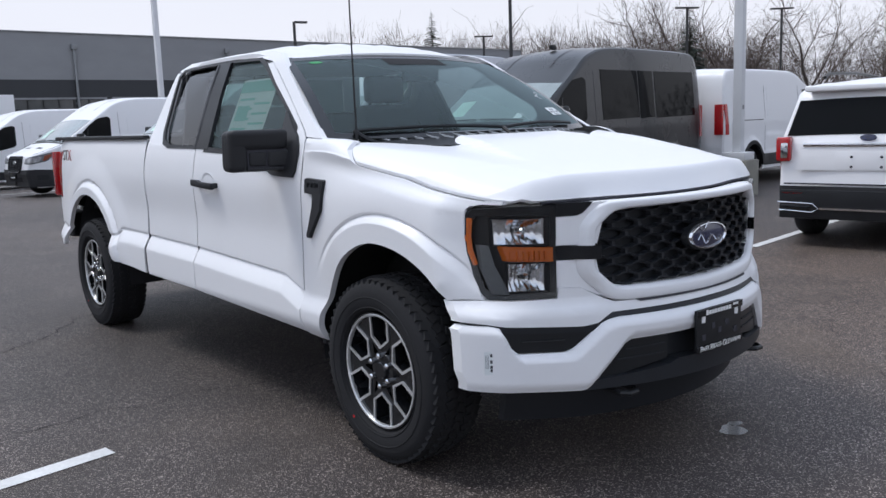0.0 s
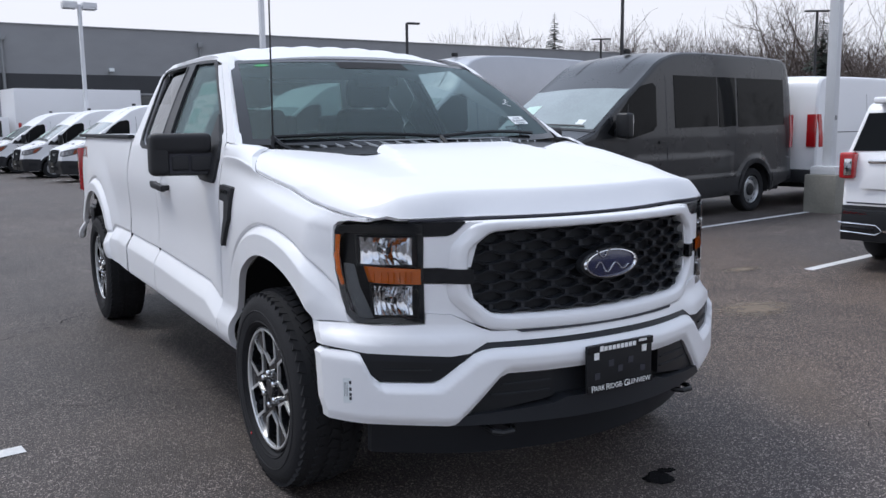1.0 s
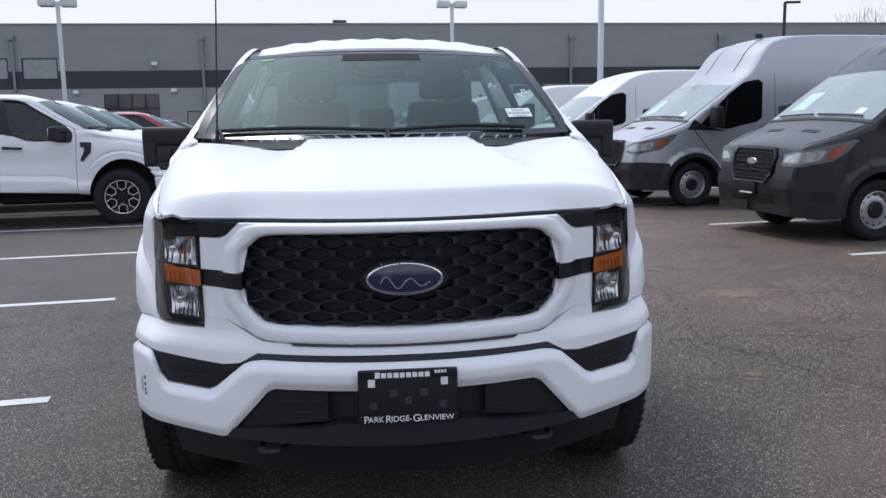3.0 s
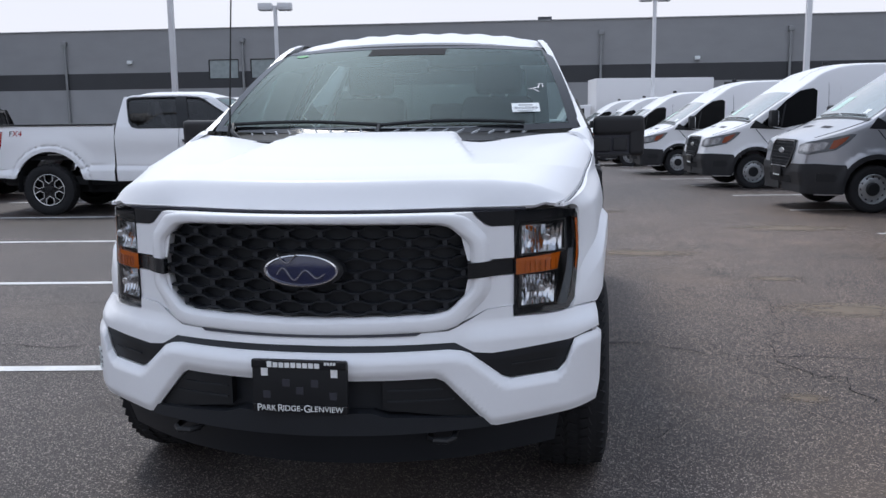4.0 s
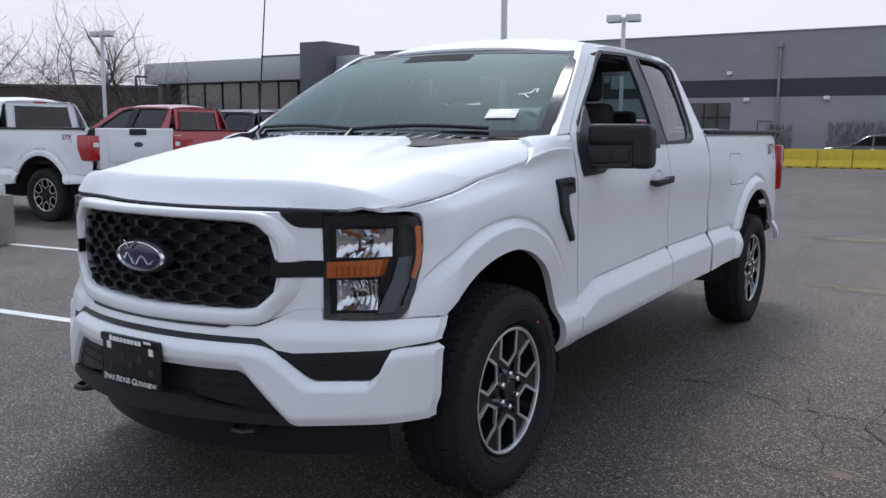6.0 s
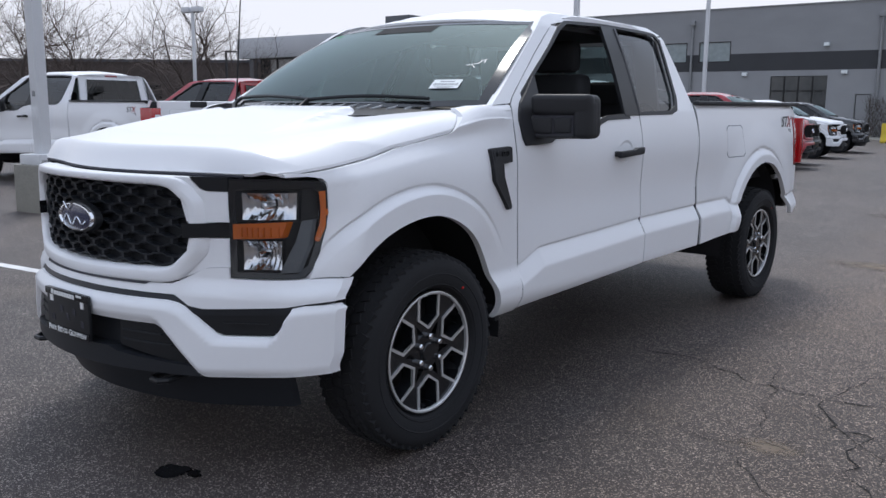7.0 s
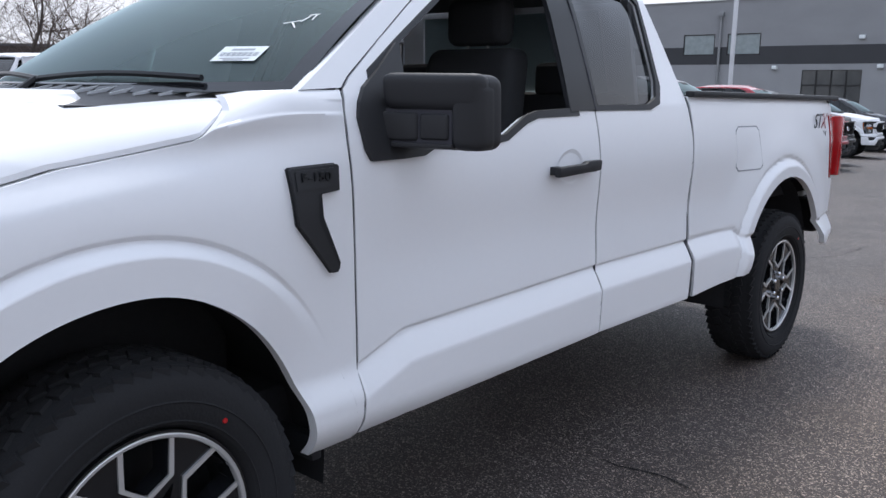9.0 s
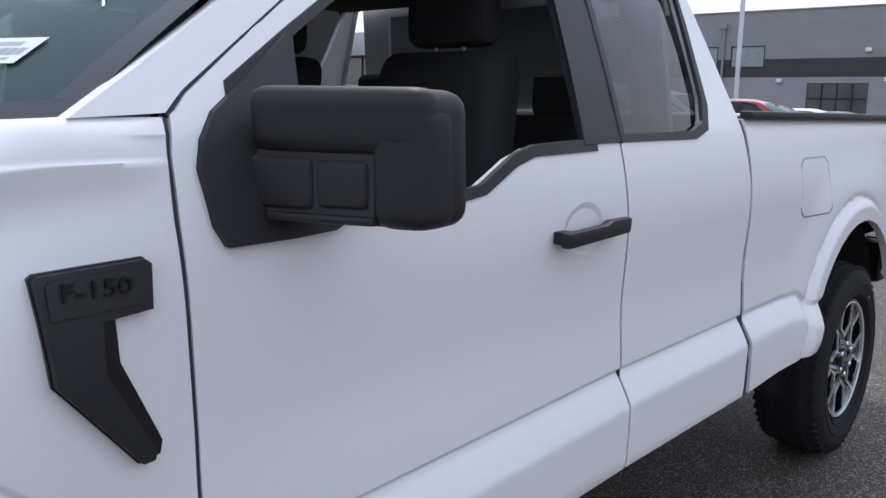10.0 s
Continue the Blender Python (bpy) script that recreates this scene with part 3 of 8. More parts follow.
        bed = [(y_c + 0.02, 0.53), (3.02, 0.555)] + arc(*ARCH_R, 0.545, 168, 15, 16) + [(4.20, 0.58), (4.52, 0.60), (4.60, 0.70), (4.62, 0.92), (4.46, 0.93), (4.40, 1.10), (4.37, 1.305), (4.52, 1.31), (4.54, 1.415), (y_c + 0.01, 1.392)]
        part("bed_side", sheet(bed, flank(s), st, bk, fl), paint, T)
        lamp = [(4.465, 0.94), (4.63, 0.93), (4.60, 1.30), (4.38, 1.30), (4.405, 1.10)]
        tl = part("tail_lamp", sheet(lamp, lambda y, z: Vector((s * (side_x(y, z) + 0.006 - 0.03 * smooth(4.5, 4.64, y)), y, z)), 0.05, (-s * 0.12, 0.0, 0), fl), REDLENS, T, "red tail lamp")
        part("lamp_face", box(s * 0.78 if s > 0 else -0.95, s * 0.95 if s > 0 else -0.78, 4.60, 4.66, 0.94, 1.30, 0.012), REDLENS, tl)
        part("reverse_lens", box(min(s * 0.80, s * 0.90), max(s * 0.80, s * 0.90), 4.655, 4.667, 1.13, 1.20, 0.004), PAPER, tl, "clear reversing lens")
        part("rail_cap", box(min(s * 0.90, s * 0.945), max(s * 0.90, s * 0.945), y_c + 0.02, 4.52, 1.390, 1.417, 0.010), PLASTIC, T, "black plastic bed rail cap")
        # wheel arch linings
        for cy, cz, r, y0 in ((*ARCH_F, 0.545, 0), (*ARCH_R, 0.555, 1)):
            pts = [(cy + r * math.cos(radians(a)), cz + r * math.sin(radians(a))) for a in range(-8, 189 if y0 else 152, 7)]
            bm = grid_sheet(len(pts) - 1, 2, lambda i, j: Vector((s * (0.93 - 0.5 * j), pts[round(i * (len(pts) - 1))][0], pts[round(i * (len(pts) - 1))][1])))
            part("arch_liner", bm, DARK, T, "black wheel arch liner")
        # glass and pillar trims
        gx = lambda y, z: Vector((s * (side_x(y, z) - 0.018), y, z))
        win = [(0.70, 1.25), (1.14, 1.25), (1.24, 1.262), (1.36, 1.318), (1.43, 1.334), (y_d - 0.175, 1.342), (y_d - 0.075, 1.812), (1.36, 1.800), (1.26, 1.762), (1.09, 1.655), (0.87, 1.525), (0.73, 1.435)]
        opened = detail and s > 0
        if not opened:
            part("front_window", sheet(win, gx, 0.25, aim=(s, 0, 0)), GLASS if detail else GLASSD, T, "door window glass").visible_shadow = False
        trim_o = [(0.66, 1.228), (1.14, 1.228), (1.25, 1.242), (1.36, 1.292), (1.43, 1.310), (y_d - 0.12, 1.316), (y_d - 0.03, 1.832), (1.35, 1.816), (1.245, 1.777), (1.075, 1.664), (0.85, 1.532), (0.70, 1.440)]
        f1 = lambda y, z: Vector((s * (side_x(y, z) + 0.004), y, z))
        f2 = lambda y, z: Vector((s * (side_x(y, z) + 0.0035), y, z))
        part("window_seal", ring(trim_o, win, f1, f2, (-s * 0.012, 0, 0)), PLASTIC, T)
        qwin = [(y_d + 0.005, 1.352), (y_c - 0.36, 1.358), (y_c - 0.28, 1.385), (y_c - 0.235, 1.45), (y_c - 0.215, 1.53), (y_c - 0.185, 1.66), (y_c - 0.165, 1.76), (y_c - 0.195, 1.797), (y_c - 0.28, 1.806), (y_d + 0.09, 1.812)]
        qout = [(y_d - 0.06, 1.333), (y_c - 0.35, 1.336), (y_c - 0.265, 1.360), (y_c - 0.212, 1.43), (y_c - 0.192, 1.52), (y_c - 0.162, 1.66), (y_c - 0.142, 1.78), (y_c - 0.175, 1.815), (y_c - 0.28, 1.824), (y_d - 0.03, 1.830)]
        part("rear_window", sheet(qwin, gx, 0.25, aim=(s, 0, 0)), GLASSD, T, "dark privacy glass").visible_shadow = False
        part("window_seal", ring(qout, qwin, f1, f2, (-s * 0.012, 0, 0)), PLASTIC, T)
        part("door_pillar", sheet([(y_d - 0.175, 1.330), (y_d + 0.010, 1.336), (y_d + 0.095, 1.818), (y_d - 0.075, 1.818)], lambda y, z: Vector((s * (side_x(y, z) + 0.006), y, z)), 0.2, (-s * 0.02, 0, 0), fl), SATIN, T, "black pillar trim")
        if detail:
            jb = bmesh.new()
            tube(jb, [(s * (side_x(y_d, z_) + 0.0058), y_d - 0.012 + 0.075 * (z_ - 1.33) / 0.48, z_) for z_ in (1.332, 1.45, 1.57, 1.69, 1.81)], 0.0028, 6)
            part("pillar_joint", jb, INK, T)
        # door handle
        hd = new("door_handle")
        hd.parent = T
        hd["label"] = "black door handle"
        hy = y_d - 0.20
        x0 = side_x(hy, 1.14)
        cup = lathe(bmesh.new(), [(0.0, -0.012), (0.045, -0.008), (0.072, 0.0), (0.080, 0.0015)], pose(s * x0, hy, 1.145) @ Matrix.Rotation(radians(90 * s), 4, "Y") @ Matrix.Diagonal((0.75, 1, 1, 1)), 28)
        part("handle_cup", cup, paint, hd)
        part("grip", prism([(hy - 0.13, 1.115), (hy + 0.13, 1.128), (hy + 0.135, 1.165), (hy + 0.05, 1.164), (hy + 0.03, 1.155), (hy - 0.13, 1.150)], lambda y, z: Vector((s * (x0 + 0.022), y, z)), (s * 0.026, 0, 0), 0.008), PLASTIC, hd)
        for yy in (hy - 0.105, hy + 0.105):
            part("mount", box(min(s * x0, s * (x0 + 0.03)), max(s * x0, s * (x0 + 0.03)), yy - 0.02, yy + 0.02, 1.122, 1.150, 0.004), PLASTIC, hd)
        # fender vent with raised numerals
        vent = [(0.372, 1.196), (0.379, 1.201), (0.520, 1.207), (0.528, 1.200), (0.525, 1.138), (0.475, 1.132), (0.478, 1.075), (0.535, 0.954), (0.531, 0.936), (0.498, 0.931), (0.386, 1.063)]
        raised = lambda d: (lambda y, z: Vector((s * (side_x(y, z) + d), y, z)))
        v = part("fender_vent", sheet(vent, raised(0.006), 0.06, (-s * 0.02, 0, 0), fl), SATIN, T, "black fender vent badge")
        part("vent_blade", sheet([(0.374, 1.194), (0.380, 1.199), (0.519, 1.205), (0.526, 1.199), (0.523, 1.140), (0.453, 1.134), (0.453, 1.066), (0.520, 0.946), (0.516, 0.934), (0.499, 0.933), (0.388, 1.064)], raised(0.018), 0.06, (-s * 0.013, 0, 0), fl), PLASTIC, v)
        part("badge_plate", sheet([(0.387, 1.146), (0.386, 1.187), (0.391, 1.192), (0.508, 1.197), (0.512, 1.192), (0.512, 1.150)], raised(0.0205), 0.06, (-s * 0.004, 0, 0), fl), PLASTIC, v)
        if detail:
            lx = side_x(0.455, 1.18) + 0.021
            for zb in (1.1505, 1.1545, 1.1585):
                part("badge_bar", box(min(s * lx, s * (lx + 0.0015)), max(s * lx, s * (lx + 0.0015)), 0.442, 0.506, zb, zb + 0.0018), SATIN, v)
            mm = pose(s * (lx + 0.001), 0.448, 1.176) @ (Matrix(((0, 0, 1, 0), (1, 0, 0, 0), (0, 1, 0, 0), (0, 0, 0, 1))) if s > 0 else Matrix(((0, 0, -1, 0), (-1, 0, 0, 0), (0, 1, 0, 0), (0, 0, 0, 1))))
            lettering("badge_text", "F-150", 0.037, mm @ Matrix.Diagonal((1.12, 0.85, 1, 1)), SATIN, v, 0.0035)
        # bed decal
        if decal:
            dx = side_x(4.2, 1.25) + 0.0035
            mm = pose(s * dx, 4.19, 1.27) @ (Matrix(((0, 0, 1, 0), (1, 0, 0, 0), (0, 1, 0, 0), (0, 0, 0, 1))) if s > 0 else Matrix(((0, 0, -1, 0), (-1, 0, 0, 0), (0, 1, 0, 0), (0, 0, 0, 1))))
            dec = new("bed_decal")
            dec.parent = T
            dec["label"] = "grey and red bed decal"
            two = decal == "STX"
            lettering("decal_text", "ST" if two else "F", 0.115, mm @ pose(-0.052, 0, 0), SATIN, dec, 0.0008, shear=0.2)
            lettering("decal_text", "X" if two else "X4", 0.125, mm @ pose(0.048, 0, 0), REDLENS, dec, 0.0008, shear=0.2)
            if two:
                lettering("decal_text", "4X4", 0.05, mm @ pose(0.06, -0.07, 0), SATIN, dec, 0.0008, shear=0.2)
        # mirror on its sail plate
        mir = new("door_mirror")
        mir.parent = T
        mir["label"] = "black trailer tow door mirror"
        sail = [(0.632, 1.235), (0.650, 1.205), (0.765, 1.207), (0.85, 1.212), (0.93, 1.245), (0.835, 1.36), (0.824, 1.42), (0.848, 1.520), (0.836, 1.519), (0.732, 1.442), (0.661, 1.395), (0.631, 1.356), (0.619, 1.316)]
        part("sail_plate", sheet(sail, lambda y, z: Vector((s * (side_x(y, z) + 0.014), y, z)), 0.05, (-s * 0.03, 0, 0), fl), PLASTIC, mir)
        X = lambda a, b: (min(s * a, s * b), max(s * a, s * b))

        def swept(bm_):
            """The head sweeps back towards its outer end and leans back at its top."""
            for q in bm_.verts:
                q.co.y += 0.38 * (abs(q.co.x) - 0.955) - 0.10 * max(0.0, q.co.z - 1.33)
                q.co.x *= 1.0 - 0.06 * max(0.0, abs(q.co.x) - 0.955)
            return bm_
        head = box(*X(0.955, 1.222), 0.716, 0.812, 1.236, 1.432, 0.036, segs=5)
        part("mirror_head", swept(head), PLASTIC, mir)
        visor = box(*X(0.950, 1.222), 0.700, 0.76, 1.338, 1.434, 0.030, segs=5)
        part("mirror_cap", swept(visor), PLASTIC, mir)
        outer_rim = box(*X(1.138, 1.2235), 0.702, 0.78, 1.236, 1.415, 0.030, segs=5)
        part("mirror_edge", swept(outer_rim), PLASTIC, mir)
        part("mirror_arm", swept(box(*X(0.90, 1.046), 0.704, 0.775, 1.258, 1.333, 0.012, segs=3)), PLASTIC, mir)
        part("arm_cover", swept(box(*X(1.053, 1.132), 0.705, 0.75, 1.262, 1.331, 0.011, segs=3)), PLASTIC, mir)
        part("arm_gap", swept(box(*X(0.955, 1.140), 0.7135, 0.73, 1.250, 1.342)), INK, mir)
        part("mirror_ledge", swept(box(*X(0.975, 1.145), 0.7035, 0.75, 1.240, 1.253, 0.005)), PLASTIC, mir)
        part("mirror_glass", swept(box(*X(0.985, 1.205), 0.808, 0.8155, 1.252, 1.416, 0.003)), CHROME, mir)
        # headlamp: black bucket, bulbs, amber bar, light guide, clear lens
        hl = new("headlamp")
        hl.parent = T
        hl["label"] = "black-rimmed headlamp with amber signal"
        hy_ = lambda d: (lambda x, z: Vector((s * x, nose_y(x, 5.5 + 3.5 * smooth(0.78, 1.12, z)) + d, z)))
        shell = [(0.665, 0.775), (0.835, 0.770), (0.859, 0.772), (0.875, 0.86), (0.879, 0.95), (0.8785, 1.00), (0.8715, 1.09), (0.866, 1.108), (0.80, 1.121), (0.555, 1.122), (0.535, 1.108), (0.60, 1.082), (0.665, 1.078)]
        part("lamp_bucket", sheet(shell, hy_(0.06), 0.05, (0, 0.10, 0), s > 0), SATIN, hl)
        o = [(0.665, 0.775), (0.845, 0.770), (0.866, 0.80), (0.879, 0.95), (0.8725, 1.09), (0.864, 1.110), (0.80, 1.123), (0.665, 1.124)]
        i_ = [(0.682, 0.795), (0.832, 0.790), (0.852, 0.815), (0.866, 0.95), (0.862, 1.06), (0.852, 1.085), (0.78, 1.088), (0.682, 1.084)]
        part("lamp_bezel", ring(o, i_, hy_(0.0), hy_(0.018), (0, 0.02, 0)), GLOSSB, hl)
        part("brow", sheet([(0.667, 1.080), (0.667, 1.129), (0.535, 1.129), (0.550, 1.113), (0.575, 1.089), (0.595, 1.081)], hy_(-0.004), 0.05, (0, 0.05, 0), s > 0), GLOSSB, hl)
        for z0, z1, xr in ((0.980, 1.074, 0.138), (0.802, 0.905, 0.112)):
            def dish(a, b):
                dep = 0.0255 + 0.032 * math.sin(math.pi * a) ** 0.7 * math.sin(math.pi * b) ** 0.7 + 0.0016 * math.cos(2 * math.pi * (7 if b < 0.5 else 10) * a)
                return hy_(dep)(0.686 + (xr + 0.004) * a, z0 + (z1 - z0) * b)
            part("reflector", grid_sheet(40, 8, dish), REFLECT, hl, "bright fluted reflector")
            xm = 0.688 + xr * 0.58
            ym = nose_y(xm) + 0.03
            part("bulb_shield", lathe(bmesh.new(), [(0, -0.03), (0.012, -0.028), (0.017, -0.01), (0.018, 0.02)], pose(s * xm, ym, (z0 + z1) / 2 + 0.005) @ Matrix.Rotation(radians(-90), 4, "X"), 14), CHROME, hl)
            part("cell_frame", ring([(0.680, z0 - 0.008), (0.696 + xr, z0 - 0.008), (0.696 + xr, z1 + 0.008), (0.680, z1 + 0.008)], [(0.688, z0), (0.688 + xr, z0), (0.688 + xr, z1), (0.688, z1)], hy_(0.010), hy_(0.022), (0, 0.01, 0)), SATIN, hl)
        part("amber_bar", sheet([(0.670, 0.912), (0.806, 0.918), (0.816, 0.974), (0.670, 0.966)], hy_(0.006), 0.03, (0, 0.03, 0), s > 0), AMBER, hl, "amber turn signal")
        for k3 in range(7):
            xx = 0.70 + 0.1 * k3 / 6
            part("amber_rib", box(*X(xx, xx + 0.003), nose_y(xx) + 0.001, nose_y(xx) + 0.01, 0.920, 0.955), AMBER, hl)
        part("side_marker", sheet([(0.8655, 0.908), (0.8700, 0.900), (0.8775, 0.95), (0.8770, 1.00), (0.8715, 1.078), (0.8640, 1.078), (0.8690, 1.01), (0.8700, 0.96)], hy_(-0.003), 0.03, (0, 0.03, 0), s > 0), AMBER, hl, "amber side marker")
        part("light_guide", sheet([(0.806, 0.792), (0.840, 0.792), (0.857, 0.89), (0.858, 0.978), (0.842, 0.976), (0.834, 0.90)], hy_(0.002), 0.03, (0, 0.02, 0), s > 0), GUIDE, hl, "grey light guide")
        part("lens", sheet([(0.668, 0.778), (0.838, 0.773), (0.860, 0.79), (0.874, 0.86), (0.878, 0.95), (0.8775, 1.00), (0.8705, 1.09), (0.866, 1.116), (0.80, 1.12), (0.668, 1.118)], hy_(-0.006), 0.04, aim=(0, -1, 0)), GLASSC, hl, "clear headlamp lens").visible_shadow = False
        # black bar that ties the grille to the lamp, between two white pads
        part("grille_bar", sheet([(0.522, 0.914), (0.672, 0.918), (0.672, 0.968), (0.522, 0.966)], lambda x, z: Vector((s * x, nose_y(x, 3) - 0.0265 + 0.032 * smooth(0.55, 0.64, x), z)), 0.015, (0, 0.03, 0), s > 0), GLOSSB, T, "gloss black bar from grille to lamp")
        part("upper_pad", sheet([(0.52, 0.970), (0.666, 0.972), (0.664, 1.078), (0.595, 1.079), (0.573, 1.087), (0.548, 1.111), (0.53, 1.127), (0.48, 1.127), (0.50, 1.05)], hy_(-0.002), 0.04, (0, 0.04, 0), s > 0), paint, T)
        part("lower_pad", sheet([(0.52, 0.912), (0.50, 0.82), (0.47, 0.758), (0.52, 0.775), (0.58, 0.806), (0.664, 0.812), (0.668, 0.914)], hy_(0.004), 0.04, (0, 0.04, 0), s > 0), paint, T)
        # fog pocket, hook, bumper end
        part("fog_pocket", sheet([(0.52, 0.672), (0.63, 0.582), (0.655, 0.572), (0.81, 0.575), (0.835, 0.60), (0.862, 0.672)], lambda x, z: Vector((s * x, bumper_y(x) + 0.02, z)), 0.05, (0, 0.03, 0), s > 0), SATIN, T, "black fog lamp blank")
        part("pocket_rib", sheet([(0.66, 0.612), (0.80, 0.615), (0.80, 0.618), (0.66, 0.617)], lambda x, z: Vector((s * x, bumper_y(x) + 0.012, z)), 0.05, (0, 0.012, 0), s > 0), PLASTIC, T)
        hk = bmesh.new()
        tube(hk, [(s * 0.40, -0.80, 0.40), (s * 0.40, -0.90, 0.395), (s * 0.42, -0.925, 0.394), (s * 0.46, -0.925, 0.394), (s * 0.48, -0.90, 0.395), (s * 0.48, -0.80, 0.40)], 0.011, 8)
        part("tow_hook", hk, SATIN, T, "black tow hook")
        part("slat_block", sheet([(0.255, 0.50), (0.575, 0.445), (0.44, 0.585), (0.42, 0.592), (0.255, 0.592)], lambda x, z: Vector((s * x, bumper_y(x) + 0.012, z)), 0.06, (0, 0.05, 0), s > 0), SATIN, T, "ribbed black intake side")
        for zz in (0.522, 0.558):
            part("intake_slat", sheet([(0.27, zz), (0.50 - (zz - 0.5), zz - 0.004), (0.50 - (zz - 0.5), zz + 0.002), (0.27, zz + 0.006)], lambda x, z: Vector((s * x, bumper_y(x) + 0.006, z)), 0.08, (0, 0.01, 0), s > 0), NUB, T)
        # wheels
        for yy in (-0.018 if s > 0 else 0.0, 3.694):
            wheel(T, s * 0.860, yy, s, detail)
        part("mud_guard", box(*X(0.80, 0.955), 0.452, 0.486, 0.432, 0.50, 0.008), PLASTIC, T)

    # front: hood, cowl, grille, fascia, bumper
    bm = grid_sheet(32, 3, lambda a, b: Vector((-0.515 + 1.03 * a, nose_y(-0.515 + 1.03 * a, 3) - 0.004 + (hood_front(-0.515 + 1.03 * a) + 0.02 - nose_y(-0.515 + 1.03 * a, 3)) * b, 1.124 + 0.006 * math.sin(b * 3.1) - 0.006 * b)))
    part("surround_top", bm, paint, T)
    n = 24
    hood = [(-0.798 + 1.596 * i / n, hood_front(-0.798 + 1.596 * i / n)) for i in range(n + 1)]
    side_e = [(0.815, -0.605), (0.825, -0.58)] + [(lerp_pts(SHOULDER, yy) - 0.007, yy) for yy in (-0.54, -0.49, -0.44, -0.37, -0.30, -0.2, -0.1, 0.0, 0.07, 0.14)] + [(0.929, 0.165), (0.919, 0.195), (0.903, 0.225), (0.884, 0.25)]
    rear = [(0.855, 0.335), (0.70, 0.255), (0.58, 0.175), (0.50, 0.112), (0.465, 0.098), (0.43, 0.125), (0.36, 0.168), (0.20, 0.152)]
    hood += side_e + rear + [(0.0, 0.146)] + [(-a, b) for a, b in reversed(rear)] + [(-a, b) for a, b in reversed(side_e)]
    rim_pts = []
    for (xa, ya), (xb, yb_) in zip(hood, hood[1:] + hood[:1]):
        k = max(1, int(math.hypot(xb - xa, yb_ - ya) / 0.04))
        rim_pts += [(xa + (xb - xa) * i / k, ya + (yb_ - ya) * i / k - hood_front(xa + (xb - xa) * i / k)) for i in range(k)]
    part("hood", sheet(rim_pts, lambda x, d: Vector((x, d + hood_front(x), hood_z(x, d + hood_front(x)))), 0.022 if detail else 0.09, (0, 0.010, -0.010), aim=(0, 0, 1), extra=[0.003, 0.007, 0.012, 0.018, 0.025, 0.033, 0.042, 0.050, 0.056, 0.065, 0.08, 0.10] if detail else [0.01, 0.02, 0.035, 0.055]), paint, T, "hood with raised centre")
    jb = bmesh.new()
    tube(jb, [(-0.70 + 1.40 * i / 40, hood_front(-0.70 + 1.40 * i / 40) + 0.006, 1.1310) for i in range(41)], 0.0062, 6)
    part("hood_gap", jb, INK, T, "dark gap under the hood's edge")
    cowl = [(-0.845, 0.340), (-0.60, 0.16), (-0.47, 0.08), (-0.30, 0.13), (0.0, 0.12), (0.30, 0.13), (0.47, 0.08), (0.60, 0.16), (0.845, 0.340), (0.84, 0.50), (0.60, 0.40), (0.3, 0.29), (0.0, 0.26), (-0.3, 0.29), (-0.60, 0.40), (-0.84, 0.50)]
    cw = part("cowl", sheet(cowl, lambda x, y: Vector((x, y, 1.350 + 0.28 * min(0.15, max(-0.05, y - 0.12 - 0.30 * (x / 0.865) ** 2)))), 0.05, (0, 0, -0.02)), SATIN, T, "black slotted cowl panel")
    for i in range(-9, 10):
        x = i * 0.072
        yb = 0.19 + 0.30 * (x / 0.865) ** 2
        rib = box(x - 0.0045, x + 0.0045, yb - 0.035, yb + 0.045, 1.360, 1.374, 0.002)
        for q in rib.verts:
            q.co.z += 0.28 * (q.co.y - yb) + 0.004
            q.co.x += (q.co.y - yb) * (0.5 if x > 0 else -0.5)
        part("cowl_rib", rib, GREYLENS if detail else PLASTIC, cw)
    part("cowl_lip", tube(bmesh.new(), [(x / 20, 0.222 + 0.30 * (x / 20 / 0.865) ** 2, 1.3905) for x in range(-15, 16)], 0.0035, 6), GREYLENS if detail else PLASTIC, cw)
    for s0, x0, x1 in ((0, -0.74, 0.02), (1, 0.0, 0.62)):
        w = bmesh.new()
        pts = []
        for i in range(9):
            a = (x0 + (x1 - x0) * i / 8) / 0.86
            pts.append(screen_pt(a, 0.045 + 0.03 * math.sin(i / 8 * 3.1), 0.016))
        tube(w, pts, 0.009, 6)
        tube(w, [pts[0], screen_pt(x0 / 0.86 * 0.96, -0.03, 0.02), screen_pt((x0 + 0.1) / 0.86, -0.08, 0.0)], 0.011, 6)
        part("wiper", w, SATIN, T, "black windscreen wiper")

    octo = [(0.450, 1.094), (0.528, 1.026), (0.532, 0.878), (0.448, 0.797)]
    grille_o = octo + [(0.0, 0.790)] + [(-a, b) for a, b in reversed(octo)] + [(0.0, 1.099)]
    gy = lambda d: (lambda x, z: Vector((x, nose_y(x, 3) + d, z)))
    g = new("grille")
    g.parent = T
    g["label"] = "black wave-bar grille in painted surround"
    part("grille_back", sheet(grille_o, gy(0.045), 0.1, (0, 0.01, 0)), GRILLEB, g)
    o1 = [(0.500, 1.1285), (0.592, 1.050), (0.596, 0.860), (0.475, 0.745)]
    outer = o1 + [(0.0, 0.738)] + [(-a, b) for a, b in reversed(o1)] + [(0.0, 1.1295)]

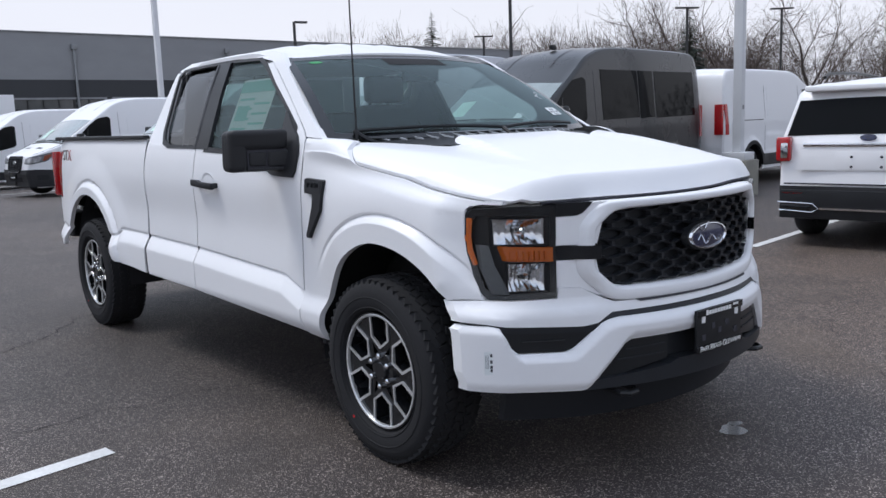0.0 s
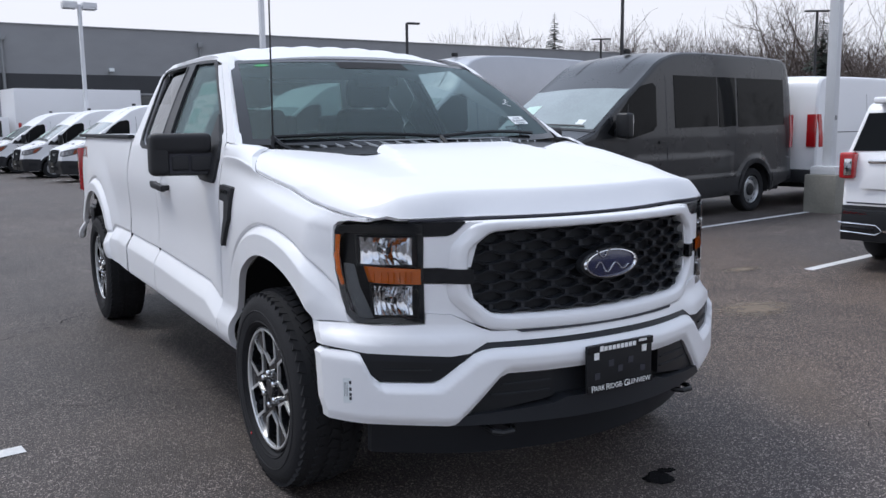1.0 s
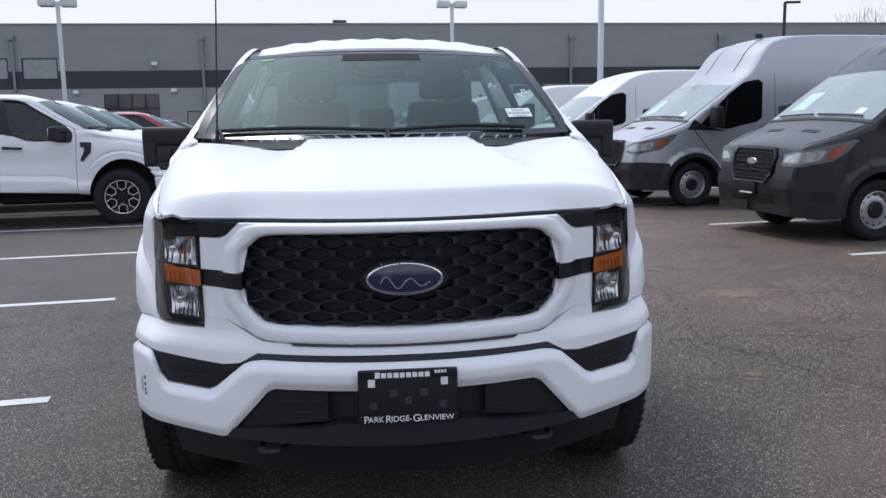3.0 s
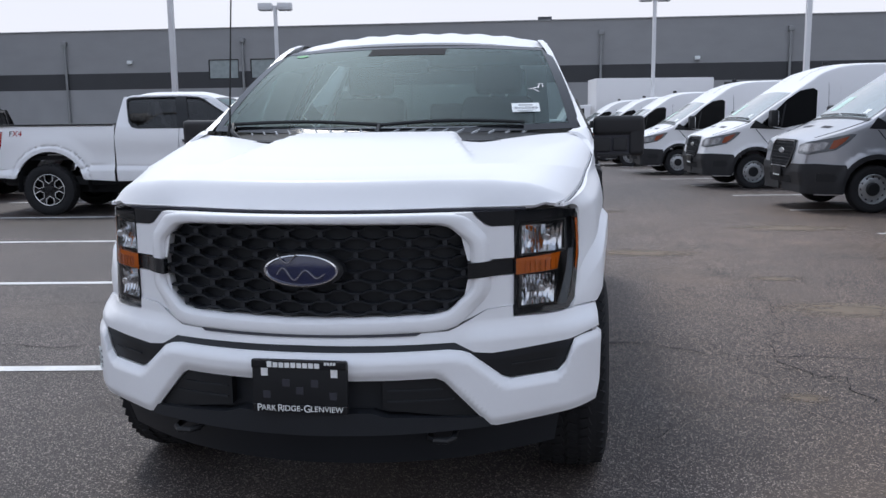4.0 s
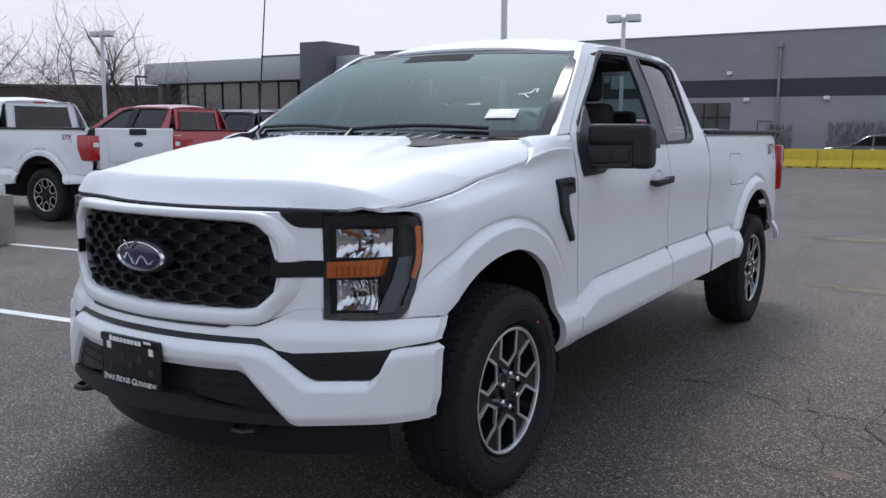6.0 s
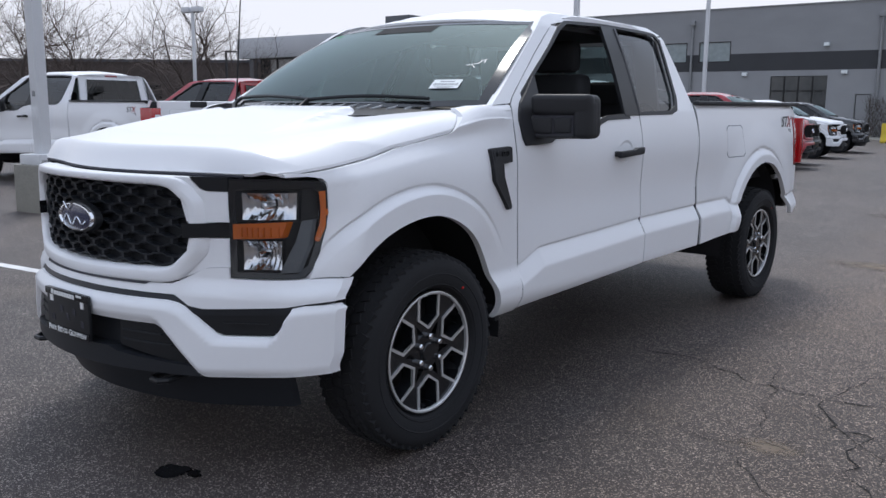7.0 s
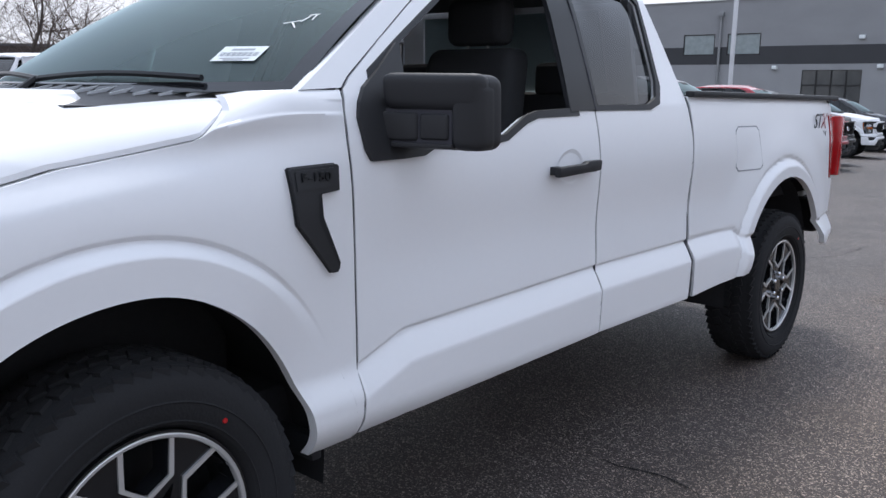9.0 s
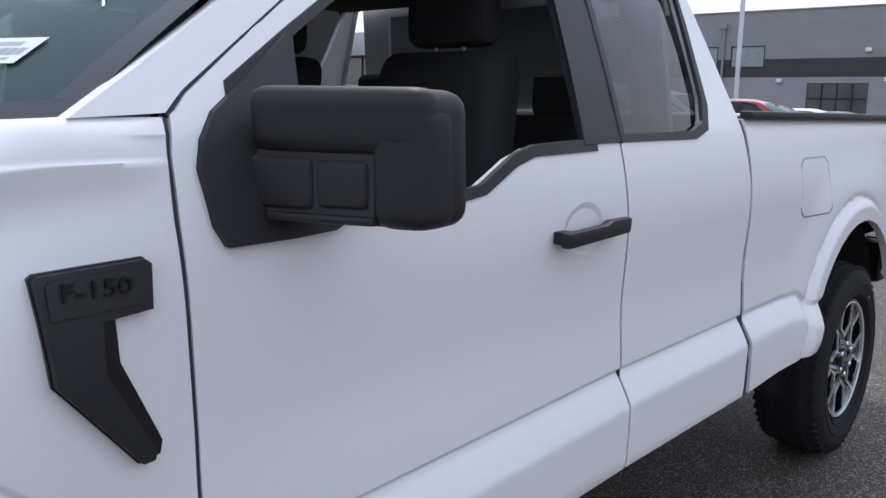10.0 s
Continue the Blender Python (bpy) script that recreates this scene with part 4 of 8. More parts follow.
    def eased(loop):
        """A closed outline cut fine, its corners rounded."""
        out = []
        for p, q in zip(loop, loop[1:] + loop[:1]):
            out += [(p[0] + (q[0] - p[0]) * i / 8, p[1] + (q[1] - p[1]) * i / 8) for i in range(8)]
        for _ in range(2):
            out = [((a[0] + 2 * b[0] + c[0]) / 4, (a[1] + 2 * b[1] + c[1]) / 4) for a, b, c in zip(out[-1:] + out[:-1], out, out[1:] + out[:1])]
        return out
    lo, li = eased(outer), eased(grille_o)
    bm = bmesh.new()
    loops = []
    for f, d, side_d in ((0.0, 0.03, 0.03), (0.0, -0.016, 0.006), (0.08, -0.020, -0.001), (0.22, -0.0225, -0.011), (0.36, -0.0230, -0.020), (0.44, -0.0232, -0.0232), (0.72, -0.0225, -0.0225), (0.80, -0.0205, -0.0205), (0.97, -0.0075, -0.0075), (1.0, -0.003, -0.003), (1.0, 0.045, 0.045)):
        row = []
        for (xo, zo), (xi, zi) in zip(lo, li):
            k = smooth(0.50, 0.58, abs(xo))
            row.append(bm.verts.new(gy(d + (side_d - d) * k)(xo + (xi - xo) * f, zo + (zi - zo) * f)))
        loops.append(row)
    for a, b in zip(loops, loops[1:]):
        k = len(a)
        for i in range(k):
            bm.faces.new((a[i], a[(i + 1) % k], b[(i + 1) % k], b[i]))
    bmesh.ops.recalc_face_normals(bm, faces=bm.faces[:])
    part("grille_surround", bm, paint, g, angle=50)
    # thin wave-shaped bars that pinch flat six-sided openings between them
    joined = bmesh.new()
    P, PZ, AMP = 0.112, 0.0345, 0.0048

    def reach(z):
        """Half-width of the opening at a height."""
        if z > 1.026:
            return 0.528 - (z - 1.026) * 1.15
        return 0.530 if z > 0.878 else 0.532 - (0.878 - z) * 1.04

    def wave(x, k):
        u = (x / P + (0.5 if k % 2 else 0.0)) % 1.0
        q = abs(2 * u - 1)
        return AMP * max(-1.0, min(1.0, (q - 0.5) * 8))
    for k in range(9):
        zc = 1.084 - k * PZ
        w = reach(zc) - 0.004
        bars = bmesh.new() if detail else joined
        n_ = 90 if detail else 36
        rows_ = []
        for i in range(n_ + 1):
            x = -w + 2 * w * i / n_
            z = zc + wave(x, k)
            rows_.append([bars.verts.new(gy(d)(x, z + h)) for h, d in ((-0.0042, 0.010), (0.0030, 0.006), (0.0044, 0.012), (0.0044, 0.036), (-0.0042, 0.036))])
        for a, b in zip(rows_, rows_[1:]):
            for q in range(5):
                bars.faces.new((a[q], b[q], b[(q + 1) % 5], a[(q + 1) % 5]))
        if detail:
            bmesh.ops.recalc_face_normals(bars, faces=bars.faces[:])
            part("grille_wave", bars, GRILLEB, g)
        if k < 8:
            zm = zc - PZ / 2
            for i in range(-6, 7):
                xc = (i + (0.0 if k % 2 else 0.5)) * P
                if abs(xc) > reach(zm) - 0.02 or (abs(xc) < 0.13 and abs(zm - 0.955) < 0.05):
                    continue
                nub = box(xc - 0.008, xc + 0.008, nose_y(xc, 3) + 0.009, nose_y(xc, 3) + 0.034, zm - 0.010, zm + 0.010, bm=bmesh.new() if detail else joined)
                if detail:
                    part("grille_link", nub, NUB, g)
    if not detail:
        bmesh.ops.recalc_face_normals(joined, faces=joined.faces[:])
        tagged(part("grille_mesh", joined, SATIN, g), kind="stuff")
    bad = new("grille_badge")
    bad.parent = T
    bad["label"] = "blue oval badge with bright rim"
    mb = pose(0, -0.944, 0.955) @ Matrix.Rotation(radians(90), 4, "X") @ Matrix.Diagonal((1, 0.42, 1, 1))
    part("badge_base", lathe(bmesh.new(), [(0.0, 0.006), (0.138, 0.006), (0.142, -0.02)], mb, 48), SATIN, bad)
    part("badge_rim", lathe(bmesh.new(), [(0.112, 0.010), (0.116, 0.017), (0.122, 0.016), (0.126, 0.006)], mb, 48), CHROME, bad)
    part("badge_face", lathe(bmesh.new(), [(0.0, 0.0165), (0.08, 0.0145), (0.114, 0.010)], mb, 48), BLUE, bad)
    sw = bmesh.new()
    flow = lambda pts, r: tube(sw, [mb @ Vector((x, y, 0.0172)) for x, y in pts], r, 5)
    flow([(-0.076 + 0.0062 * i, 0.095 + 0.035 * math.sin(i * 0.50 + 2.2)) for i in range(12)], 0.0026)
    flow([(-0.078 + 0.0075 * i, -0.03 + 0.055 * math.sin(i * 0.62) * (1 - i / 34)) for i in range(22)], 0.0026)
    part("badge_scroll", sw, CHROME, bad, "bright flowing stroke")

    fas = [(0.0, 0.735), (0.46, 0.742), (0.50, 0.760), (0.53, 0.776), (0.58, 0.804), (0.661, 0.811), (0.664, 0.772), (0.82, 0.767), (0.848, 0.767), (0.875, 0.766), (0.940, 0.765), (0.950, 0.730), (0.953, 0.694)]
    fas += [(0.90, 0.688), (0.85, 0.678), (0.60, 0.664), (0.54, 0.672), (0.48, 0.706), (0.0, 0.710)]
    full = fas[:-1] + [(0.0, 0.710)] + [(-x, z) for x, z in reversed(fas[1:-1])]
    def fy(x, z):
        w = smooth(0.775, 0.70, z)
        return Vector((x, fascia_y(x) * (1 - w) + (bumper_y(x) + 0.03 - 0.018 * smooth(0.48, 0.58, abs(x))) * w - 0.004, z))
    part("front_fascia", sheet(full, fy, 0.04, (0, 0.05, 0)), paint, T)
    part("fascia_slot", sheet([(-0.36, 0.735), (0.36, 0.735), (0.375, 0.743), (-0.375, 0.743)], lambda x, z: fy(x, z) - Vector((0, 0.006, 0)), 0.08, (0, 0.02, 0)), INK, T)
    gap = [(-0.93, 0.655), (-0.62, 0.64), (0.62, 0.64), (0.93, 0.655), (0.93, 0.70), (0.55, 0.70), (0.48, 0.716), (-0.48, 0.716), (-0.55, 0.70), (-0.93, 0.70)]
    part("bumper_gap_trim", sheet(gap, lambda x, z: Vector((x, bumper_y(x) + 0.0165 + 0.55 * max(0.0, z - 0.680), z)), 0.03, (0, 0.05, 0)), GRILLEB, T, "black strip over the bumper")
    top = [(0.0, 0.688), (0.46, 0.686), (0.50, 0.680), (0.53, 0.668), (0.632, 0.578), (0.655, 0.568), (0.81, 0.571), (0.838, 0.60), (0.866, 0.674), (0.89, 0.681), (0.945, 0.681)]
    low = [(0.962, 0.665), (0.958, 0.50), (0.945, 0.43), (0.615, 0.418), (0.59, 0.425), (0.45, 0.585), (0.425, 0.598), (0.0, 0.600)]
    low_up = sorted(low[2:])
    hb = top + low
    fullb = hb[:-1] + [(0.0, 0.600)] + [(-x, z) for x, z in reversed(hb[1:-1])]
    def bump_f(x, z):
        a = abs(x)
        up = max(0.0, min(1.0, (lerp_pts(top, a) - z) / 0.030))
        down = max(0.0, min(1.0, (z - lerp_pts(low_up, a)) / 0.034))
        bulge = 0.030 * (1 - (1 - up) ** 1.6) * (0.35 + 0.65 * (1 - (1 - down) ** 1.5))
        return Vector((x, bumper_y(x) + 0.012 - bulge - 0.05 * max(0.0, 0.60 - z) * smooth(0.75, 0.5, a), z))
    part("front_bumper", sheet(fullb, bump_f, 0.013 if detail else 0.05, (0, 0.05, 0)), paint, T, "painted front bumper")
    part("lower_intake", sheet([(-0.58, 0.43), (0.58, 0.43), (0.43, 0.60), (-0.43, 0.60)], lambda x, z: Vector((x, bumper_y(x) + 0.05, z)), 0.08, (0, 0.04, 0)), GRILLEB, T, "black lower intake")
    lipf = [(-0.60, 0.42), (0.60, 0.42), (0.57, 0.455), (0.27, 0.478), (0.22, 0.495), (-0.22, 0.495), (-0.27, 0.478), (-0.57, 0.455)]
    part("intake_lip", sheet(lipf, lambda x, z: Vector((x, bumper_y(x) - 0.012, z)), 0.07, (0, 0.06, 0)), GRILLEB, T)
    val = [(-0.82, 0.42), (-0.80, 0.285), (-0.5, 0.27), (0.5, 0.27), (0.80, 0.285), (0.82, 0.42)]
    part("air_dam", sheet(val, lambda x, z: Vector((x, bumper_y(x) + 0.055 + 0.45 * (0.44 - z), z)), 0.07, (0, 0.03, 0)), GRILLEB, T, "black air dam")
    # windscreen and its black border, sensor box, inside mirror
    part("windscreen", grid_sheet(20, 10, lambda a, t: screen_pt(2 * a - 1, t)), GLASS, T, "green-tinted windscreen").visible_shadow = False
    def border(a0, a1, t0, t1, nu, nv):
        return grid_sheet(nu, nv, lambda u, v_: screen_pt(a0 + (a1 - a0) * u, t0 + (t1 - t0) * v_, 0.002))
    for args in ((-1, 1, 0.0, 0.05, 20, 1), (-1, 1, 0.945, 1.0, 20, 1), (-1, -0.945, 0.05, 0.945, 1, 10), (0.945, 1, 0.05, 0.945, 1, 10)):
        part("screen_border", border(*args), GLOSSB, T)
    part("sensor_panel", border(-0.27, 0.27, 0.84, 0.945, 6, 2), DARK, T, "black sensor panel behind the glass")
    part("inside_mirror", box(-0.12, 0.12, 0.86, 0.90, 1.66, 1.73, 0.015), PLASTIC, T)
    # roof with faint ribs
    ro = [(-0.70 + 1.4 * i / 14, 1.02 + 0.11 * (-1 + 2 * i / 14) ** 2) for i in range(15)] + [(0.705, 1.5), (0.70, y_c - 0.24), (0.66, y_c - 0.14), (0.0, y_c - 0.12), (-0.66, y_c - 0.14), (-0.70, y_c - 0.24), (-0.705, 1.5)]
    def roof_z(x, y):
        a = abs(x)
        z = 1.914 - 0.066 * (a / 0.7) ** 2.5 - 0.098 * smooth(0.50, -0.12, (y - 1.02)) - 0.05 * smooth(y_c - 0.5, y_c - 0.1, y)
        return z + 0.0042 * math.cos(a / 0.16 * 2 * math.pi) * smooth(1.15, 1.35, y) * smooth(0.62, 0.5, a)
    part("roof", sheet(ro, lambda x, y: Vector((x, y, roof_z(x, y))), 0.035 if detail else 0.12, (0, 0, -0.03)), paint, T)
    part("headliner", box(-0.66, 0.66, 1.15, y_c - 0.2, 1.775, 1.80), CLOTH, T)
    # cab back with its window
    yb = y_c - 0.06
    o = [(-0.70, 1.30), (0.70, 1.30), (0.66, 1.83), (-0.66, 1.83)]
    i_ = [(-0.56, 1.40), (0.56, 1.40), (0.52, 1.76), (-0.52, 1.76)]
    fb = lambda x, z: Vector((x, yb + 0.02 - 0.15 * (z - 1.4), z))
    part("cab_back", ring(o, i_, fb, fb, (0, 0.03, 0)), paint, T)
    part("back_window", sheet(i_, lambda x, z: fb(x, z) + Vector((0, 0.012, 0)), 0.3, aim=(0, 1, 0)), GLASS if detail else GLASSD, T, "rear window glass").visible_shadow = False
    part("cab_back_panel", box(-0.93, 0.93, y_c - 0.05, y_c - 0.02, 0.55, 1.32), paint, T)
    part("stop_lamp", box(-0.12, 0.12, y_c - 0.12, y_c - 0.09, 1.812, 1.837, 0.004), REDLENS, T)
    # underside, cabin floor, firewall, bed
    part("underbody", box(-0.80, 0.80, -0.62, 4.45, 0.46, 0.60, 0.02), DARK, T)
    # rough driveline blocks, added to keep light off the ground below
    for s in (1, -1):
        a, b = sorted((s * 0.42, s * 0.52))
        part("frame_rail", box(a, b, 0.50, 4.40, 0.33, 0.47, 0.012), DARK, T)
    part("fuel_tank", box(-0.40, 0.40, 1.9, 3.2, 0.30, 0.47, 0.04), DARK, T)
    part("gearbox", box(-0.30, 0.30, 0.30, 1.8, 0.28, 0.47, 0.05), DARK, T)
    part("skid_plate", box(-0.48, 0.48, -0.60, 0.28, 0.26, 0.47, 0.04), DARK, T)
    part("engine_bay", box(-0.62, 0.62, -0.70, 0.44, 0.58, 1.08, 0.03), DARK, T)
    part("sill_core", box(-0.93, 0.93, 0.62, y_c - 0.03, 0.50, 0.66, 0.02), DARK, T)
    for s in (1, -1):
        a, b = sorted((s * 0.86, s * 0.90))
        part("door_lining", box(a, b, 0.62, y_c - 0.05, 0.60, 1.22, 0.02), DASH, T)
        a, b = sorted((s * 0.70, s * 0.90))
        part("bed_wall", box(a + (0 if s > 0 else 0), b, y_c + 0.02, 4.5, 0.95, 1.39, 0.01), DARK, T)
    ax = bmesh.new()
    tube(ax, [(-0.8, 0.0, 0.40), (0.8, 0.0, 0.40)], 0.05, 10)
    part("front_axle", ax, DARK, T)
    ax = bmesh.new()
    tube(ax, [(-0.8, 3.694, 0.40), (-0.15, 3.694, 0.40), (0.15, 3.694, 0.40), (0.8, 3.694, 0.40)], 0.055, 10)
    part("rear_axle", ax, DARK, T)
    part("bed_floor", box(-0.85, 0.85, y_c + 0.02, 4.58, 0.86, 0.92), DARK, T)
    part("bed_front", box(-0.90, 0.90, y_c + 0.02, y_c + 0.06, 0.90, 1.40, 0.01), PLASTIC, T)
    tg = part("tailgate", box(-0.775, 0.775, 4.56, 4.64, 0.80, 1.41, 0.02, segs=3), paint, T, "painted tailgate")
    part("tailgate_handle", box(-0.17, 0.17, 4.63, 4.66, 1.31, 1.405, 0.012), PLASTIC, tg, "black tailgate handle")
    part("tailgate_badge", lathe(bmesh.new(), [(0, 0.012), (0.09, 0.010), (0.10, 0.0)], pose(0, 4.645, 1.16) @ Matrix.Rotation(radians(-90), 4, "X") @ Matrix.Diagonal((1, 0.42, 1, 1)), 28), BLUE, tg, "blue oval badge")
    part("tailgate_panel", box(-0.60, 0.60, 4.638, 4.648, 0.90, 1.28, 0.01), paint, tg)
    rb = part("rear_bumper", box(-0.90, 0.90, 4.60, 4.83, 0.56, 0.80, 0.035, segs=3) if not detail else box(-0.86, 0.86, 4.58, 4.78, 0.58, 0.80, 0.035, segs=3), CHROME if not detail else PLASTIC, T, "rear step bumper")
    part("step_pad", box(-0.84, 0.84, 4.62, 4.77, 0.79, 0.81, 0.006), PLASTIC, rb)
    # cabin
    for x in (0.40, -0.40):
        s_ = new("front_seat")
        s_.parent = T
        s_["label"] = "black cloth front seat"
        part("seat_base", box(x - 0.27, x + 0.27, 1.10, 1.62, 0.80, 1.00, 0.06, segs=3), CLOTH, s_)
        bk2 = box(x - 0.26, x + 0.26, 1.58, 1.72, 0.95, 1.56, 0.06, segs=4)
        for q in bk2.verts:
            q.co.y += 0.22 * (q.co.z - 0.95)
            q.co.x = x + (q.co.x - x) * (1 - 0.18 * smooth(1.3, 1.56, q.co.z))
        part("seat_back", bk2, CLOTH, s_)
        part("headrest", box(x - 0.145, x + 0.145, 1.74, 1.84, 1.57, 1.75, 0.05, segs=4), CLOTH, s_)
        for d in (-0.05, 0.05):
            st2 = bmesh.new()
            tube(st2, [(x + d, 1.76, 1.50), (x + d, 1.785, 1.60)], 0.007, 6)
            part("headrest_post", st2, STEEL, s_)
    rs = new("rear_seat")
    rs.parent = T
    part("bench", box(-0.72, 0.72, 2.0 if not crew else 1.9, 2.35, 0.75, 0.95, 0.05), CLOTH, rs)
    part("bench_back", box(-0.72, 0.72, y_c - 0.26, y_c - 0.12, 0.90, 1.40, 0.05), CLOTH, rs)
    for x in (-0.42, 0.0, 0.42):
        part("headrest", box(x - 0.12, x + 0.12, y_c - 0.26, y_c - 0.16, 1.38, 1.53, 0.04, segs=3), CLOTH, rs)
    dsh = [(0.42, 1.10), (0.42, 1.30), (0.55, 1.34), (0.75, 1.315), (0.86, 1.24), (0.88, 1.05)]
    part("dashboard", prism(dsh, lambda y, z: Vector((-0.84, y, z)), (1.68, 0, 0), 0.015), DASH, T, "black dashboard")
    part("screen_hood", box(0.24, 0.60, 0.68, 0.84, 1.28, 1.36, 0.03), DASH, T)
    part("centre_screen", box(-0.16, 0.14, 0.80, 0.83, 1.18, 1.36, 0.012), GLOSSB, T)
    part("console", box(-0.14, 0.14, 0.9, 1.7, 0.65, 0.98, 0.03), DASH, T)
    wh = bmesh.new()
    mw = pose(0.40, 1.00, 1.20) @ Matrix.Rotation(radians(62), 4, "X")
    tube(wh, [mw @ Vector((0.185 * math.cos(a / 20 * 2 * math.pi), 0.185 * math.sin(a / 20 * 2 * math.pi), 0)) for a in range(21)], 0.015, 8)
    tube(wh, [mw @ Vector((-0.18, 0, -0.01)), mw @ Vector((0, -0.02, -0.03)), mw @ Vector((0.18, 0, -0.01))], 0.022, 8)
    part("steering_wheel", wh, DASH, T)
    part("wheel_boss", lathe(bmesh.new(), [(0, 0.0), (0.06, -0.005), (0.07, -0.04)], mw, 20), DASH, T)
    return T


hero = build_truck("pickup_truck", WHITE, "clean white extended-cab pickup parked on the asphalt", detail=True)
# aerial
aer = bmesh.new()
tube(aer, [(-0.770, 0.383, 1.345), (-0.769, 0.390, 1.40), (-0.768, 0.394, 1.42)], 0.010, 8, 0.006)
tube(aer, [(-0.768, 0.394, 1.42), (-0.740, 0.445, 2.25)], 0.0045, 6, 0.003)
part("aerial", aer, SATIN, hero, "thin black mast aerial")
# dealer plate in a black frame
plate = new("dealer_plate")
plate.parent = hero
plate["label"] = "black dealer plate with white lettering"
part("plate_body", box(-0.158, 0.158, -1.012, -0.998, 0.503, 0.676, 0.008), SATIN, plate)
for z0, z1 in ((0.503, 0.530), (0.648, 0.676)):
    part("plate_bar", box(-0.157, 0.157, -1.018, -1.010, z0, z1, 0.004), GLOSSB, plate)
for x, z in ((-0.115, 0.636), (0.115, 0.636)):
    part("slot_tab", box(x - 0.011, x + 0.011, -1.0145, -1.011, z - 0.014, z + 0.012), WHITELET, plate)
for x, z in ((-0.11, 0.56), (-0.045, 0.60), (0.05, 0.60), (0.11, 0.56), (0.0, 0.575)):
    part("plate_hole", box(x - 0.012, x + 0.012, -1.0135, -1.011, z - 0.012, z + 0.012), INK, plate)
FACE = Matrix.Rotation(radians(90), 4, "X")
for x0, x1, z0, z1 in [(-0.104 + 0.0196 * i, -0.0885 + 0.0196 * i, 0.652, 0.671 if i == 0 else 0.668) for i in range(9)] + [(0.084 + 0.010 * i, 0.0915 + 0.010 * i, 0.663, 0.672) for i in range(4)]:
    part("text_bar", box(x0, x1, -1.0192, -1.0178, z0, z1), WHITELET, plate)
for word, size, x in (("P", 0.034, -0.134), ("ARK", 0.026, -0.103), ("R", 0.034, -0.064), ("IDGE-", 0.026, -0.023), ("G", 0.034, 0.025), ("LENVIEW", 0.026, 0.090)):
    lettering("plate_text", word, size, pose(x, -1.0185, 0.5165) @ FACE, WHITELET, plate, 0.0006)

# ---- stickers and small things on the near truck ----


def on_screen(a, t, w, h, name, material, parent, lift=0.0035, turn=0.0):
    c = screen_pt(a, t)
    du = (screen_pt(a + 0.01, t) - screen_pt(a - 0.01, t)).normalized()
    dv = (screen_pt(a, t + 0.01) - screen_pt(a, t - 0.01)).normalized()
    n = du.cross(dv).normalized()
    cs, sn = math.cos(radians(turn)), math.sin(radians(turn))
    u, v = du * cs + dv * sn, dv * cs - du * sn
    bm = bmesh.new()
    bm.faces.new([bm.verts.new(c + n * lift + u * x + v * y) for x, y in ((-w / 2, -h / 2), (w / 2, -h / 2), (w / 2, h / 2), (-w / 2, h / 2))])
    return part(name, bm, material, parent), c, u, v, n


stk = new("stock_sticker")
stk.parent = hero
stk["label"] = "white bar code sticker on the windscreen"
on_screen(0.742, 0.20, 0.135, 0.072, "sticker_paper", PAPER, stk, 0.004)
for i in range(22):
    on_screen(0.742 - 0.062 + 0.0059 * i, 0.195, 0.0022 + 0.0016 * (i * 7 % 3), 0.020, "code_bar", GREYLENS, stk, 0.0046)
for k, w in ((0.222, 0.07), (0.172, 0.09), (0.163, 0.06)):
    on_screen(0.742, k, w, 0.005 if k < 0.2 else 0.010, "text_bar", GREYLENS, stk, 0.0046)
gd = new("oval_decal")
gd.parent = hero
gd["label"] = "small green decal inside the windscreen"
bm = bmesh.new()
lathe(bm, [(0.0, 0.0), (0.035, 0.0)], Matrix.Identity(4), 20)
c = screen_pt(-0.80, 0.90)
for v in bm.verts:
    v.co = screen_pt(-0.80 + v.co.x / 0.72, 0.90 + v.co.y * 0.55, 0.003)
part("decal_face", bm, GREEN, gd)
# white crayon strokes on the glass
cr = new("crayon_marks")
cr.parent = hero
cr["label"] = "white crayon strokes on the glass"
for a, t, w, turn in ((0.80, 0.40, 0.050, 20), (0.815, 0.38, 0.045, -50), (0.835, 0.42, 0.035, 70), (0.85, 0.45, 0.03, 10), (0.86, 0.43, 0.03, 95)):
    on_screen(a, t, w, 0.0045, "stroke", WHITELET, cr, 0.0035, turn)
# window sticker sheet inside the passenger window
ws = new("window_sheet")
ws.parent = hero
ws["label"] = "white and teal printed sheet inside the window"


def on_side(s, y0, y1, z0, z1, name, material, parent, inset=0.026):
    f = lambda y, z: Vector((s * (side_x(y, z) - inset), y, z))
    return part(name, sheet([(y0, z0), (y1, z0), (y1, z1), (y0, z1)], f, 0.2, aim=(s, 0, 0)), material, parent)


on_side(-1, 1.10, 1.50, 1.36, 1.70, "sheet_paper", PAPER, ws)
on_side(-1, 1.10, 1.50, 1.63, 1.69, "sheet_header", TEAL, ws, 0.0245)
for i in range(9):
    y0 = 1.12 if i % 2 else 1.30
    on_side(-1, y0, y0 + 0.17, 1.38 + 0.026 * i, 1.392 + 0.026 * i, "text_bar", TEAL, ws, 0.0245)
on_side(-1, 1.33, 1.47, 1.48, 1.56, "picture_block", TEAL, ws, 0.024)
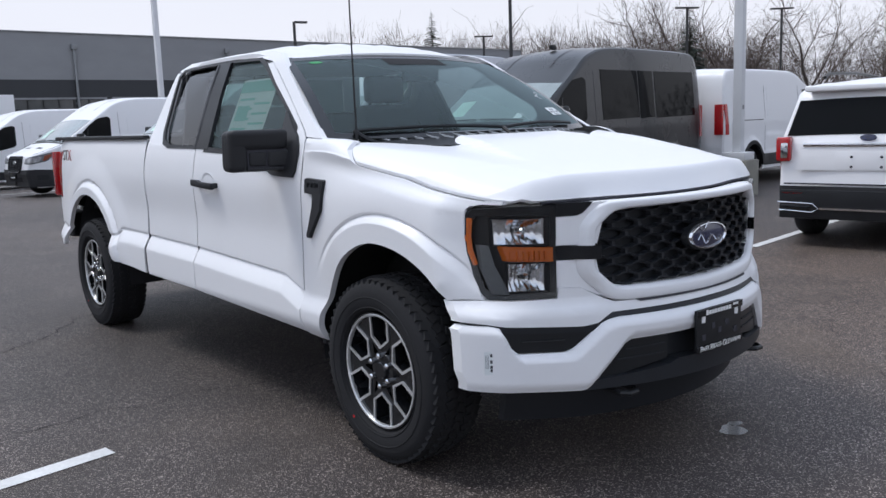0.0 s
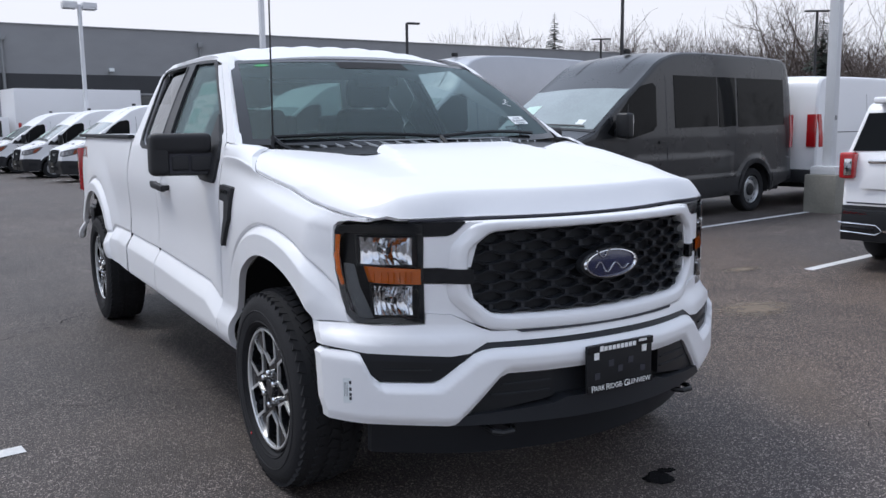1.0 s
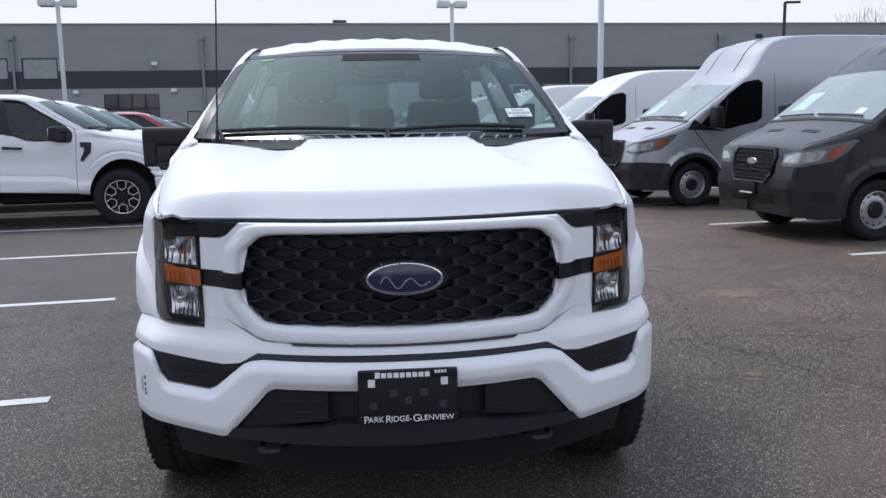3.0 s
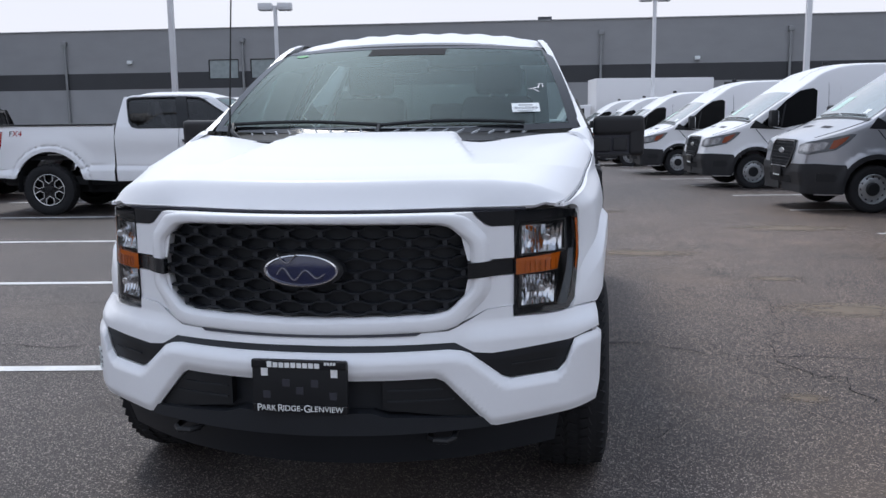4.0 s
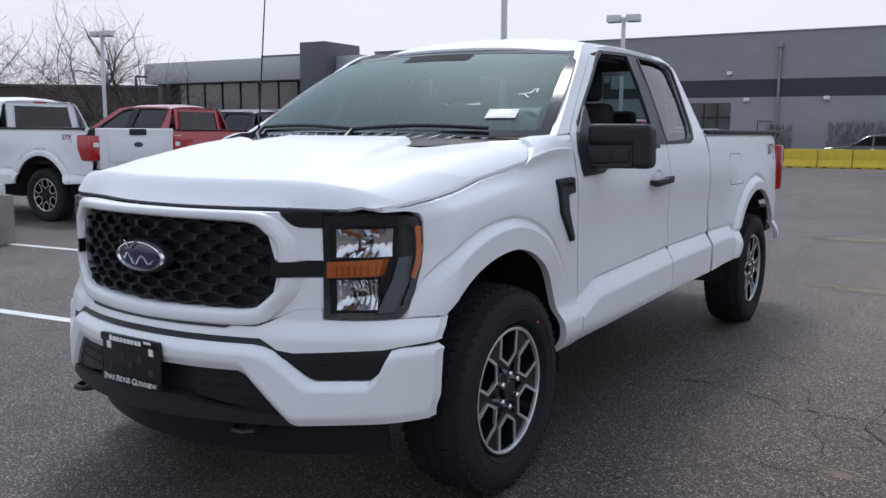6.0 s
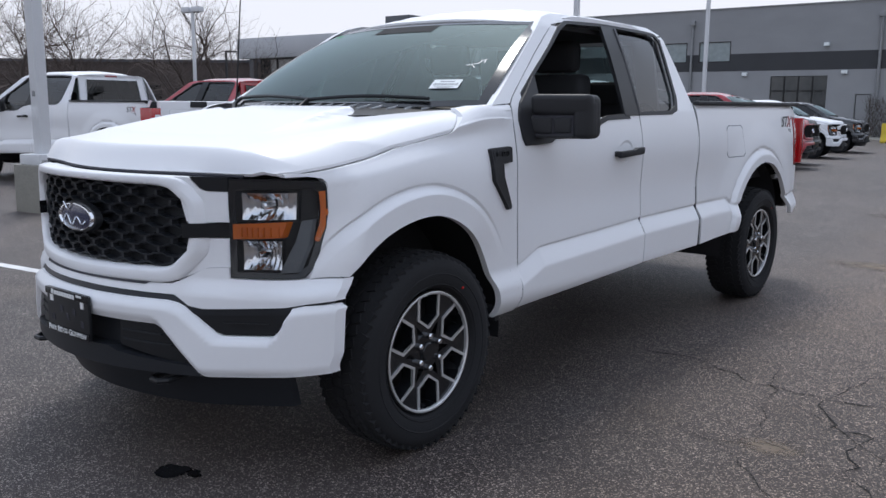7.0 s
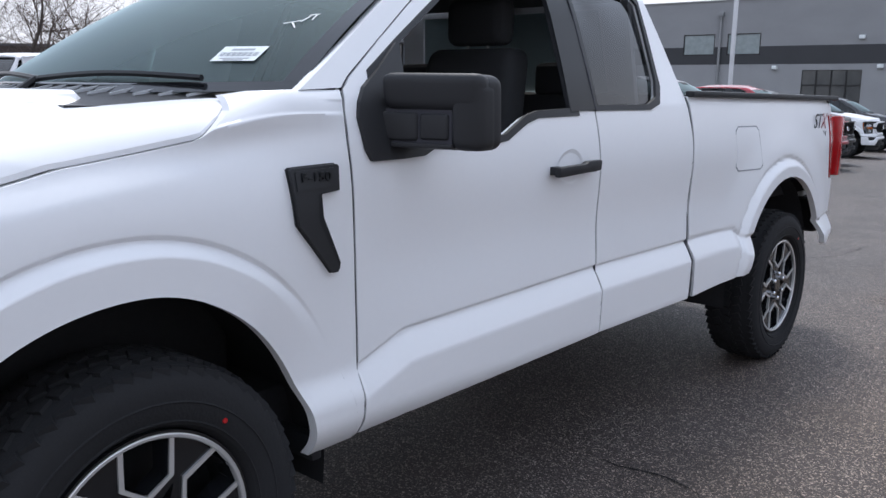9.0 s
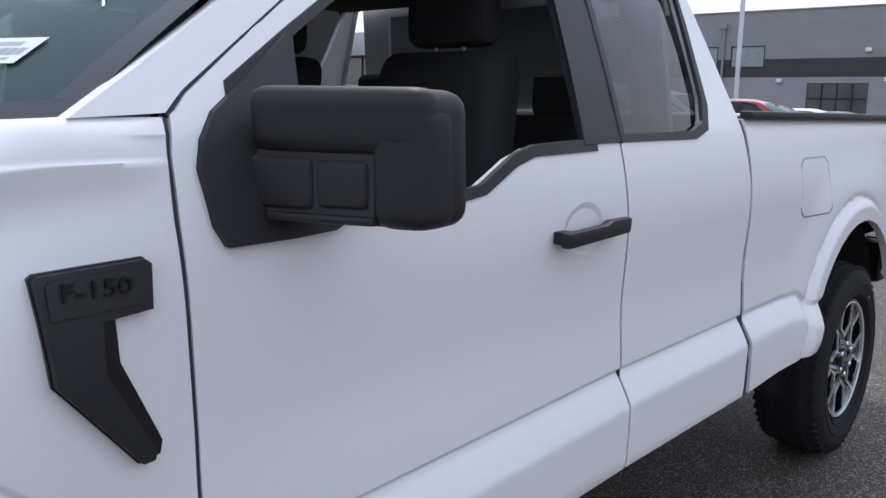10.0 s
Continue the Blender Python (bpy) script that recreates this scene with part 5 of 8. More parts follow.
# fuel door on the driver's side
fd = [(3.02, 1.075), (3.05, 1.055), (3.27, 1.055), (3.30, 1.075), (3.28, 1.235), (3.25, 1.255), (3.04, 1.255), (3.01, 1.235)]
part("fuel_door", sheet(fd, lambda y, z: Vector((side_x(y, z) + 0.002, y, z)), 0.05, (-0.004, 0, 0)), WHITE, hero)
fo_ = [(y + (0.006 if y > 3.15 else -0.006), z + (0.006 if z > 1.15 else -0.006)) for y, z in fd]
part("fuel_door_gap", ring(fo_, fd, lambda y, z: Vector((side_x(y, z) + 0.0012, y, z)), lambda y, z: Vector((side_x(y, z) + 0.0012, y, z))), GREYLENS, hero)
# bumper label
bl = new("bumper_label")
bl.parent = hero
bl["label"] = "small white printed label on bumper"
lab_m = Matrix.Translation((-0.905, bumper_y(0.905) - 0.0215, 0.545)) @ Matrix.Rotation(radians(-40), 4, "Z") @ Matrix.Rotation(radians(90), 4, "X") @ Matrix.Rotation(radians(-90), 4, "Z")
bm = bmesh.new()
bm.faces.new([bm.verts.new(lab_m @ Vector((x, y, 0.0))) for x, y in ((-0.045, -0.02), (0.045, -0.02), (0.045, 0.02), (-0.045, 0.02))])
part("label_paper", bm, PAPER, bl)
for x0 in (-0.036, -0.012, 0.008, 0.022):
    bm = bmesh.new()
    bm.faces.new([bm.verts.new(lab_m @ Vector((x, y, 0.0006))) for x, y in ((x0, 0.002), (x0 + 0.012, 0.002), (x0 + 0.012, 0.015), (x0, 0.015))])
    part("text_bar", bm, INK, bl)
for k in range(3):
    bm = bmesh.new()
    bm.faces.new([bm.verts.new(lab_m @ Vector((x, y, 0.0006))) for x, y in ((-0.03, -0.006 - 0.005 * k), (0.02, -0.006 - 0.005 * k), (0.02, -0.004 - 0.005 * k), (-0.03, -0.004 - 0.005 * k))])
    part("text_bar", bm, GREYLENS, bl)

# ---- vans, cars and a box truck: same origin and heading as the pickups ----


def rounded(pts, times=2):
    for _ in range(times):
        out = [pts[0]]
        for p, q in zip(pts, pts[1:]):
            out += [(p[0] * 0.78 + q[0] * 0.22, p[1] * 0.78 + q[1] * 0.22), (p[0] * 0.22 + q[0] * 0.78, p[1] * 0.22 + q[1] * 0.78)]
        pts = out + [pts[-1]]
    return pts


class Shell:
    """A body closed over a side profile: a crowned strip from nose to tail, and two flanks that meet it at a rounded corner."""

    def __init__(self, profile, half, r=0.10, crown=0.03):
        self.p, self.half, self.r, self.crown = rounded(profile), half, r, crown
        self.n = []
        for i in range(len(self.p)):
            a, b = self.p[max(i - 1, 0)], self.p[min(i + 1, len(self.p) - 1)]
            d = Vector((b[0] - a[0], b[1] - a[1])).normalized()
            self.n.append(Vector((-d.y, d.x)))
        self.edge = [(p[0] - n.x * r, p[1] - n.y * r) for p, n in zip(self.p, self.n)]

    def at(self, k, a, lift=0.0):
        k = max(0.0, min(len(self.p) - 1.001, k))
        i, f = int(k), k - int(k)
        mix = lambda q: (q[i][0] + (q[i + 1][0] - q[i][0]) * f, q[i][1] + (q[i + 1][1] - q[i][1]) * f)
        p, e = mix(self.p), mix(self.edge)
        n = (self.n[i] * (1 - f) + self.n[i + 1] * f).normalized()
        w = self.half(*e)
        x = a * w
        over = max(0.0, abs(x) - (w - self.r))
        inset = self.r - math.sqrt(max(0.0, self.r ** 2 - over ** 2)) + self.crown * a * a * (1 - over / self.r) - lift
        return Vector((x, p[0] - n.x * inset, p[1] - n.y * inset))

    def index(self, y, z=None, top=True):
        best = None
        for i, q in enumerate(self.p):
            if z is not None:
                d = math.hypot(q[0] - y, q[1] - z)
            else:
                d = abs(q[0] - y) + (0 if q[1] > 0.9 else 9)
            if best is None or d < best[0]:
                best = (d, i)
        return best[1]

    def strip(self, k0, k1, a0=-1.0, a1=1.0, na=20, lift=0.0, step=1.0):
        nk = max(1, int((k1 - k0) / step))
        u = [math.sin(math.pi / 2 * (a0 + (a1 - a0) * i / na)) if a0 == -1 and a1 == 1 else a0 + (a1 - a0) * i / na for i in range(na + 1)]
        bm = bmesh.new()
        g = [[bm.verts.new(self.at(k0 + (k1 - k0) * j / nk, a, lift)) for a in u] for j in range(nk + 1)]
        for p, q in zip(g, g[1:]):
            for i in range(na):
                bm.faces.new((p[i], p[i + 1], q[i + 1], q[i]))
        return bm

    def flank(self, s, below, step, lift=0.0):
        out = self.edge[::-1] + below
        return sheet(out, lambda y, z: Vector((s * (self.half(y, z) + lift), y, z)), step, aim=(s, 0, 0))

    def patch(self, s, pts, lift=0.004, step=0.15, back=0.01):
        return sheet(pts, lambda y, z: Vector((s * (self.half(y, z) + lift), y, z)), step, (-s * back, 0, 0), s < 0)


def road_wheel(parent, x, y, s, R=0.35, style="steel"):
    w = new("wheel")
    w.parent = parent
    w.matrix_basis = pose(x, y, R) @ Matrix.Rotation(radians(90 * s), 4, "Y")
    I = Matrix.Identity(4)
    part("tyre", lathe(bmesh.new(), [(R * 0.62, 0.07), (R * 0.68, 0.105), (R * 0.86, 0.115), (R * 0.96, 0.10), (R, 0.075), (R, -0.075), (R * 0.96, -0.10), (R * 0.8, -0.115), (R * 0.62, -0.09)], I, 40), RUBBER, w, "black tyre")
    ri = R * 0.63
    if style == "steel":
        part("rim", lathe(bmesh.new(), [(ri, 0.085), (ri * 0.95, 0.092), (ri * 0.88, 0.07), (ri * 0.84, 0.035), (ri * 0.70, 0.055), (ri * 0.50, 0.062), (ri * 0.40, 0.058)], I, 40), STEEL, w, "silver steel rim")
        part("hub_cap", lathe(bmesh.new(), [(ri * 0.46, 0.055), (ri * 0.44, 0.075), (ri * 0.36, 0.09), (0, 0.094)], I, 24), SATIN, w)
        for i in range(12):
            a = i * math.pi / 6
            part("rim_hole", lathe(bmesh.new(), [(0, 0.051), (0.016, 0.050), (0.017, 0.04)], pose(ri * 0.77 * math.cos(a), ri * 0.77 * math.sin(a), 0.0), 8), INK, w)
    else:
        part("rim_barrel", lathe(bmesh.new(), [(ri, 0.085), (ri * 0.95, 0.092), (ri * 0.9, 0.05), (0, 0.0)], I, 32), SATIN, w)
        for i in range(6):
            sp = prism([(0.03, -0.030), (ri * 0.96, -0.028), (ri * 0.96, 0.028), (0.03, 0.030)], lambda a, b: Vector((a, b, 0.085)), (0, 0, -0.03), 0.006)
            bmesh.ops.transform(sp, verts=sp.verts[:], matrix=Matrix.Rotation(i * math.pi / 3, 4, "Z"))
            part("spoke", sp, MACHINED, w)
        part("rim_lip", lathe(bmesh.new(), [(ri, 0.086), (ri * 0.98, 0.094), (ri * 0.94, 0.090)], I, 32), MACHINED, w)
        part("hub_cap", lathe(bmesh.new(), [(0.05, 0.075), (0.045, 0.094), (0, 0.096)], I, 16), SATIN, w)
    return w


VANLENS = mat("van_lamp_reflector", (0.46, 0.47, 0.49), 0.15, metal=0.5, var=0.45, scale=14, fine=90)


def build_van(name, paint, label, H, glazed=False, group="vans in the row", detail=True):
    T = root(name, label, "van", group)

    def half(y, z):
        x = 1.0 - 0.012 * max(0, (0.65 - z) / 0.3) ** 2
        x -= 0.085 * max(0.0, z - 1.22)
        if z > 1.9:
            x -= 0.05 * ((z - 1.9) / 0.7) ** 2
        if y < -0.1:
            x -= 0.30 * ((-0.1 - y) / 0.9) ** 2
        if y > 4.7:
            x -= 0.05 * ((y - 4.7) / 0.26) ** 2
        for cy in (0.0, 3.75):
            r = math.hypot(y - cy, z - 0.36)
            x += 0.022 * smooth(0.58, 0.49, r)
        x += 0.016 * smooth(1.00, 0.90, z) * smooth(0.60, 0.80, y) * smooth(3.2, 3.0, y) + 0.012 * smooth(0.66, 0.60, z) * smooth(0.55, 0.7, y)
        return x
    if H > 2.3:
        top = [(0.80, 2.02), (0.98, 2.14), (1.30, H - 0.16), (1.75, H - 0.03), (2.4, H), (4.6, H - 0.01)]
    else:
        top = [(0.78, 1.93), (1.0, 2.01), (1.5, H - 0.02), (2.4, H), (4.6, H - 0.01)]
    prof = [(-0.86, 0.28), (-0.98, 0.40), (-1.02, 0.60), (-0.99, 0.80), (-0.93, 1.06), (-0.80, 1.13), (-0.45, 1.25), (-0.20, 1.345), (-0.13, 1.385), (0.30, 1.69), (0.62, 1.90)] + top + [(4.86, H - 0.10), (4.93, H - 0.5), (4.96, 1.3), (4.97, 0.8), (4.97, 0.48)]
    S = Shell(prof, half, 0.10, 0.05)
    K = len(S.p) - 1
    part("body", S.strip(0, K, lift=0.0), paint, T)
    R = 0.35
    below = [(-0.80, 0.26), (-0.50, 0.26)] + arc(0, 0.36, 0.43, 190, -12, 14) + [(0.55, 0.27), (3.2, 0.30)] + arc(3.75, 0.36, 0.43, 190, -10, 14) + [(4.3, 0.36), (4.87, 0.48)]
    for s in (1, -1):
        part("body_side", S.flank(s, below, 0.065), paint, T)
        # windows
        fw = [(0.10, 1.31), (0.20, 1.27), (0.55, 1.22), (1.10, 1.33), (1.18, 1.40), (1.20, 1.95), (1.12, 2.0), (0.86, 1.955), (0.60, 1.78)] if H > 2.3 else [(0.10, 1.31), (0.55, 1.22), (1.10, 1.30), (1.18, 1.38), (1.18, 1.82), (0.80, 1.84), (0.60, 1.73)]
        part("front_window", S.patch(s, fw, 0.005), VANGLASS, T, "dark door window")
        part("window_frame", S.patch(s, [(-0.14, 1.22), (0.55, 1.19), (0.20, 1.27), (0.10, 1.31), (-0.02, 1.38)], 0.006), SATIN, T)
        part("window_post", S.patch(s, [(0.47, 1.24), (0.505, 1.24), (0.585, 1.70), (0.555, 1.70)], 0.009, 0.2, 0.006), SATIN, T)
        part("door_line", S.patch(s, [(-0.02, 1.20), (0.0, 1.20), (0.50, 0.62), (0.49, 0.62)], 0.003, 0.1, 0.004), INK, T)
        if glazed:
            for y0, y1 in ((1.62, 2.70), (2.74, 3.20), (3.26, 4.62)):
                part("side_window", S.patch(s, [(y0, 1.36), (y1, 1.38), (y1, 2.12), (y0, 2.12)], 0.006), VANGLASS, T, "dark privacy glass")
        else:
            part("side_pressing", S.patch(s, [(1.66, 1.36), (3.05, 1.36), (3.10, 1.42), (3.10, 1.98), (3.05, 2.04), (1.66, 2.04)] if H > 2.3 else [(1.66, 1.30), (3.05, 1.30), (3.05, 1.86), (1.66, 1.86)], -0.004 + 0.010, 0.3, 0.006), paint, T)
            part("side_pressing", S.patch(s, [(3.28, 1.36), (4.55, 1.36), (4.6, 1.42), (4.6, 1.98), (4.55, 2.04), (3.28, 2.04)] if H > 2.3 else [(3.28, 1.30), (4.6, 1.30), (4.6, 1.86), (3.28, 1.86)], 0.006, 0.3, 0.006), paint, T)
        for y in (1.42, 3.17):
            part("door_seam", S.patch(s, [(y, 0.50), (y + 0.008, 0.50), (y + 0.008, 2.10 if H > 2.3 else 1.9), (y, 2.10 if H > 2.3 else 1.9)], 0.002, 0.2, 0.004), INK, T)
        part("slide_rail", S.patch(s, [(3.25, 1.235), (4.60, 1.235), (4.60, 1.25), (3.25, 1.25)], 0.004), SATIN, T)
        part("sill_moulding", S.patch(s, [(0.50, 0.33), (3.26, 0.36), (3.24, 0.58), (0.46, 0.58)], 0.012, 0.3, 0.02), PLASTIC, T, "black lower moulding")
        part("sill_moulding", S.patch(s, [(4.28, 0.46), (4.88, 0.50), (4.88, 0.62), (4.24, 0.60)], 0.012, 0.3, 0.02), PLASTIC, T)
        part("door_handle", S.patch(s, [(1.22, 1.14), (1.36, 1.14), (1.36, 1.18), (1.22, 1.18)], 0.025, 0.2, 0.03), SATIN, T)
        part("lamp_rear", S.patch(s, [(4.80, 1.00), (4.885, 1.00), (4.90, 1.55), (4.83, 1.55)], 0.012, 0.2, 0.05), REDLENS, T, "tall red tail lamp")
        X = lambda a, b: (min(s * a, s * b), max(s * a, s * b))
        part("lamp_rear", box(*X(0.80, 0.955), 4.93, 4.985, 1.00, 1.55, 0.012), REDLENS, T, "tall red tail lamp")
        # headlamp wraps the corner
        hl = new("headlamp")
        hl.parent = T
        hl["label"] = "swept-back clear headlamp with amber corner"
        nose = [(0.40, -0.98), (0.60, -1.02), (0.80, -0.99), (1.04, -0.935)]

        def skin(lift):
            """The body's plan curve at a height: along the nose, round the corner, back along the flank."""
            def f(q, z):
                yn, r_ = lerp_pts(nose, z) + 0.035, 0.10
                w_ = half(yn + r_, z)
                if q <= 0:
                    return Vector((s * (w_ - r_ + q), yn - 0.05 * (q * q) - lift, z))
                if q < r_ * math.pi / 2:
                    b = q / r_
                    return Vector((s * (w_ - r_ + (r_ + lift) * math.sin(b)), yn + r_ - (r_ + lift) * math.cos(b), z))
                y_ = yn + r_ + q - r_ * math.pi / 2
                return Vector((s * (half(y_, z) + lift), y_, z))
            return f
        part("lens", sheet([(-0.21, 0.865), (-0.19, 0.985), (0.0, 1.030), (0.20, 1.065), (0.58, 1.150), (0.63, 1.142), (0.50, 1.00), (0.40, 0.915), (0.10, 0.850)], skin(0.010), 0.04, (0, 0.02, 0), aim=(s, -1, 0)), GUIDE, hl)
        part("reflector", sheet([(-0.15, 0.900), (-0.14, 0.965), (0.02, 1.005), (0.22, 1.035), (0.30, 1.030), (0.27, 0.925), (0.10, 0.885)], skin(0.015), 0.03, (0, 0.006, 0), aim=(s, -1, 0)), VANLENS, hl)
        part("amber_corner", sheet([(0.33, 0.935), (0.355, 1.055), (0.55, 1.115), (0.46, 1.000), (0.39, 0.935)], skin(0.016), 0.03, (0, 0.006, 0), aim=(s, -1, 0)), AMBERD, hl)
        seam_b = bmesh.new()
        ka, kb_ = S.index(-0.80, 1.13), S.index(-0.16, 1.37)
        tube(seam_b, [S.at(ka + (kb_ - ka) * q / 10, s * (0.86 + 0.10 * q / 10), 0.001) for q in range(11)], 0.006, 5)
        part("hood_seam", seam_b, INK, T)
        part("bumper_end", sheet([(-0.62, 0.30), (0.0, 0.29), (0.2, 0.28), (0.545, 0.28), (0.555, 0.45), (0.62, 0.60), (0.58, 0.70), (0.2, 0.722), (0.0, 0.715), (-0.62, 0.70)], skin(0.026), 0.05, (0, 0.02, 0), aim=(s, -1, 0)), PLASTIC, T, "black plastic bumper corner")
        part("fog_blank", S.patch(s, [(-0.80, 0.46), (-0.56, 0.46), (-0.53, 0.52), (-0.58, 0.58), (-0.80, 0.58)], 0.030, 0.08, 0.006), SATIN, T)
        # mirror
        mr = new("door_mirror")
        mr.parent = T
        part("mirror_head", box(*X(1.04, 1.26), 0.20, 0.34, 1.25, 1.58, 0.05, segs=3), SATIN, mr)
        part("mirror_arm", box(*X(0.92, 1.08), 0.24, 0.31, 1.27, 1.36, 0.02), SATIN, mr)
        part("mirror_glass", box(*X(1.06, 1.24), 0.338, 0.346, 1.28, 1.55), CHROME, mr)
        for yy in (0.0, 3.75):
            road_wheel(T, s * 0.865, yy, s, R)
            pts = [(yy + 0.44 * math.cos(radians(a)), 0.36 + 0.44 * math.sin(radians(a))) for a in range(-8, 189, 14)]
            n = len(pts) - 1
            ring = [(yy + 0.435 * math.cos(radians(a)), 0.36 + 0.435 * math.sin(radians(a))) for a in range(4, 177, 12)]
            ring += [(yy + 0.50 * math.cos(radians(a)), 0.36 + 0.50 * math.sin(radians(a))) for a in range(172, 3, -12)]
            part("arch_trim", S.patch(s, ring, 0.012, 0.05, 0.02), PLASTIC, T, "black wheel arch trim")
            part("arch_liner", grid_sheet(n, 1, lambda i, j: Vector((s * (0.98 - 0.4 * j), *pts[round(i * n)]))), DARK, T)
    # front
    ki = lambda y, z: S.index(y, z)
    part("front_bumper", S.strip(0, ki(-1.01, 0.70), lift=0.012), PLASTIC, T, "black plastic front bumper")
    part("bumper_opening", S.strip(ki(-0.95, 0.36), ki(-1.01, 0.52), -0.55, 0.55, 10, 0.016), DARK, T)
    for s in (1, -1):
        part("arch_lip", sheet(arc(0, 0.36, 0.50, 178, 0, 12) + arc(0, 0.36, 0.43, 0, 178, 12), lambda y, z: Vector((s * (half(y, z) + 0.014), y, z)), 0.2, (-s * 0.03, 0, 0), s < 0), PLASTIC, T)
        part("arch_lip", sheet(arc(3.75, 0.36, 0.48, 178, 0, 12) + arc(3.75, 0.36, 0.43, 0, 178, 12), lambda y, z: Vector((s * (half(y, z) + 0.012), y, z)), 0.2, (-s * 0.03, 0, 0), s < 0), PLASTIC if detail else paint, T)
    g = new("grille")
    g.parent = T
    g["label"] = "black mesh grille"
    part("grille_back", S.strip(ki(-1.015, 0.66), ki(-0.94, 1.055), -0.50, 0.50, 10, 0.010), RUBBER, g)
    k0, k1 = ki(-1.01, 0.68), ki(-0.94, 1.04)
    mesh_b = bmesh.new()
    for i in range(13):
        a = -0.46 + 0.92 * i / 12
        tube(mesh_b, [S.at(k0 + (k1 - k0) * j / 8, a + (0.012 if j % 2 else -0.012), 0.016) for j in range(9)], 0.006, 4)
    for j in range(7):
        tube(mesh_b, [S.at(k0 + (k1 - k0) * (j + 0.5) / 7, -0.48 + 0.96 * i / 12, 0.015) for i in range(13)], 0.005, 4)
    part("grille_mesh", mesh_b, GRILLEB, g)
    fr = bmesh.new()
    dk = k1 - k0
    loop = [(k0 - 0.4, -0.41), (k0 + 0.3 * dk, -0.515), (k1 - 0.15 * dk, -0.515), (k1 + 0.4, -0.45), (k1 + 0.4, -0.2), (k1 + 0.4, 0.2), (k1 + 0.4, 0.45), (k1 - 0.15 * dk, 0.515), (k0 + 0.3 * dk, 0.515), (k0 - 0.4, 0.41), (k0 - 0.4, 0.0), (k0 - 0.4, -0.41)]
    tube(fr, [S.at(k, a, 0.016) for k, a in loop], 0.020, 6)
    part("grille_frame", fr, GLOSSB, g)
    c = S.at((k0 + k1) / 2 + 1, 0, 0.02)
    part("badge", lathe(bmesh.new(), [(0, 0.012), (0.085, 0.010), (0.10, 0.0)], pose(c.x, c.y, c.z) @ Matrix.Rotation(radians(85), 4, "X") @ Matrix.Diagonal((1, 0.42, 1, 1)), 24), STEEL, g, "oval badge")
    part("plate_bracket", box(-0.16, 0.16, -1.055, -1.03, 0.50, 0.66, 0.006), SATIN, T)
    part("bracket_strip", box(-0.12, 0.12, -1.06, -1.054, 0.512, 0.53), PAPER, T)
    kb, kt = ki(-0.11, 1.40), ki(0.70, 1.955 if H > 2.3 else 1.89)
    part("windscreen", S.strip(kb, kt, -0.93, 0.93, 16, 0.005), GLASS_VAN, T, "windscreen with sky reflection put into its colour")
    part("screen_border", S.strip(kb - 1.5, kb, -0.97, 0.97, 12, 0.006), SATIN, T)
    for a0, a1 in ((-0.5, -0.2), (0.2, 0.5)):
        part("hood_slot", S.strip(ki(-0.50, 1.24), ki(-0.42, 1.265), a0, a1, 4, 0.004), INK, T)
    wv = bmesh.new()
    tube(wv, [S.at(kb + 0.6, 0.75 - 0.11 * i, 0.02) for i in range(8)], 0.010, 5)
    tube(wv, [S.at(kb + 0.6, -0.1 - 0.10 * i, 0.02) for i in range(8)], 0.010, 5)
    part("wiper", wv, SATIN, T)
    part("screen_sheet", S.strip(kb + 2, kb + 5, -0.75, -0.45, 3, 0.0075), PALEGREEN, T, "pale green paper behind the glass")
    part("screen_sticker", S.strip(kb + 1.2, kb + 2.2, 0.55, 0.68, 2, 0.0075), PAPER, T)
    # roof ribs and beacon, rear doors
    kr = ki(1.5, H - 0.08)
    for a in (-0.45, 0.45):
        part("roof_groove", S.strip(ki(1.0, 2.15) if H > 2.3 else ki(1.0, 2.0), kr + 2, a, a + 0.02, 1, 0.004), INK, T)
    part("roof_aerial", box(-0.03, 0.03, 1.66, 1.78, H - 0.035, H + 0.04, 0.015), SATIN, T)
    for a in (-0.95, 0.02):
        part("rear_door", S.strip(ki(4.93, H - 0.4), K - 5, a, a + 0.93, 6, 0.010), paint, T)
    part("rear_bumper", box(-0.93, 0.93, 4.90, 5.06, 0.40, 0.62, 0.03), PLASTIC, T)
    if glazed:
        for a in (-0.80, 0.12):
            part("rear_window", S.strip(ki(4.93, H - 0.55), ki(4.955, 1.45), a, a + 0.68, 4, 0.014), GLOSSB, T)
    part("underbody", box(-0.82, 0.82, -0.7, 4.8, 0.30, 0.55), DARK, T)
    return T


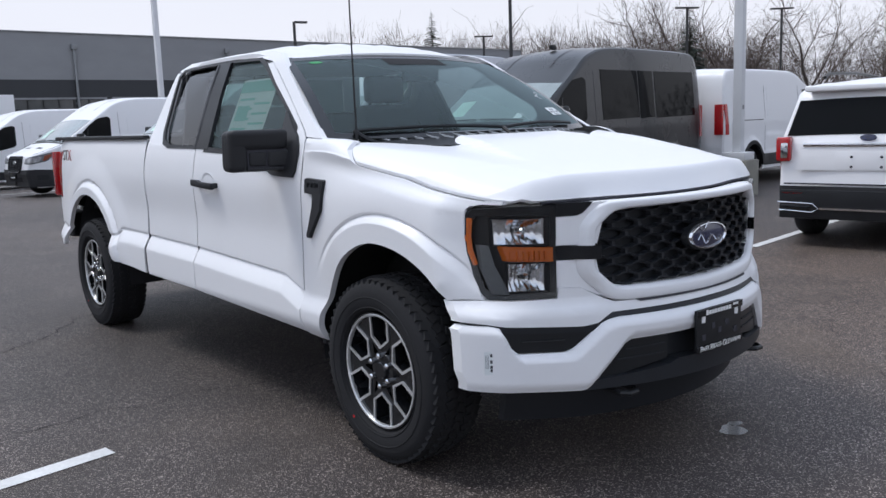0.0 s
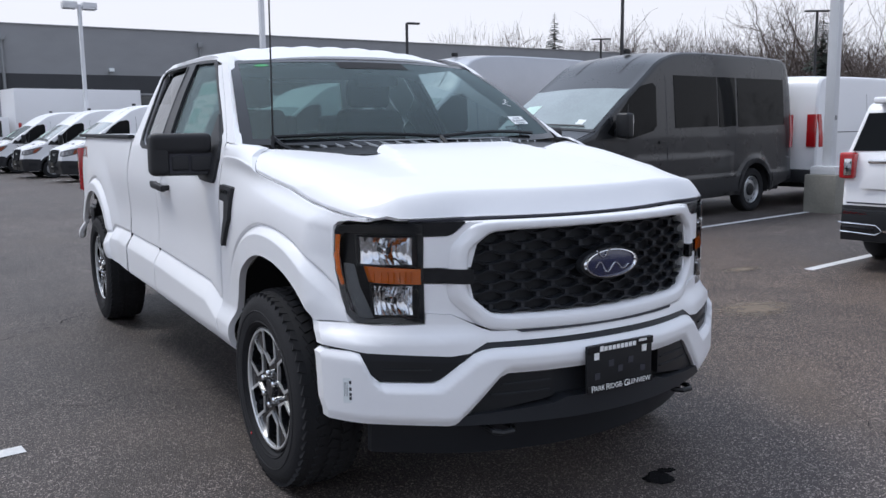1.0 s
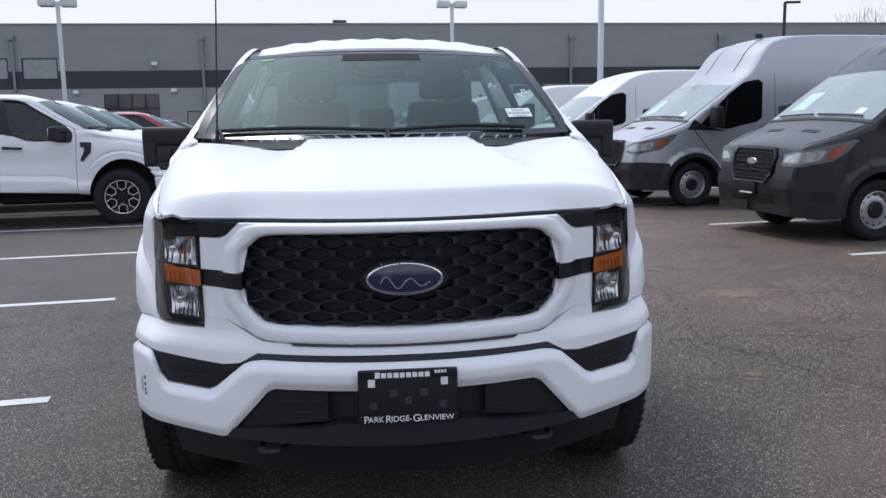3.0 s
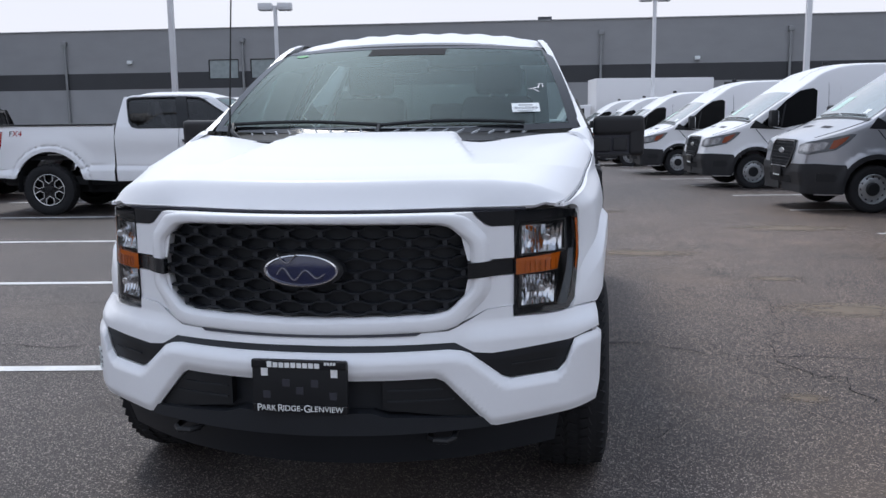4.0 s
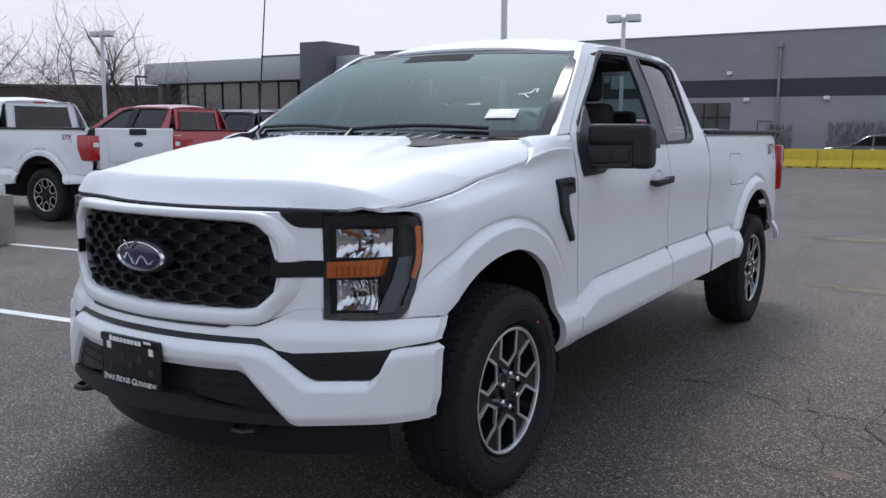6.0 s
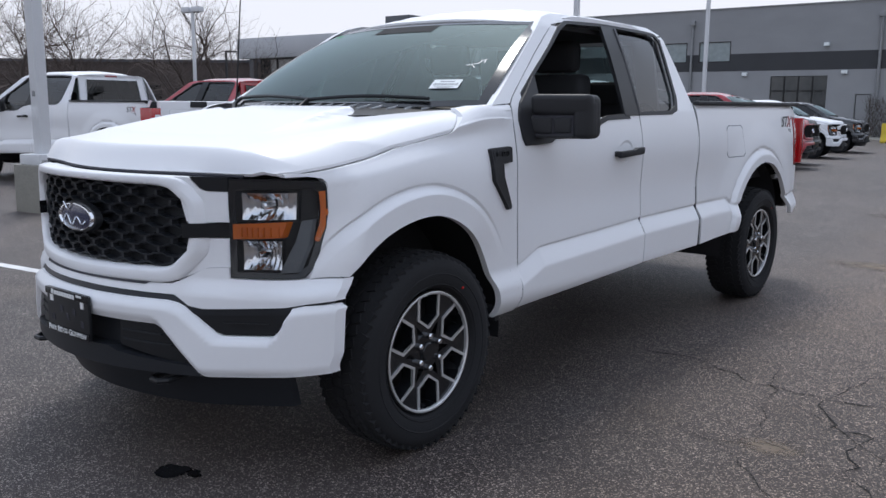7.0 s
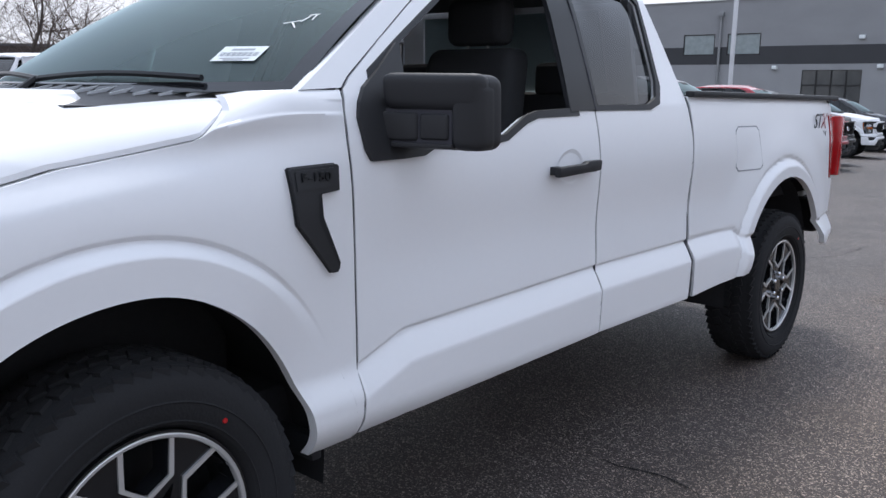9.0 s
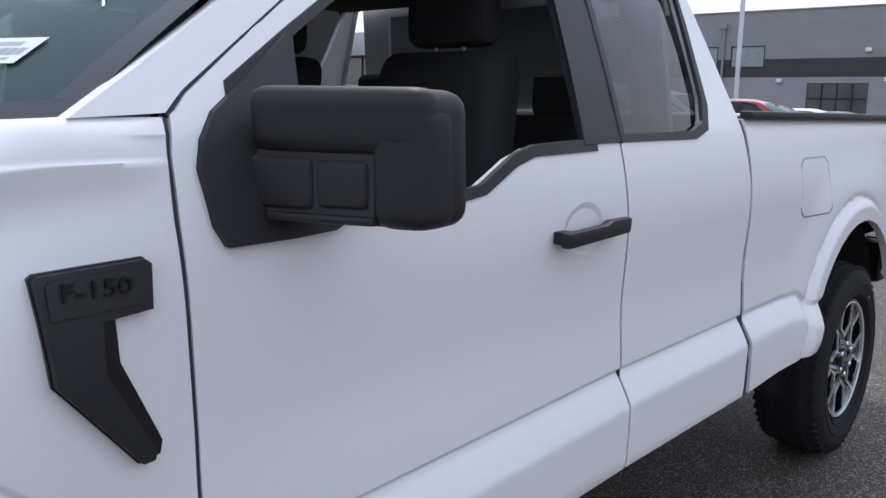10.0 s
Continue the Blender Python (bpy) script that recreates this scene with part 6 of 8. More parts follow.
def build_car(name, paint, label, spec, group="parked cars"):
    """A car from a short list of sizes: wheelbase, length, height, width, ends, cabin points."""
    T = root(name, label, spec["kind"], group)
    wb, fo, ro, H, W = spec["wb"], spec["fo"], spec["ro"], spec["h"], spec["w"] / 2
    belt, R = spec["belt"], spec.get("r", 0.35)

    def half(y, z):
        x = W - 0.03 * max(0, (0.55 - z) / 0.3) ** 2
        if z > belt:
            x -= 0.34 * (z - belt)
        else:
            x -= 0.02 * max(0.0, (z - 0.8) / (belt - 0.8)) ** 2
        x -= 0.20 * smooth(0.25, -fo, y) ** 2 + 0.12 * smooth(wb + 0.25, wb + ro, y) ** 2
        for cy in (0.0, wb):
            x += 0.018 * smooth(0.50, 0.42, math.hypot(y - cy, z - R))
        return x
    S = Shell(spec["profile"], half, 0.09, 0.05)
    K = len(S.p) - 1
    part("body", S.strip(0, K), paint, T)
    below = [(-fo + 0.15, 0.24), (-0.48, 0.24)] + arc(0, R, R + 0.07, 192, -12, 12) + [(0.5, 0.25), (wb - 0.5, 0.27)] + arc(wb, R, R + 0.07, 192, -12, 12) + [(wb + 0.48, 0.3), (wb + ro - 0.12, 0.34)]
    for s in (1, -1):
        part("body_side", S.flank(s, below, 0.12), paint, T)
        for wdw in spec["windows"]:
            part("side_window", S.patch(s, wdw, 0.004), VANGLASS, T, "dark side window")
        part("sill", S.patch(s, [(0.45, 0.27), (wb - 0.45, 0.28), (wb - 0.45, 0.42), (0.45, 0.42)], 0.008), PLASTIC, T)
        X = lambda a, b: (min(s * a, s * b), max(s * a, s * b))
        part("door_mirror", box(*X(W - 0.02, W + 0.16), spec["mir"], spec["mir"] + 0.12, belt + 0.02, belt + 0.17, 0.04, segs=3), paint, T)
        part("door_handle", S.patch(s, [(wb * 0.5, belt - 0.16), (wb * 0.5 + 0.16, belt - 0.155), (wb * 0.5 + 0.16, belt - 0.125), (wb * 0.5, belt - 0.13)], 0.02, 0.1, 0.02), CHROME, T)
        part("headlamp", S.patch(s, [(-fo + 0.12, 0.66), (-0.48, 0.72), (-0.40, 0.80), (-fo + 0.18, 0.78)], 0.006, 0.1), REFLECT, T)
        tl = part("tail_lamp", S.patch(s, [(wb + ro - 0.42, belt - 0.14), (wb + ro - 0.10, belt - 0.30), (wb + ro - 0.06, belt - 0.02), (wb + ro - 0.30, belt - 0.02)], 0.006, 0.1, 0.03), REDLENS, T)
        for yy in (0.0, wb):
            road_wheel(T, s * (W - 0.12), yy, s, R, "alloy")
            pts = [(yy + (R + 0.08) * math.cos(radians(a)), R + (R + 0.08) * math.sin(radians(a))) for a in range(-8, 189, 14)]
            n = len(pts) - 1
            ring = [(yy + 0.435 * math.cos(radians(a)), 0.36 + 0.435 * math.sin(radians(a))) for a in range(4, 177, 12)]
            ring += [(yy + 0.50 * math.cos(radians(a)), 0.36 + 0.50 * math.sin(radians(a))) for a in range(172, 3, -12)]
            part("arch_trim", S.patch(s, ring, 0.012, 0.05, 0.02), PLASTIC, T, "black wheel arch trim")
            part("arch_liner", grid_sheet(n, 1, lambda i, j: Vector((s * (W - 0.04 - 0.35 * j), *pts[round(i * n)]))), DARK, T)
    a, b = spec["screen"]
    part("windscreen", S.strip(S.index(*a), S.index(*b), -0.92, 0.92, 12, 0.005), GLASS_VAN, T)
    a, b = spec["back"]
    part("rear_window", S.strip(S.index(*a), S.index(*b), -0.93, 0.93, 12, 0.005), VANGLASS, T, "dark rear window")
    part("front_grille", S.strip(S.index(-fo, 0.42), S.index(-fo, 0.72), -0.6, 0.6, 8, 0.006), GLOSSB, T)
    part("front_bumper", S.strip(0, S.index(-fo, 0.40), lift=0.008), PLASTIC, T)
    part("rear_bumper", S.strip(S.index(wb + ro - 0.02, 0.64), K, lift=0.010), PLASTIC, T)
    part("underbody", box(-W + 0.15, W - 0.15, -fo + 0.3, wb + ro - 0.3, 0.26, 0.5), DARK, T)
    return T


AMBERD = mat("dark_amber_lens", (0.26, 0.055, 0.02), 0.15, var=0.2, coat=1.0)
# the pale, uneven base colour stands in for part of the reflected sky
GLASS_VAN = mat("sky_toned_windscreen", (0.20, 0.245, 0.24), 0.08, var=0.35, scale=1.2, coat=1.0)

SUV = dict(kind="car", wb=3.02, fo=0.92, ro=1.06, h=1.76, w=1.98, belt=1.10, r=0.38, mir=0.62,
           profile=[(-0.80, 0.26), (-0.90, 0.40), (-0.93, 0.70), (-0.86, 0.95), (-0.6, 1.03), (0.30, 1.13), (0.55, 1.16), (1.30, 1.64), (1.55, 1.71), (2.2, 1.76), (3.2, 1.74), (3.75, 1.66), (3.88, 1.60), (4.02, 1.16), (4.06, 1.06), (4.08, 0.70), (4.10, 0.52), (4.06, 0.32)],
           windows=[[(0.72, 1.13), (1.55, 1.13), (1.58, 1.60), (1.32, 1.56)], [(1.65, 1.13), (2.55, 1.14), (2.60, 1.62), (1.68, 1.61)], [(2.65, 1.14), (3.45, 1.20), (3.60, 1.56), (2.70, 1.61)]],
           screen=((0.58, 1.18), (1.28, 1.62)), back=((3.90, 1.56), (4.01, 1.18)))
SEDAN = dict(kind="car", wb=2.75, fo=0.88, ro=1.05, h=1.45, w=1.84, belt=0.98, r=0.33, mir=0.55,
             profile=[(-0.78, 0.22), (-0.86, 0.36), (-0.88, 0.55), (-0.80, 0.72), (-0.5, 0.80), (0.25, 0.93), (0.50, 0.97), (1.20, 1.36), (1.5, 1.43), (2.0, 1.45), (2.5, 1.40), (3.20, 1.12), (3.35, 1.08), (3.70, 1.05), (3.78, 0.95), (3.80, 0.60), (3.78, 0.30)],
             windows=[[(0.66, 1.0), (1.50, 1.0), (1.52, 1.34), (1.20, 1.29)], [(1.58, 1.0), (2.70, 1.02), (2.45, 1.31), (1.60, 1.345)]],
             screen=((0.52, 0.99), (1.18, 1.34)), back=((2.6, 1.37), (3.18, 1.13)))
GLASSW = mat("dark_shop_glass", (0.034, 0.040, 0.043), 0.06, var=0.2, coat=1.0)
# same glass, with the reflected sky put into a paler base colour
GLASSW2 = mat("painted_reflection_glass", (0.17, 0.22, 0.235), 0.06, var=0.2, coat=1.0)

# ---- the lot: u runs along the stalls, v along the rows ----
LOT = 8.0
CL, SL = math.cos(radians(LOT)), math.sin(radians(LOT))


def fall(v):
    return -0.34 * smooth(8.0, 34.0, v)


def lot(u, v, z=0.0):
    return Vector((u * CL - v * SL, u * SL + v * CL, z + fall(v)))


def parked(u, v, heading):
    """Pose of a vehicle whose front axle stands at (u, v); heading in degrees from +u."""
    p = lot(u, v)
    return pose(p.x, p.y, p.z, 0, 0, heading + LOT + 90)




def asphalt():
    """Worn asphalt: pale chips in dark binder, broad darker and lighter patches, tan stains."""
    m = mat("asphalt", (0.0295, 0.0212, 0.0183), 0.60, scale=0.30, fine=120, bump=1.0, col2=(0.067, 0.0515, 0.0445))
    n, l = m.node_tree.nodes, m.node_tree.links
    b = n["Principled BSDF"]
    base = b.inputs["Base Color"].links[0].from_socket
    tc = n.new("ShaderNodeTexCoord")
    chip = n.new("ShaderNodeTexVoronoi")
    chip.inputs["Scale"].default_value = 185
    l.new(tc.outputs["Object"], chip.inputs["Vector"])
    grain = n.new("ShaderNodeTexNoise")
    grain.inputs["Scale"].default_value, grain.inputs["Detail"].default_value = 38, 4
    l.new(tc.outputs["Object"], grain.inputs["Vector"])
    sep = n.new("ShaderNodeSeparateColor")
    l.new(chip.outputs["Color"], sep.inputs["Color"])
    r1 = n.new("ShaderNodeMapRange")
    r1.inputs["From Min"].default_value, r1.inputs["From Max"].default_value = 0.76, 0.96
    l.new(sep.outputs["Red"], r1.inputs["Value"])
    mul = n.new("ShaderNodeMath")
    mul.operation = "MULTIPLY"
    l.new(r1.outputs["Result"], mul.inputs[0])
    l.new(grain.outputs["Fac"], mul.inputs[1])
    mx = n.new("ShaderNodeMix")
    mx.data_type = "RGBA"
    l.new(mul.outputs[0], mx.inputs["Factor"])
    l.new(base, mx.inputs["A"])
    mx.inputs["B"].default_value = (0.95, 0.82, 0.72, 1)
    stain = n.new("ShaderNodeTexNoise")
    stain.inputs["Scale"].default_value, stain.inputs["Detail"].default_value = 0.75, 6
    l.new(tc.outputs["Object"], stain.inputs["Vector"])
    sr = n.new("ShaderNodeMapRange")
    sr.inputs["From Min"].default_value, sr.inputs["From Max"].default_value, sr.inputs["To Max"].default_value = 0.54, 0.76, 0.6
    l.new(stain.outputs["Fac"], sr.inputs["Value"])
    m2 = n.new("ShaderNodeMix")
    m2.data_type = "RGBA"
    l.new(sr.outputs["Result"], m2.inputs["Factor"])
    l.new(mx.outputs["Result"], m2.inputs["A"])
    m2.inputs["B"].default_value = (0.135, 0.105, 0.080, 1)
    # broad worn and sealed areas, metres across
    broad = n.new("ShaderNodeTexNoise")
    broad.inputs["Scale"].default_value, broad.inputs["Detail"].default_value = 0.16, 4
    l.new(tc.outputs["Object"], broad.inputs["Vector"])
    br = n.new("ShaderNodeMapRange")
    br.inputs["From Min"].default_value, br.inputs["From Max"].default_value = 0.36, 0.66
    br.inputs["To Min"].default_value, br.inputs["To Max"].default_value = 0.64, 1.12
    l.new(broad.outputs["Fac"], br.inputs["Value"])
    streak = n.new("ShaderNodeTexNoise")
    streak.inputs["Scale"].default_value, streak.inputs["Detail"].default_value = 1.9, 7
    l.new(tc.outputs["Object"], streak.inputs["Vector"])
    s2 = n.new("ShaderNodeMapRange")
    s2.inputs["From Min"].default_value, s2.inputs["From Max"].default_value = 0.30, 0.72
    s2.inputs["To Min"].default_value, s2.inputs["To Max"].default_value = 0.78, 1.24
    l.new(streak.outputs["Fac"], s2.inputs["Value"])
    both = n.new("ShaderNodeMath")
    both.operation = "MULTIPLY"
    l.new(br.outputs["Result"], both.inputs[0])
    l.new(s2.outputs["Result"], both.inputs[1])
    worn = n.new("ShaderNodeVectorMath")
    worn.operation = "SCALE"
    l.new(m2.outputs["Result"], worn.inputs[0])
    l.new(both.outputs[0], worn.inputs["Scale"])
    # paler and warmer in a ragged oval beside the truck, darker outside it
    lane = n.new("ShaderNodeMapping")
    lane.vector_type = "TEXTURE"
    lane.inputs["Location"].default_value, lane.inputs["Scale"].default_value = (3.6, 5.0, 0.0), (2.9, 9.0, 1.0)
    l.new(tc.outputs["Object"], lane.inputs["Vector"])
    far = n.new("ShaderNodeVectorMath")
    far.operation = "LENGTH"
    l.new(lane.outputs["Vector"], far.inputs[0])
    rag = n.new("ShaderNodeMath")
    rag.operation = "MULTIPLY_ADD"
    rag.inputs[1].default_value = 0.7
    l.new(streak.outputs["Fac"], rag.inputs[0])
    l.new(far.outputs["Value"], rag.inputs[2])
    oval_mask = n.new("ShaderNodeMapRange")
    oval_mask.interpolation_type = "SMOOTHSTEP"
    oval_mask.inputs["From Min"].default_value, oval_mask.inputs["From Max"].default_value = 0.85, 1.55
    oval_mask.inputs["To Min"].default_value, oval_mask.inputs["To Max"].default_value = 1.0, 0.0
    l.new(rag.outputs[0], oval_mask.inputs["Value"])
    area_tone = n.new("ShaderNodeMix")
    area_tone.data_type = "RGBA"
    area_tone.inputs["A"].default_value, area_tone.inputs["B"].default_value = (0.70, 0.69, 0.715, 1), (1.24, 1.10, 0.985, 1)
    l.new(oval_mask.outputs["Result"], area_tone.inputs["Factor"])
    lay = n.new("ShaderNodeVectorMath")
    lay.operation = "MULTIPLY"
    l.new(worn.outputs["Vector"], lay.inputs[0])
    l.new(area_tone.outputs["Result"], lay.inputs[1])
    l.new(lay.outputs["Vector"], b.inputs["Base Color"])
    bump = [q for q in n if q.bl_idname == "ShaderNodeBump"][0]
    l.new(chip.outputs["Distance"], bump.inputs["Height"])
    return m


ASPHALT = asphalt()
LINE = mat("worn_line_paint", (0.50, 0.50, 0.50), 0.7, scale=4, fine=50, col2=(0.75, 0.75, 0.74), bump=0.5)


def ground_sheet():
    us = [-600, -250, -120, -70] + list(range(-50, 61, 5)) + [75, 130, 260, 600]
    vs = [-400, -150, -60, -30] + list(range(-15, 61, 3)) + [75, 120, 260, 600]
    bm = bmesh.new()
    g = [[bm.verts.new(lot(u, v)) for u in us] for v in vs]
    for a, b in zip(g, g[1:]):
        for i in range(len(us) - 1):
            bm.faces.new((a[i], a[i + 1], b[i + 1], b[i]))
    return tagged(link("ground", bm, ASPHALT), "dark worn asphalt of the parking lot", "asphalt", kind="structure")


ground_sheet()
for i in range(-2, 12):
    v = 1.22 + 2.7 * i
    for u0, u1 in ((-7.8, -1.66), (5.47, 10.75)):
        bm = bmesh.new()
        n = 6
        a = [bm.verts.new(lot(u0 + (u1 - u0) * k / n, v - 0.05, 0.004)) for k in range(n + 1)]
        b = [bm.verts.new(lot(u0 + (u1 - u0) * k / n, v + 0.05, 0.004)) for k in range(n + 1)]
        for k in range(n):
            bm.faces.new((a[k], a[k + 1], b[k + 1], b[k]))
        tagged(link("stall_line", bm, LINE), "worn white painted stall line on asphalt", "parking line", "stall lines", kind="structure")

# ---- cracks, patches and stains in the asphalt ----
CRACK = mat("crack", (0.006, 0.0055, 0.0055), 0.95, var=0.3)
PATCH = mat("tan_stain", (0.21, 0.165, 0.125), 0.85, scale=3, fine=60, var=0.25, bump=0.7)
OIL = mat("wet_spot", (0.015, 0.015, 0.016), 0.06, var=0.3, scale=6)
SALT = mat("white_spill", (0.42, 0.42, 0.43), 0.7, scale=8, fine=60, var=0.3, bump=0.4)
rc = random.Random(4)


def soft_edge(m):
    """Lets a stain thin out raggedly towards its rim."""
    n, l = m.node_tree.nodes, m.node_tree.links
    tc = n.new("ShaderNodeTexCoord")
    ln = n.new("ShaderNodeVectorMath")
    ln.operation = "LENGTH"
    l.new(tc.outputs["Object"], ln.inputs[0])
    nz = n.new("ShaderNodeTexNoise")
    nz.inputs["Scale"].default_value, nz.inputs["Detail"].default_value = 5.0, 8
    l.new(tc.outputs["Object"], nz.inputs["Vector"])
    ad = n.new("ShaderNodeMath")
    ad.operation = "MULTIPLY_ADD"
    ad.inputs[1].default_value = 1.3
    l.new(nz.outputs["Fac"], ad.inputs[0])
    l.new(ln.outputs["Value"], ad.inputs[2])
    mr = n.new("ShaderNodeMapRange")
    mr.interpolation_type = "SMOOTHSTEP"
    mr.inputs["From Min"].default_value, mr.inputs["From Max"].default_value = 0.75, 1.45
    mr.inputs["To Min"].default_value, mr.inputs["To Max"].default_value = 0.75, 0.0
    l.new(ad.outputs[0], mr.inputs["Value"])
    l.new(mr.outputs["Result"], n["Principled BSDF"].inputs["Alpha"])


soft_edge(PATCH)
soft_edge(SALT)


def crack(points, width=0.014, branches=0.0, name="crack"):
    """A ragged split that wanders between the given places."""
    bm = bmesh.new()

    def ribbon(pts, w):
        n = len(pts)
        a, b = [], []
        for i, p in enumerate(pts):
            d = pts[min(i + 1, n - 1)] - pts[max(i - 1, 0)]
            nn = Vector((-d.y, d.x)).normalized() * w * rc.uniform(0.25, 1.2) * (1 if 0 < i < n - 1 else 0.3)
            a.append(bm.verts.new((p.x + nn.x, p.y + nn.y, 0.003)))
            b.append(bm.verts.new((p.x - nn.x, p.y - nn.y, 0.003)))
        for i in range(n - 1):
            bm.faces.new((a[i], a[i + 1], b[i + 1], b[i]))

    def wander(p, q, depth):
        L = (q - p).length
        n = max(3, int(L / 0.07))
        side = Vector((-(q - p).y, (q - p).x)).normalized()
        off, pts = 0.0, []
        for i in range(n + 1):
            f = i / n
            off += rc.gauss(0, 0.022)
            pts.append(p.lerp(q, f) + side * off * min(1, 4 * f * (1 - f) * 2) + side * rc.gauss(0, 0.008))
        ribbon(pts, width * 0.66 * (0.6 ** depth) / 2)
        if branches and depth < 2:
            for k in range(int(L * branches)):
                s0 = rc.choice(pts)
                d = Vector((rc.gauss(0, 1), rc.gauss(0, 1))).normalized() * rc.uniform(0.25, 0.8)
                wander(s0, s0 + d, depth + 1)
    for p, q in zip(points, points[1:]):
        wander(Vector(p), Vector(q), 0)
    return tagged(link(name, bm, CRACK), "dark ragged crack in the asphalt", "crack", "asphalt cracks", kind="structure")


def blotch(x, y, rx, ry, material, label, name="stain", z=0.0025, seed=1):
    r_ = random.Random(seed)
    bm = bmesh.new()
    n = 40
    ph = [r_.uniform(0, 6.28) for _ in range(5)]
    vs = []
    for i in range(n):
        a = 2 * math.pi * i / n
        k = 1 + sum(0.16 / (j + 1) * math.sin((j + 2) * a + ph[j]) for j in range(5)) + r_.uniform(-0.06, 0.06)
        vs.append(bm.verts.new((k * math.cos(a), k * math.sin(a), 0)))
    bm.faces.new(vs)
    ob = link(name, bm, material)
    ob.location, ob.scale = (x, y, z), (rx * 1.25, ry * 1.25, 1)
    return tagged(ob, label, "stain", "asphalt stains", kind="structure")


crack([(1.0, 1.86), (1.42, 1.83), (1.70, 1.64), (2.06, 1.63), (2.28, 1.70), (2.9, 1.45), (3.9, 1.75)], 0.016, 0.9)
crack([(2.06, 1.62), (2.18, 1.23), (2.32, 1.12), (2.35, 0.82), (2.50, 0.62), (2.75, 0.1)], 0.014, 0.8)
crack([(2.06, 1.63), (2.27, 2.30), (2.33, 3.43), (2.11, 5.6), (1.9, 7.25)], 0.008, 0.6)
crack([(0.05, 6.9), (0.25, 7.3), (0.30, 8.2), (0.52, 9.2), (0.60, 10.3), (1.6, 11.6)], 0.016, 0.5)
crack([(0.26, 7.0), (1.21, 7.02), (2.0, 7.3), (2.63, 8.2), (4.2, 8.5)], 0.010, 0.6)
crack([(-3.8, 2.35), (-2.45, 2.88), (-1.93, 3.18), (-1.37, 3.62), (-0.98, 4.05), (-0.4, 4.2)], 0.016, 0.3)
crack([(-4.2, 1.75), (-2.1, 1.56), (-1.70, 1.58), (-1.22, 1.58), (-0.72, 1.47), (0.3, 1.6)], 0.012, 0.25)
crack([(2.4, 1.99), (3.3, 2.2), (4.3, 1.7)], 0.009, 0.8)
crack([(2.7, 1.24), (3.2, 0.6), (3.0, -0.4), (3.9, -0.9)], 0.010, 0.8)
crack([(-1.2, 13.0), (0.5, 13.6), (2.2, 13.2), (4.0, 13.9)], 0.014, 0.4)
crack([(-1.0, 19.0), (1.5, 19.3), (3.2, 18.9)], 0.016, 0.3)
STAINL = "tan grit stain on the asphalt"
blotch(2.05, 0.88, 0.17, 0.11, PATCH, STAINL, seed=2)
blotch(4.77, 2.36, 0.36, 0.14, PATCH, STAINL, seed=3)
blotch(2.65, 4.22, 0.32, 0.15, PATCH, STAINL, seed=4)
blotch(3.98, 5.42, 0.16, 0.12, PATCH, STAINL, seed=5)
blotch(0.385, -0.84, 0.060, 0.042, OIL, "small wet puddle on the asphalt", name="puddle", seed=6)
blotch(0.47, -0.80, 0.030, 0.022, OIL, "small wet puddle on the asphalt", name="puddle", seed=9)
# a web of finer cracks over the worn strip beside the truck
for i in range(16):
    x0, y0 = rc.uniform(1.7, 4.6), rc.uniform(-0.6, 4.2)
    a = rc.uniform(0, 6.28)
    pts = [(x0, y0)]
    for k in range(rc.randint(2, 4)):
        a += rc.uniform(-0.9, 0.9)
        L = rc.uniform(0.25, 0.7)
        pts.append((pts[-1][0] + L * math.cos(a), pts[-1][1] + L * math.sin(a)))
    crack(pts, rc.uniform(0.004, 0.008), 1.2)
for i in range(12):
    x0, y0 = rc.uniform(-0.5, 6.0), rc.uniform(6.0, 22.0)
    a = rc.uniform(-0.5, 0.5)
    crack([(x0, y0), (x0 + 1.2 * math.cos(a), y0 + 1.2 * math.sin(a)), (x0 + 2.6 * math.cos(a), y0 + 2.4 * math.sin(a * 1.6))], 0.014, 0.5)
for i, (x, y, rx, ry) in enumerate(((3.4, 1.1, 0.5, 0.3), (2.9, 3.0, 0.7, 0.35), (1.6, 5.6, 0.8, 0.3), (3.6, 7.8, 1.0, 0.4), (1.0, 9.6, 0.9, 0.35), (-2.6, -1.2, 0.5, 0.3))):
    blotch(x, y, rx, ry, PATCH, STAINL, seed=20 + i)

# ---- who stands where ----
WEST, EAST = 180.0, 0.0
van_mid = build_van("van", WHITE, "white mid-roof cargo van with black bumper", 2.52)
van_mid.matrix_world = parked(6.45, 14.7, WEST)
for v in (20.5, 26.8, 31.6, 36.8):
    copy_thing(van_mid, parked(6.45, v, WEST))
van_grey = build_van("van", GREY, "dark grey mid-roof crew van with black side windows", 2.52, glazed=True)
van_grey.matrix_world = parked(6.40, 5.62, WEST)
van_high = build_van("van", SILVER, "silver high-roof cargo van with black bumper", 2.76)
van_high.matrix_world = parked(6.45, 9.75, WEST)
van_low = build_van("van", WHITE, "white low-roof cargo van seen from its rear doors", 2.24, group="far vans")
van_low.matrix_world = parked(16.5, 5.3, EAST)

crew = build_truck("pickup_truck", WHITE, "white crew-cab pickup with an off-road decal", "parked pickups", crew=True, detail=False, decal="FX4")
crew.matrix_world = parked(-2.25, 10.7, EAST)


for v in (13.4, 16.1):
    copy_thing(crew, parked(-2.2, v, EAST))["label"] = "white crew-cab pickup in a row of pickups"


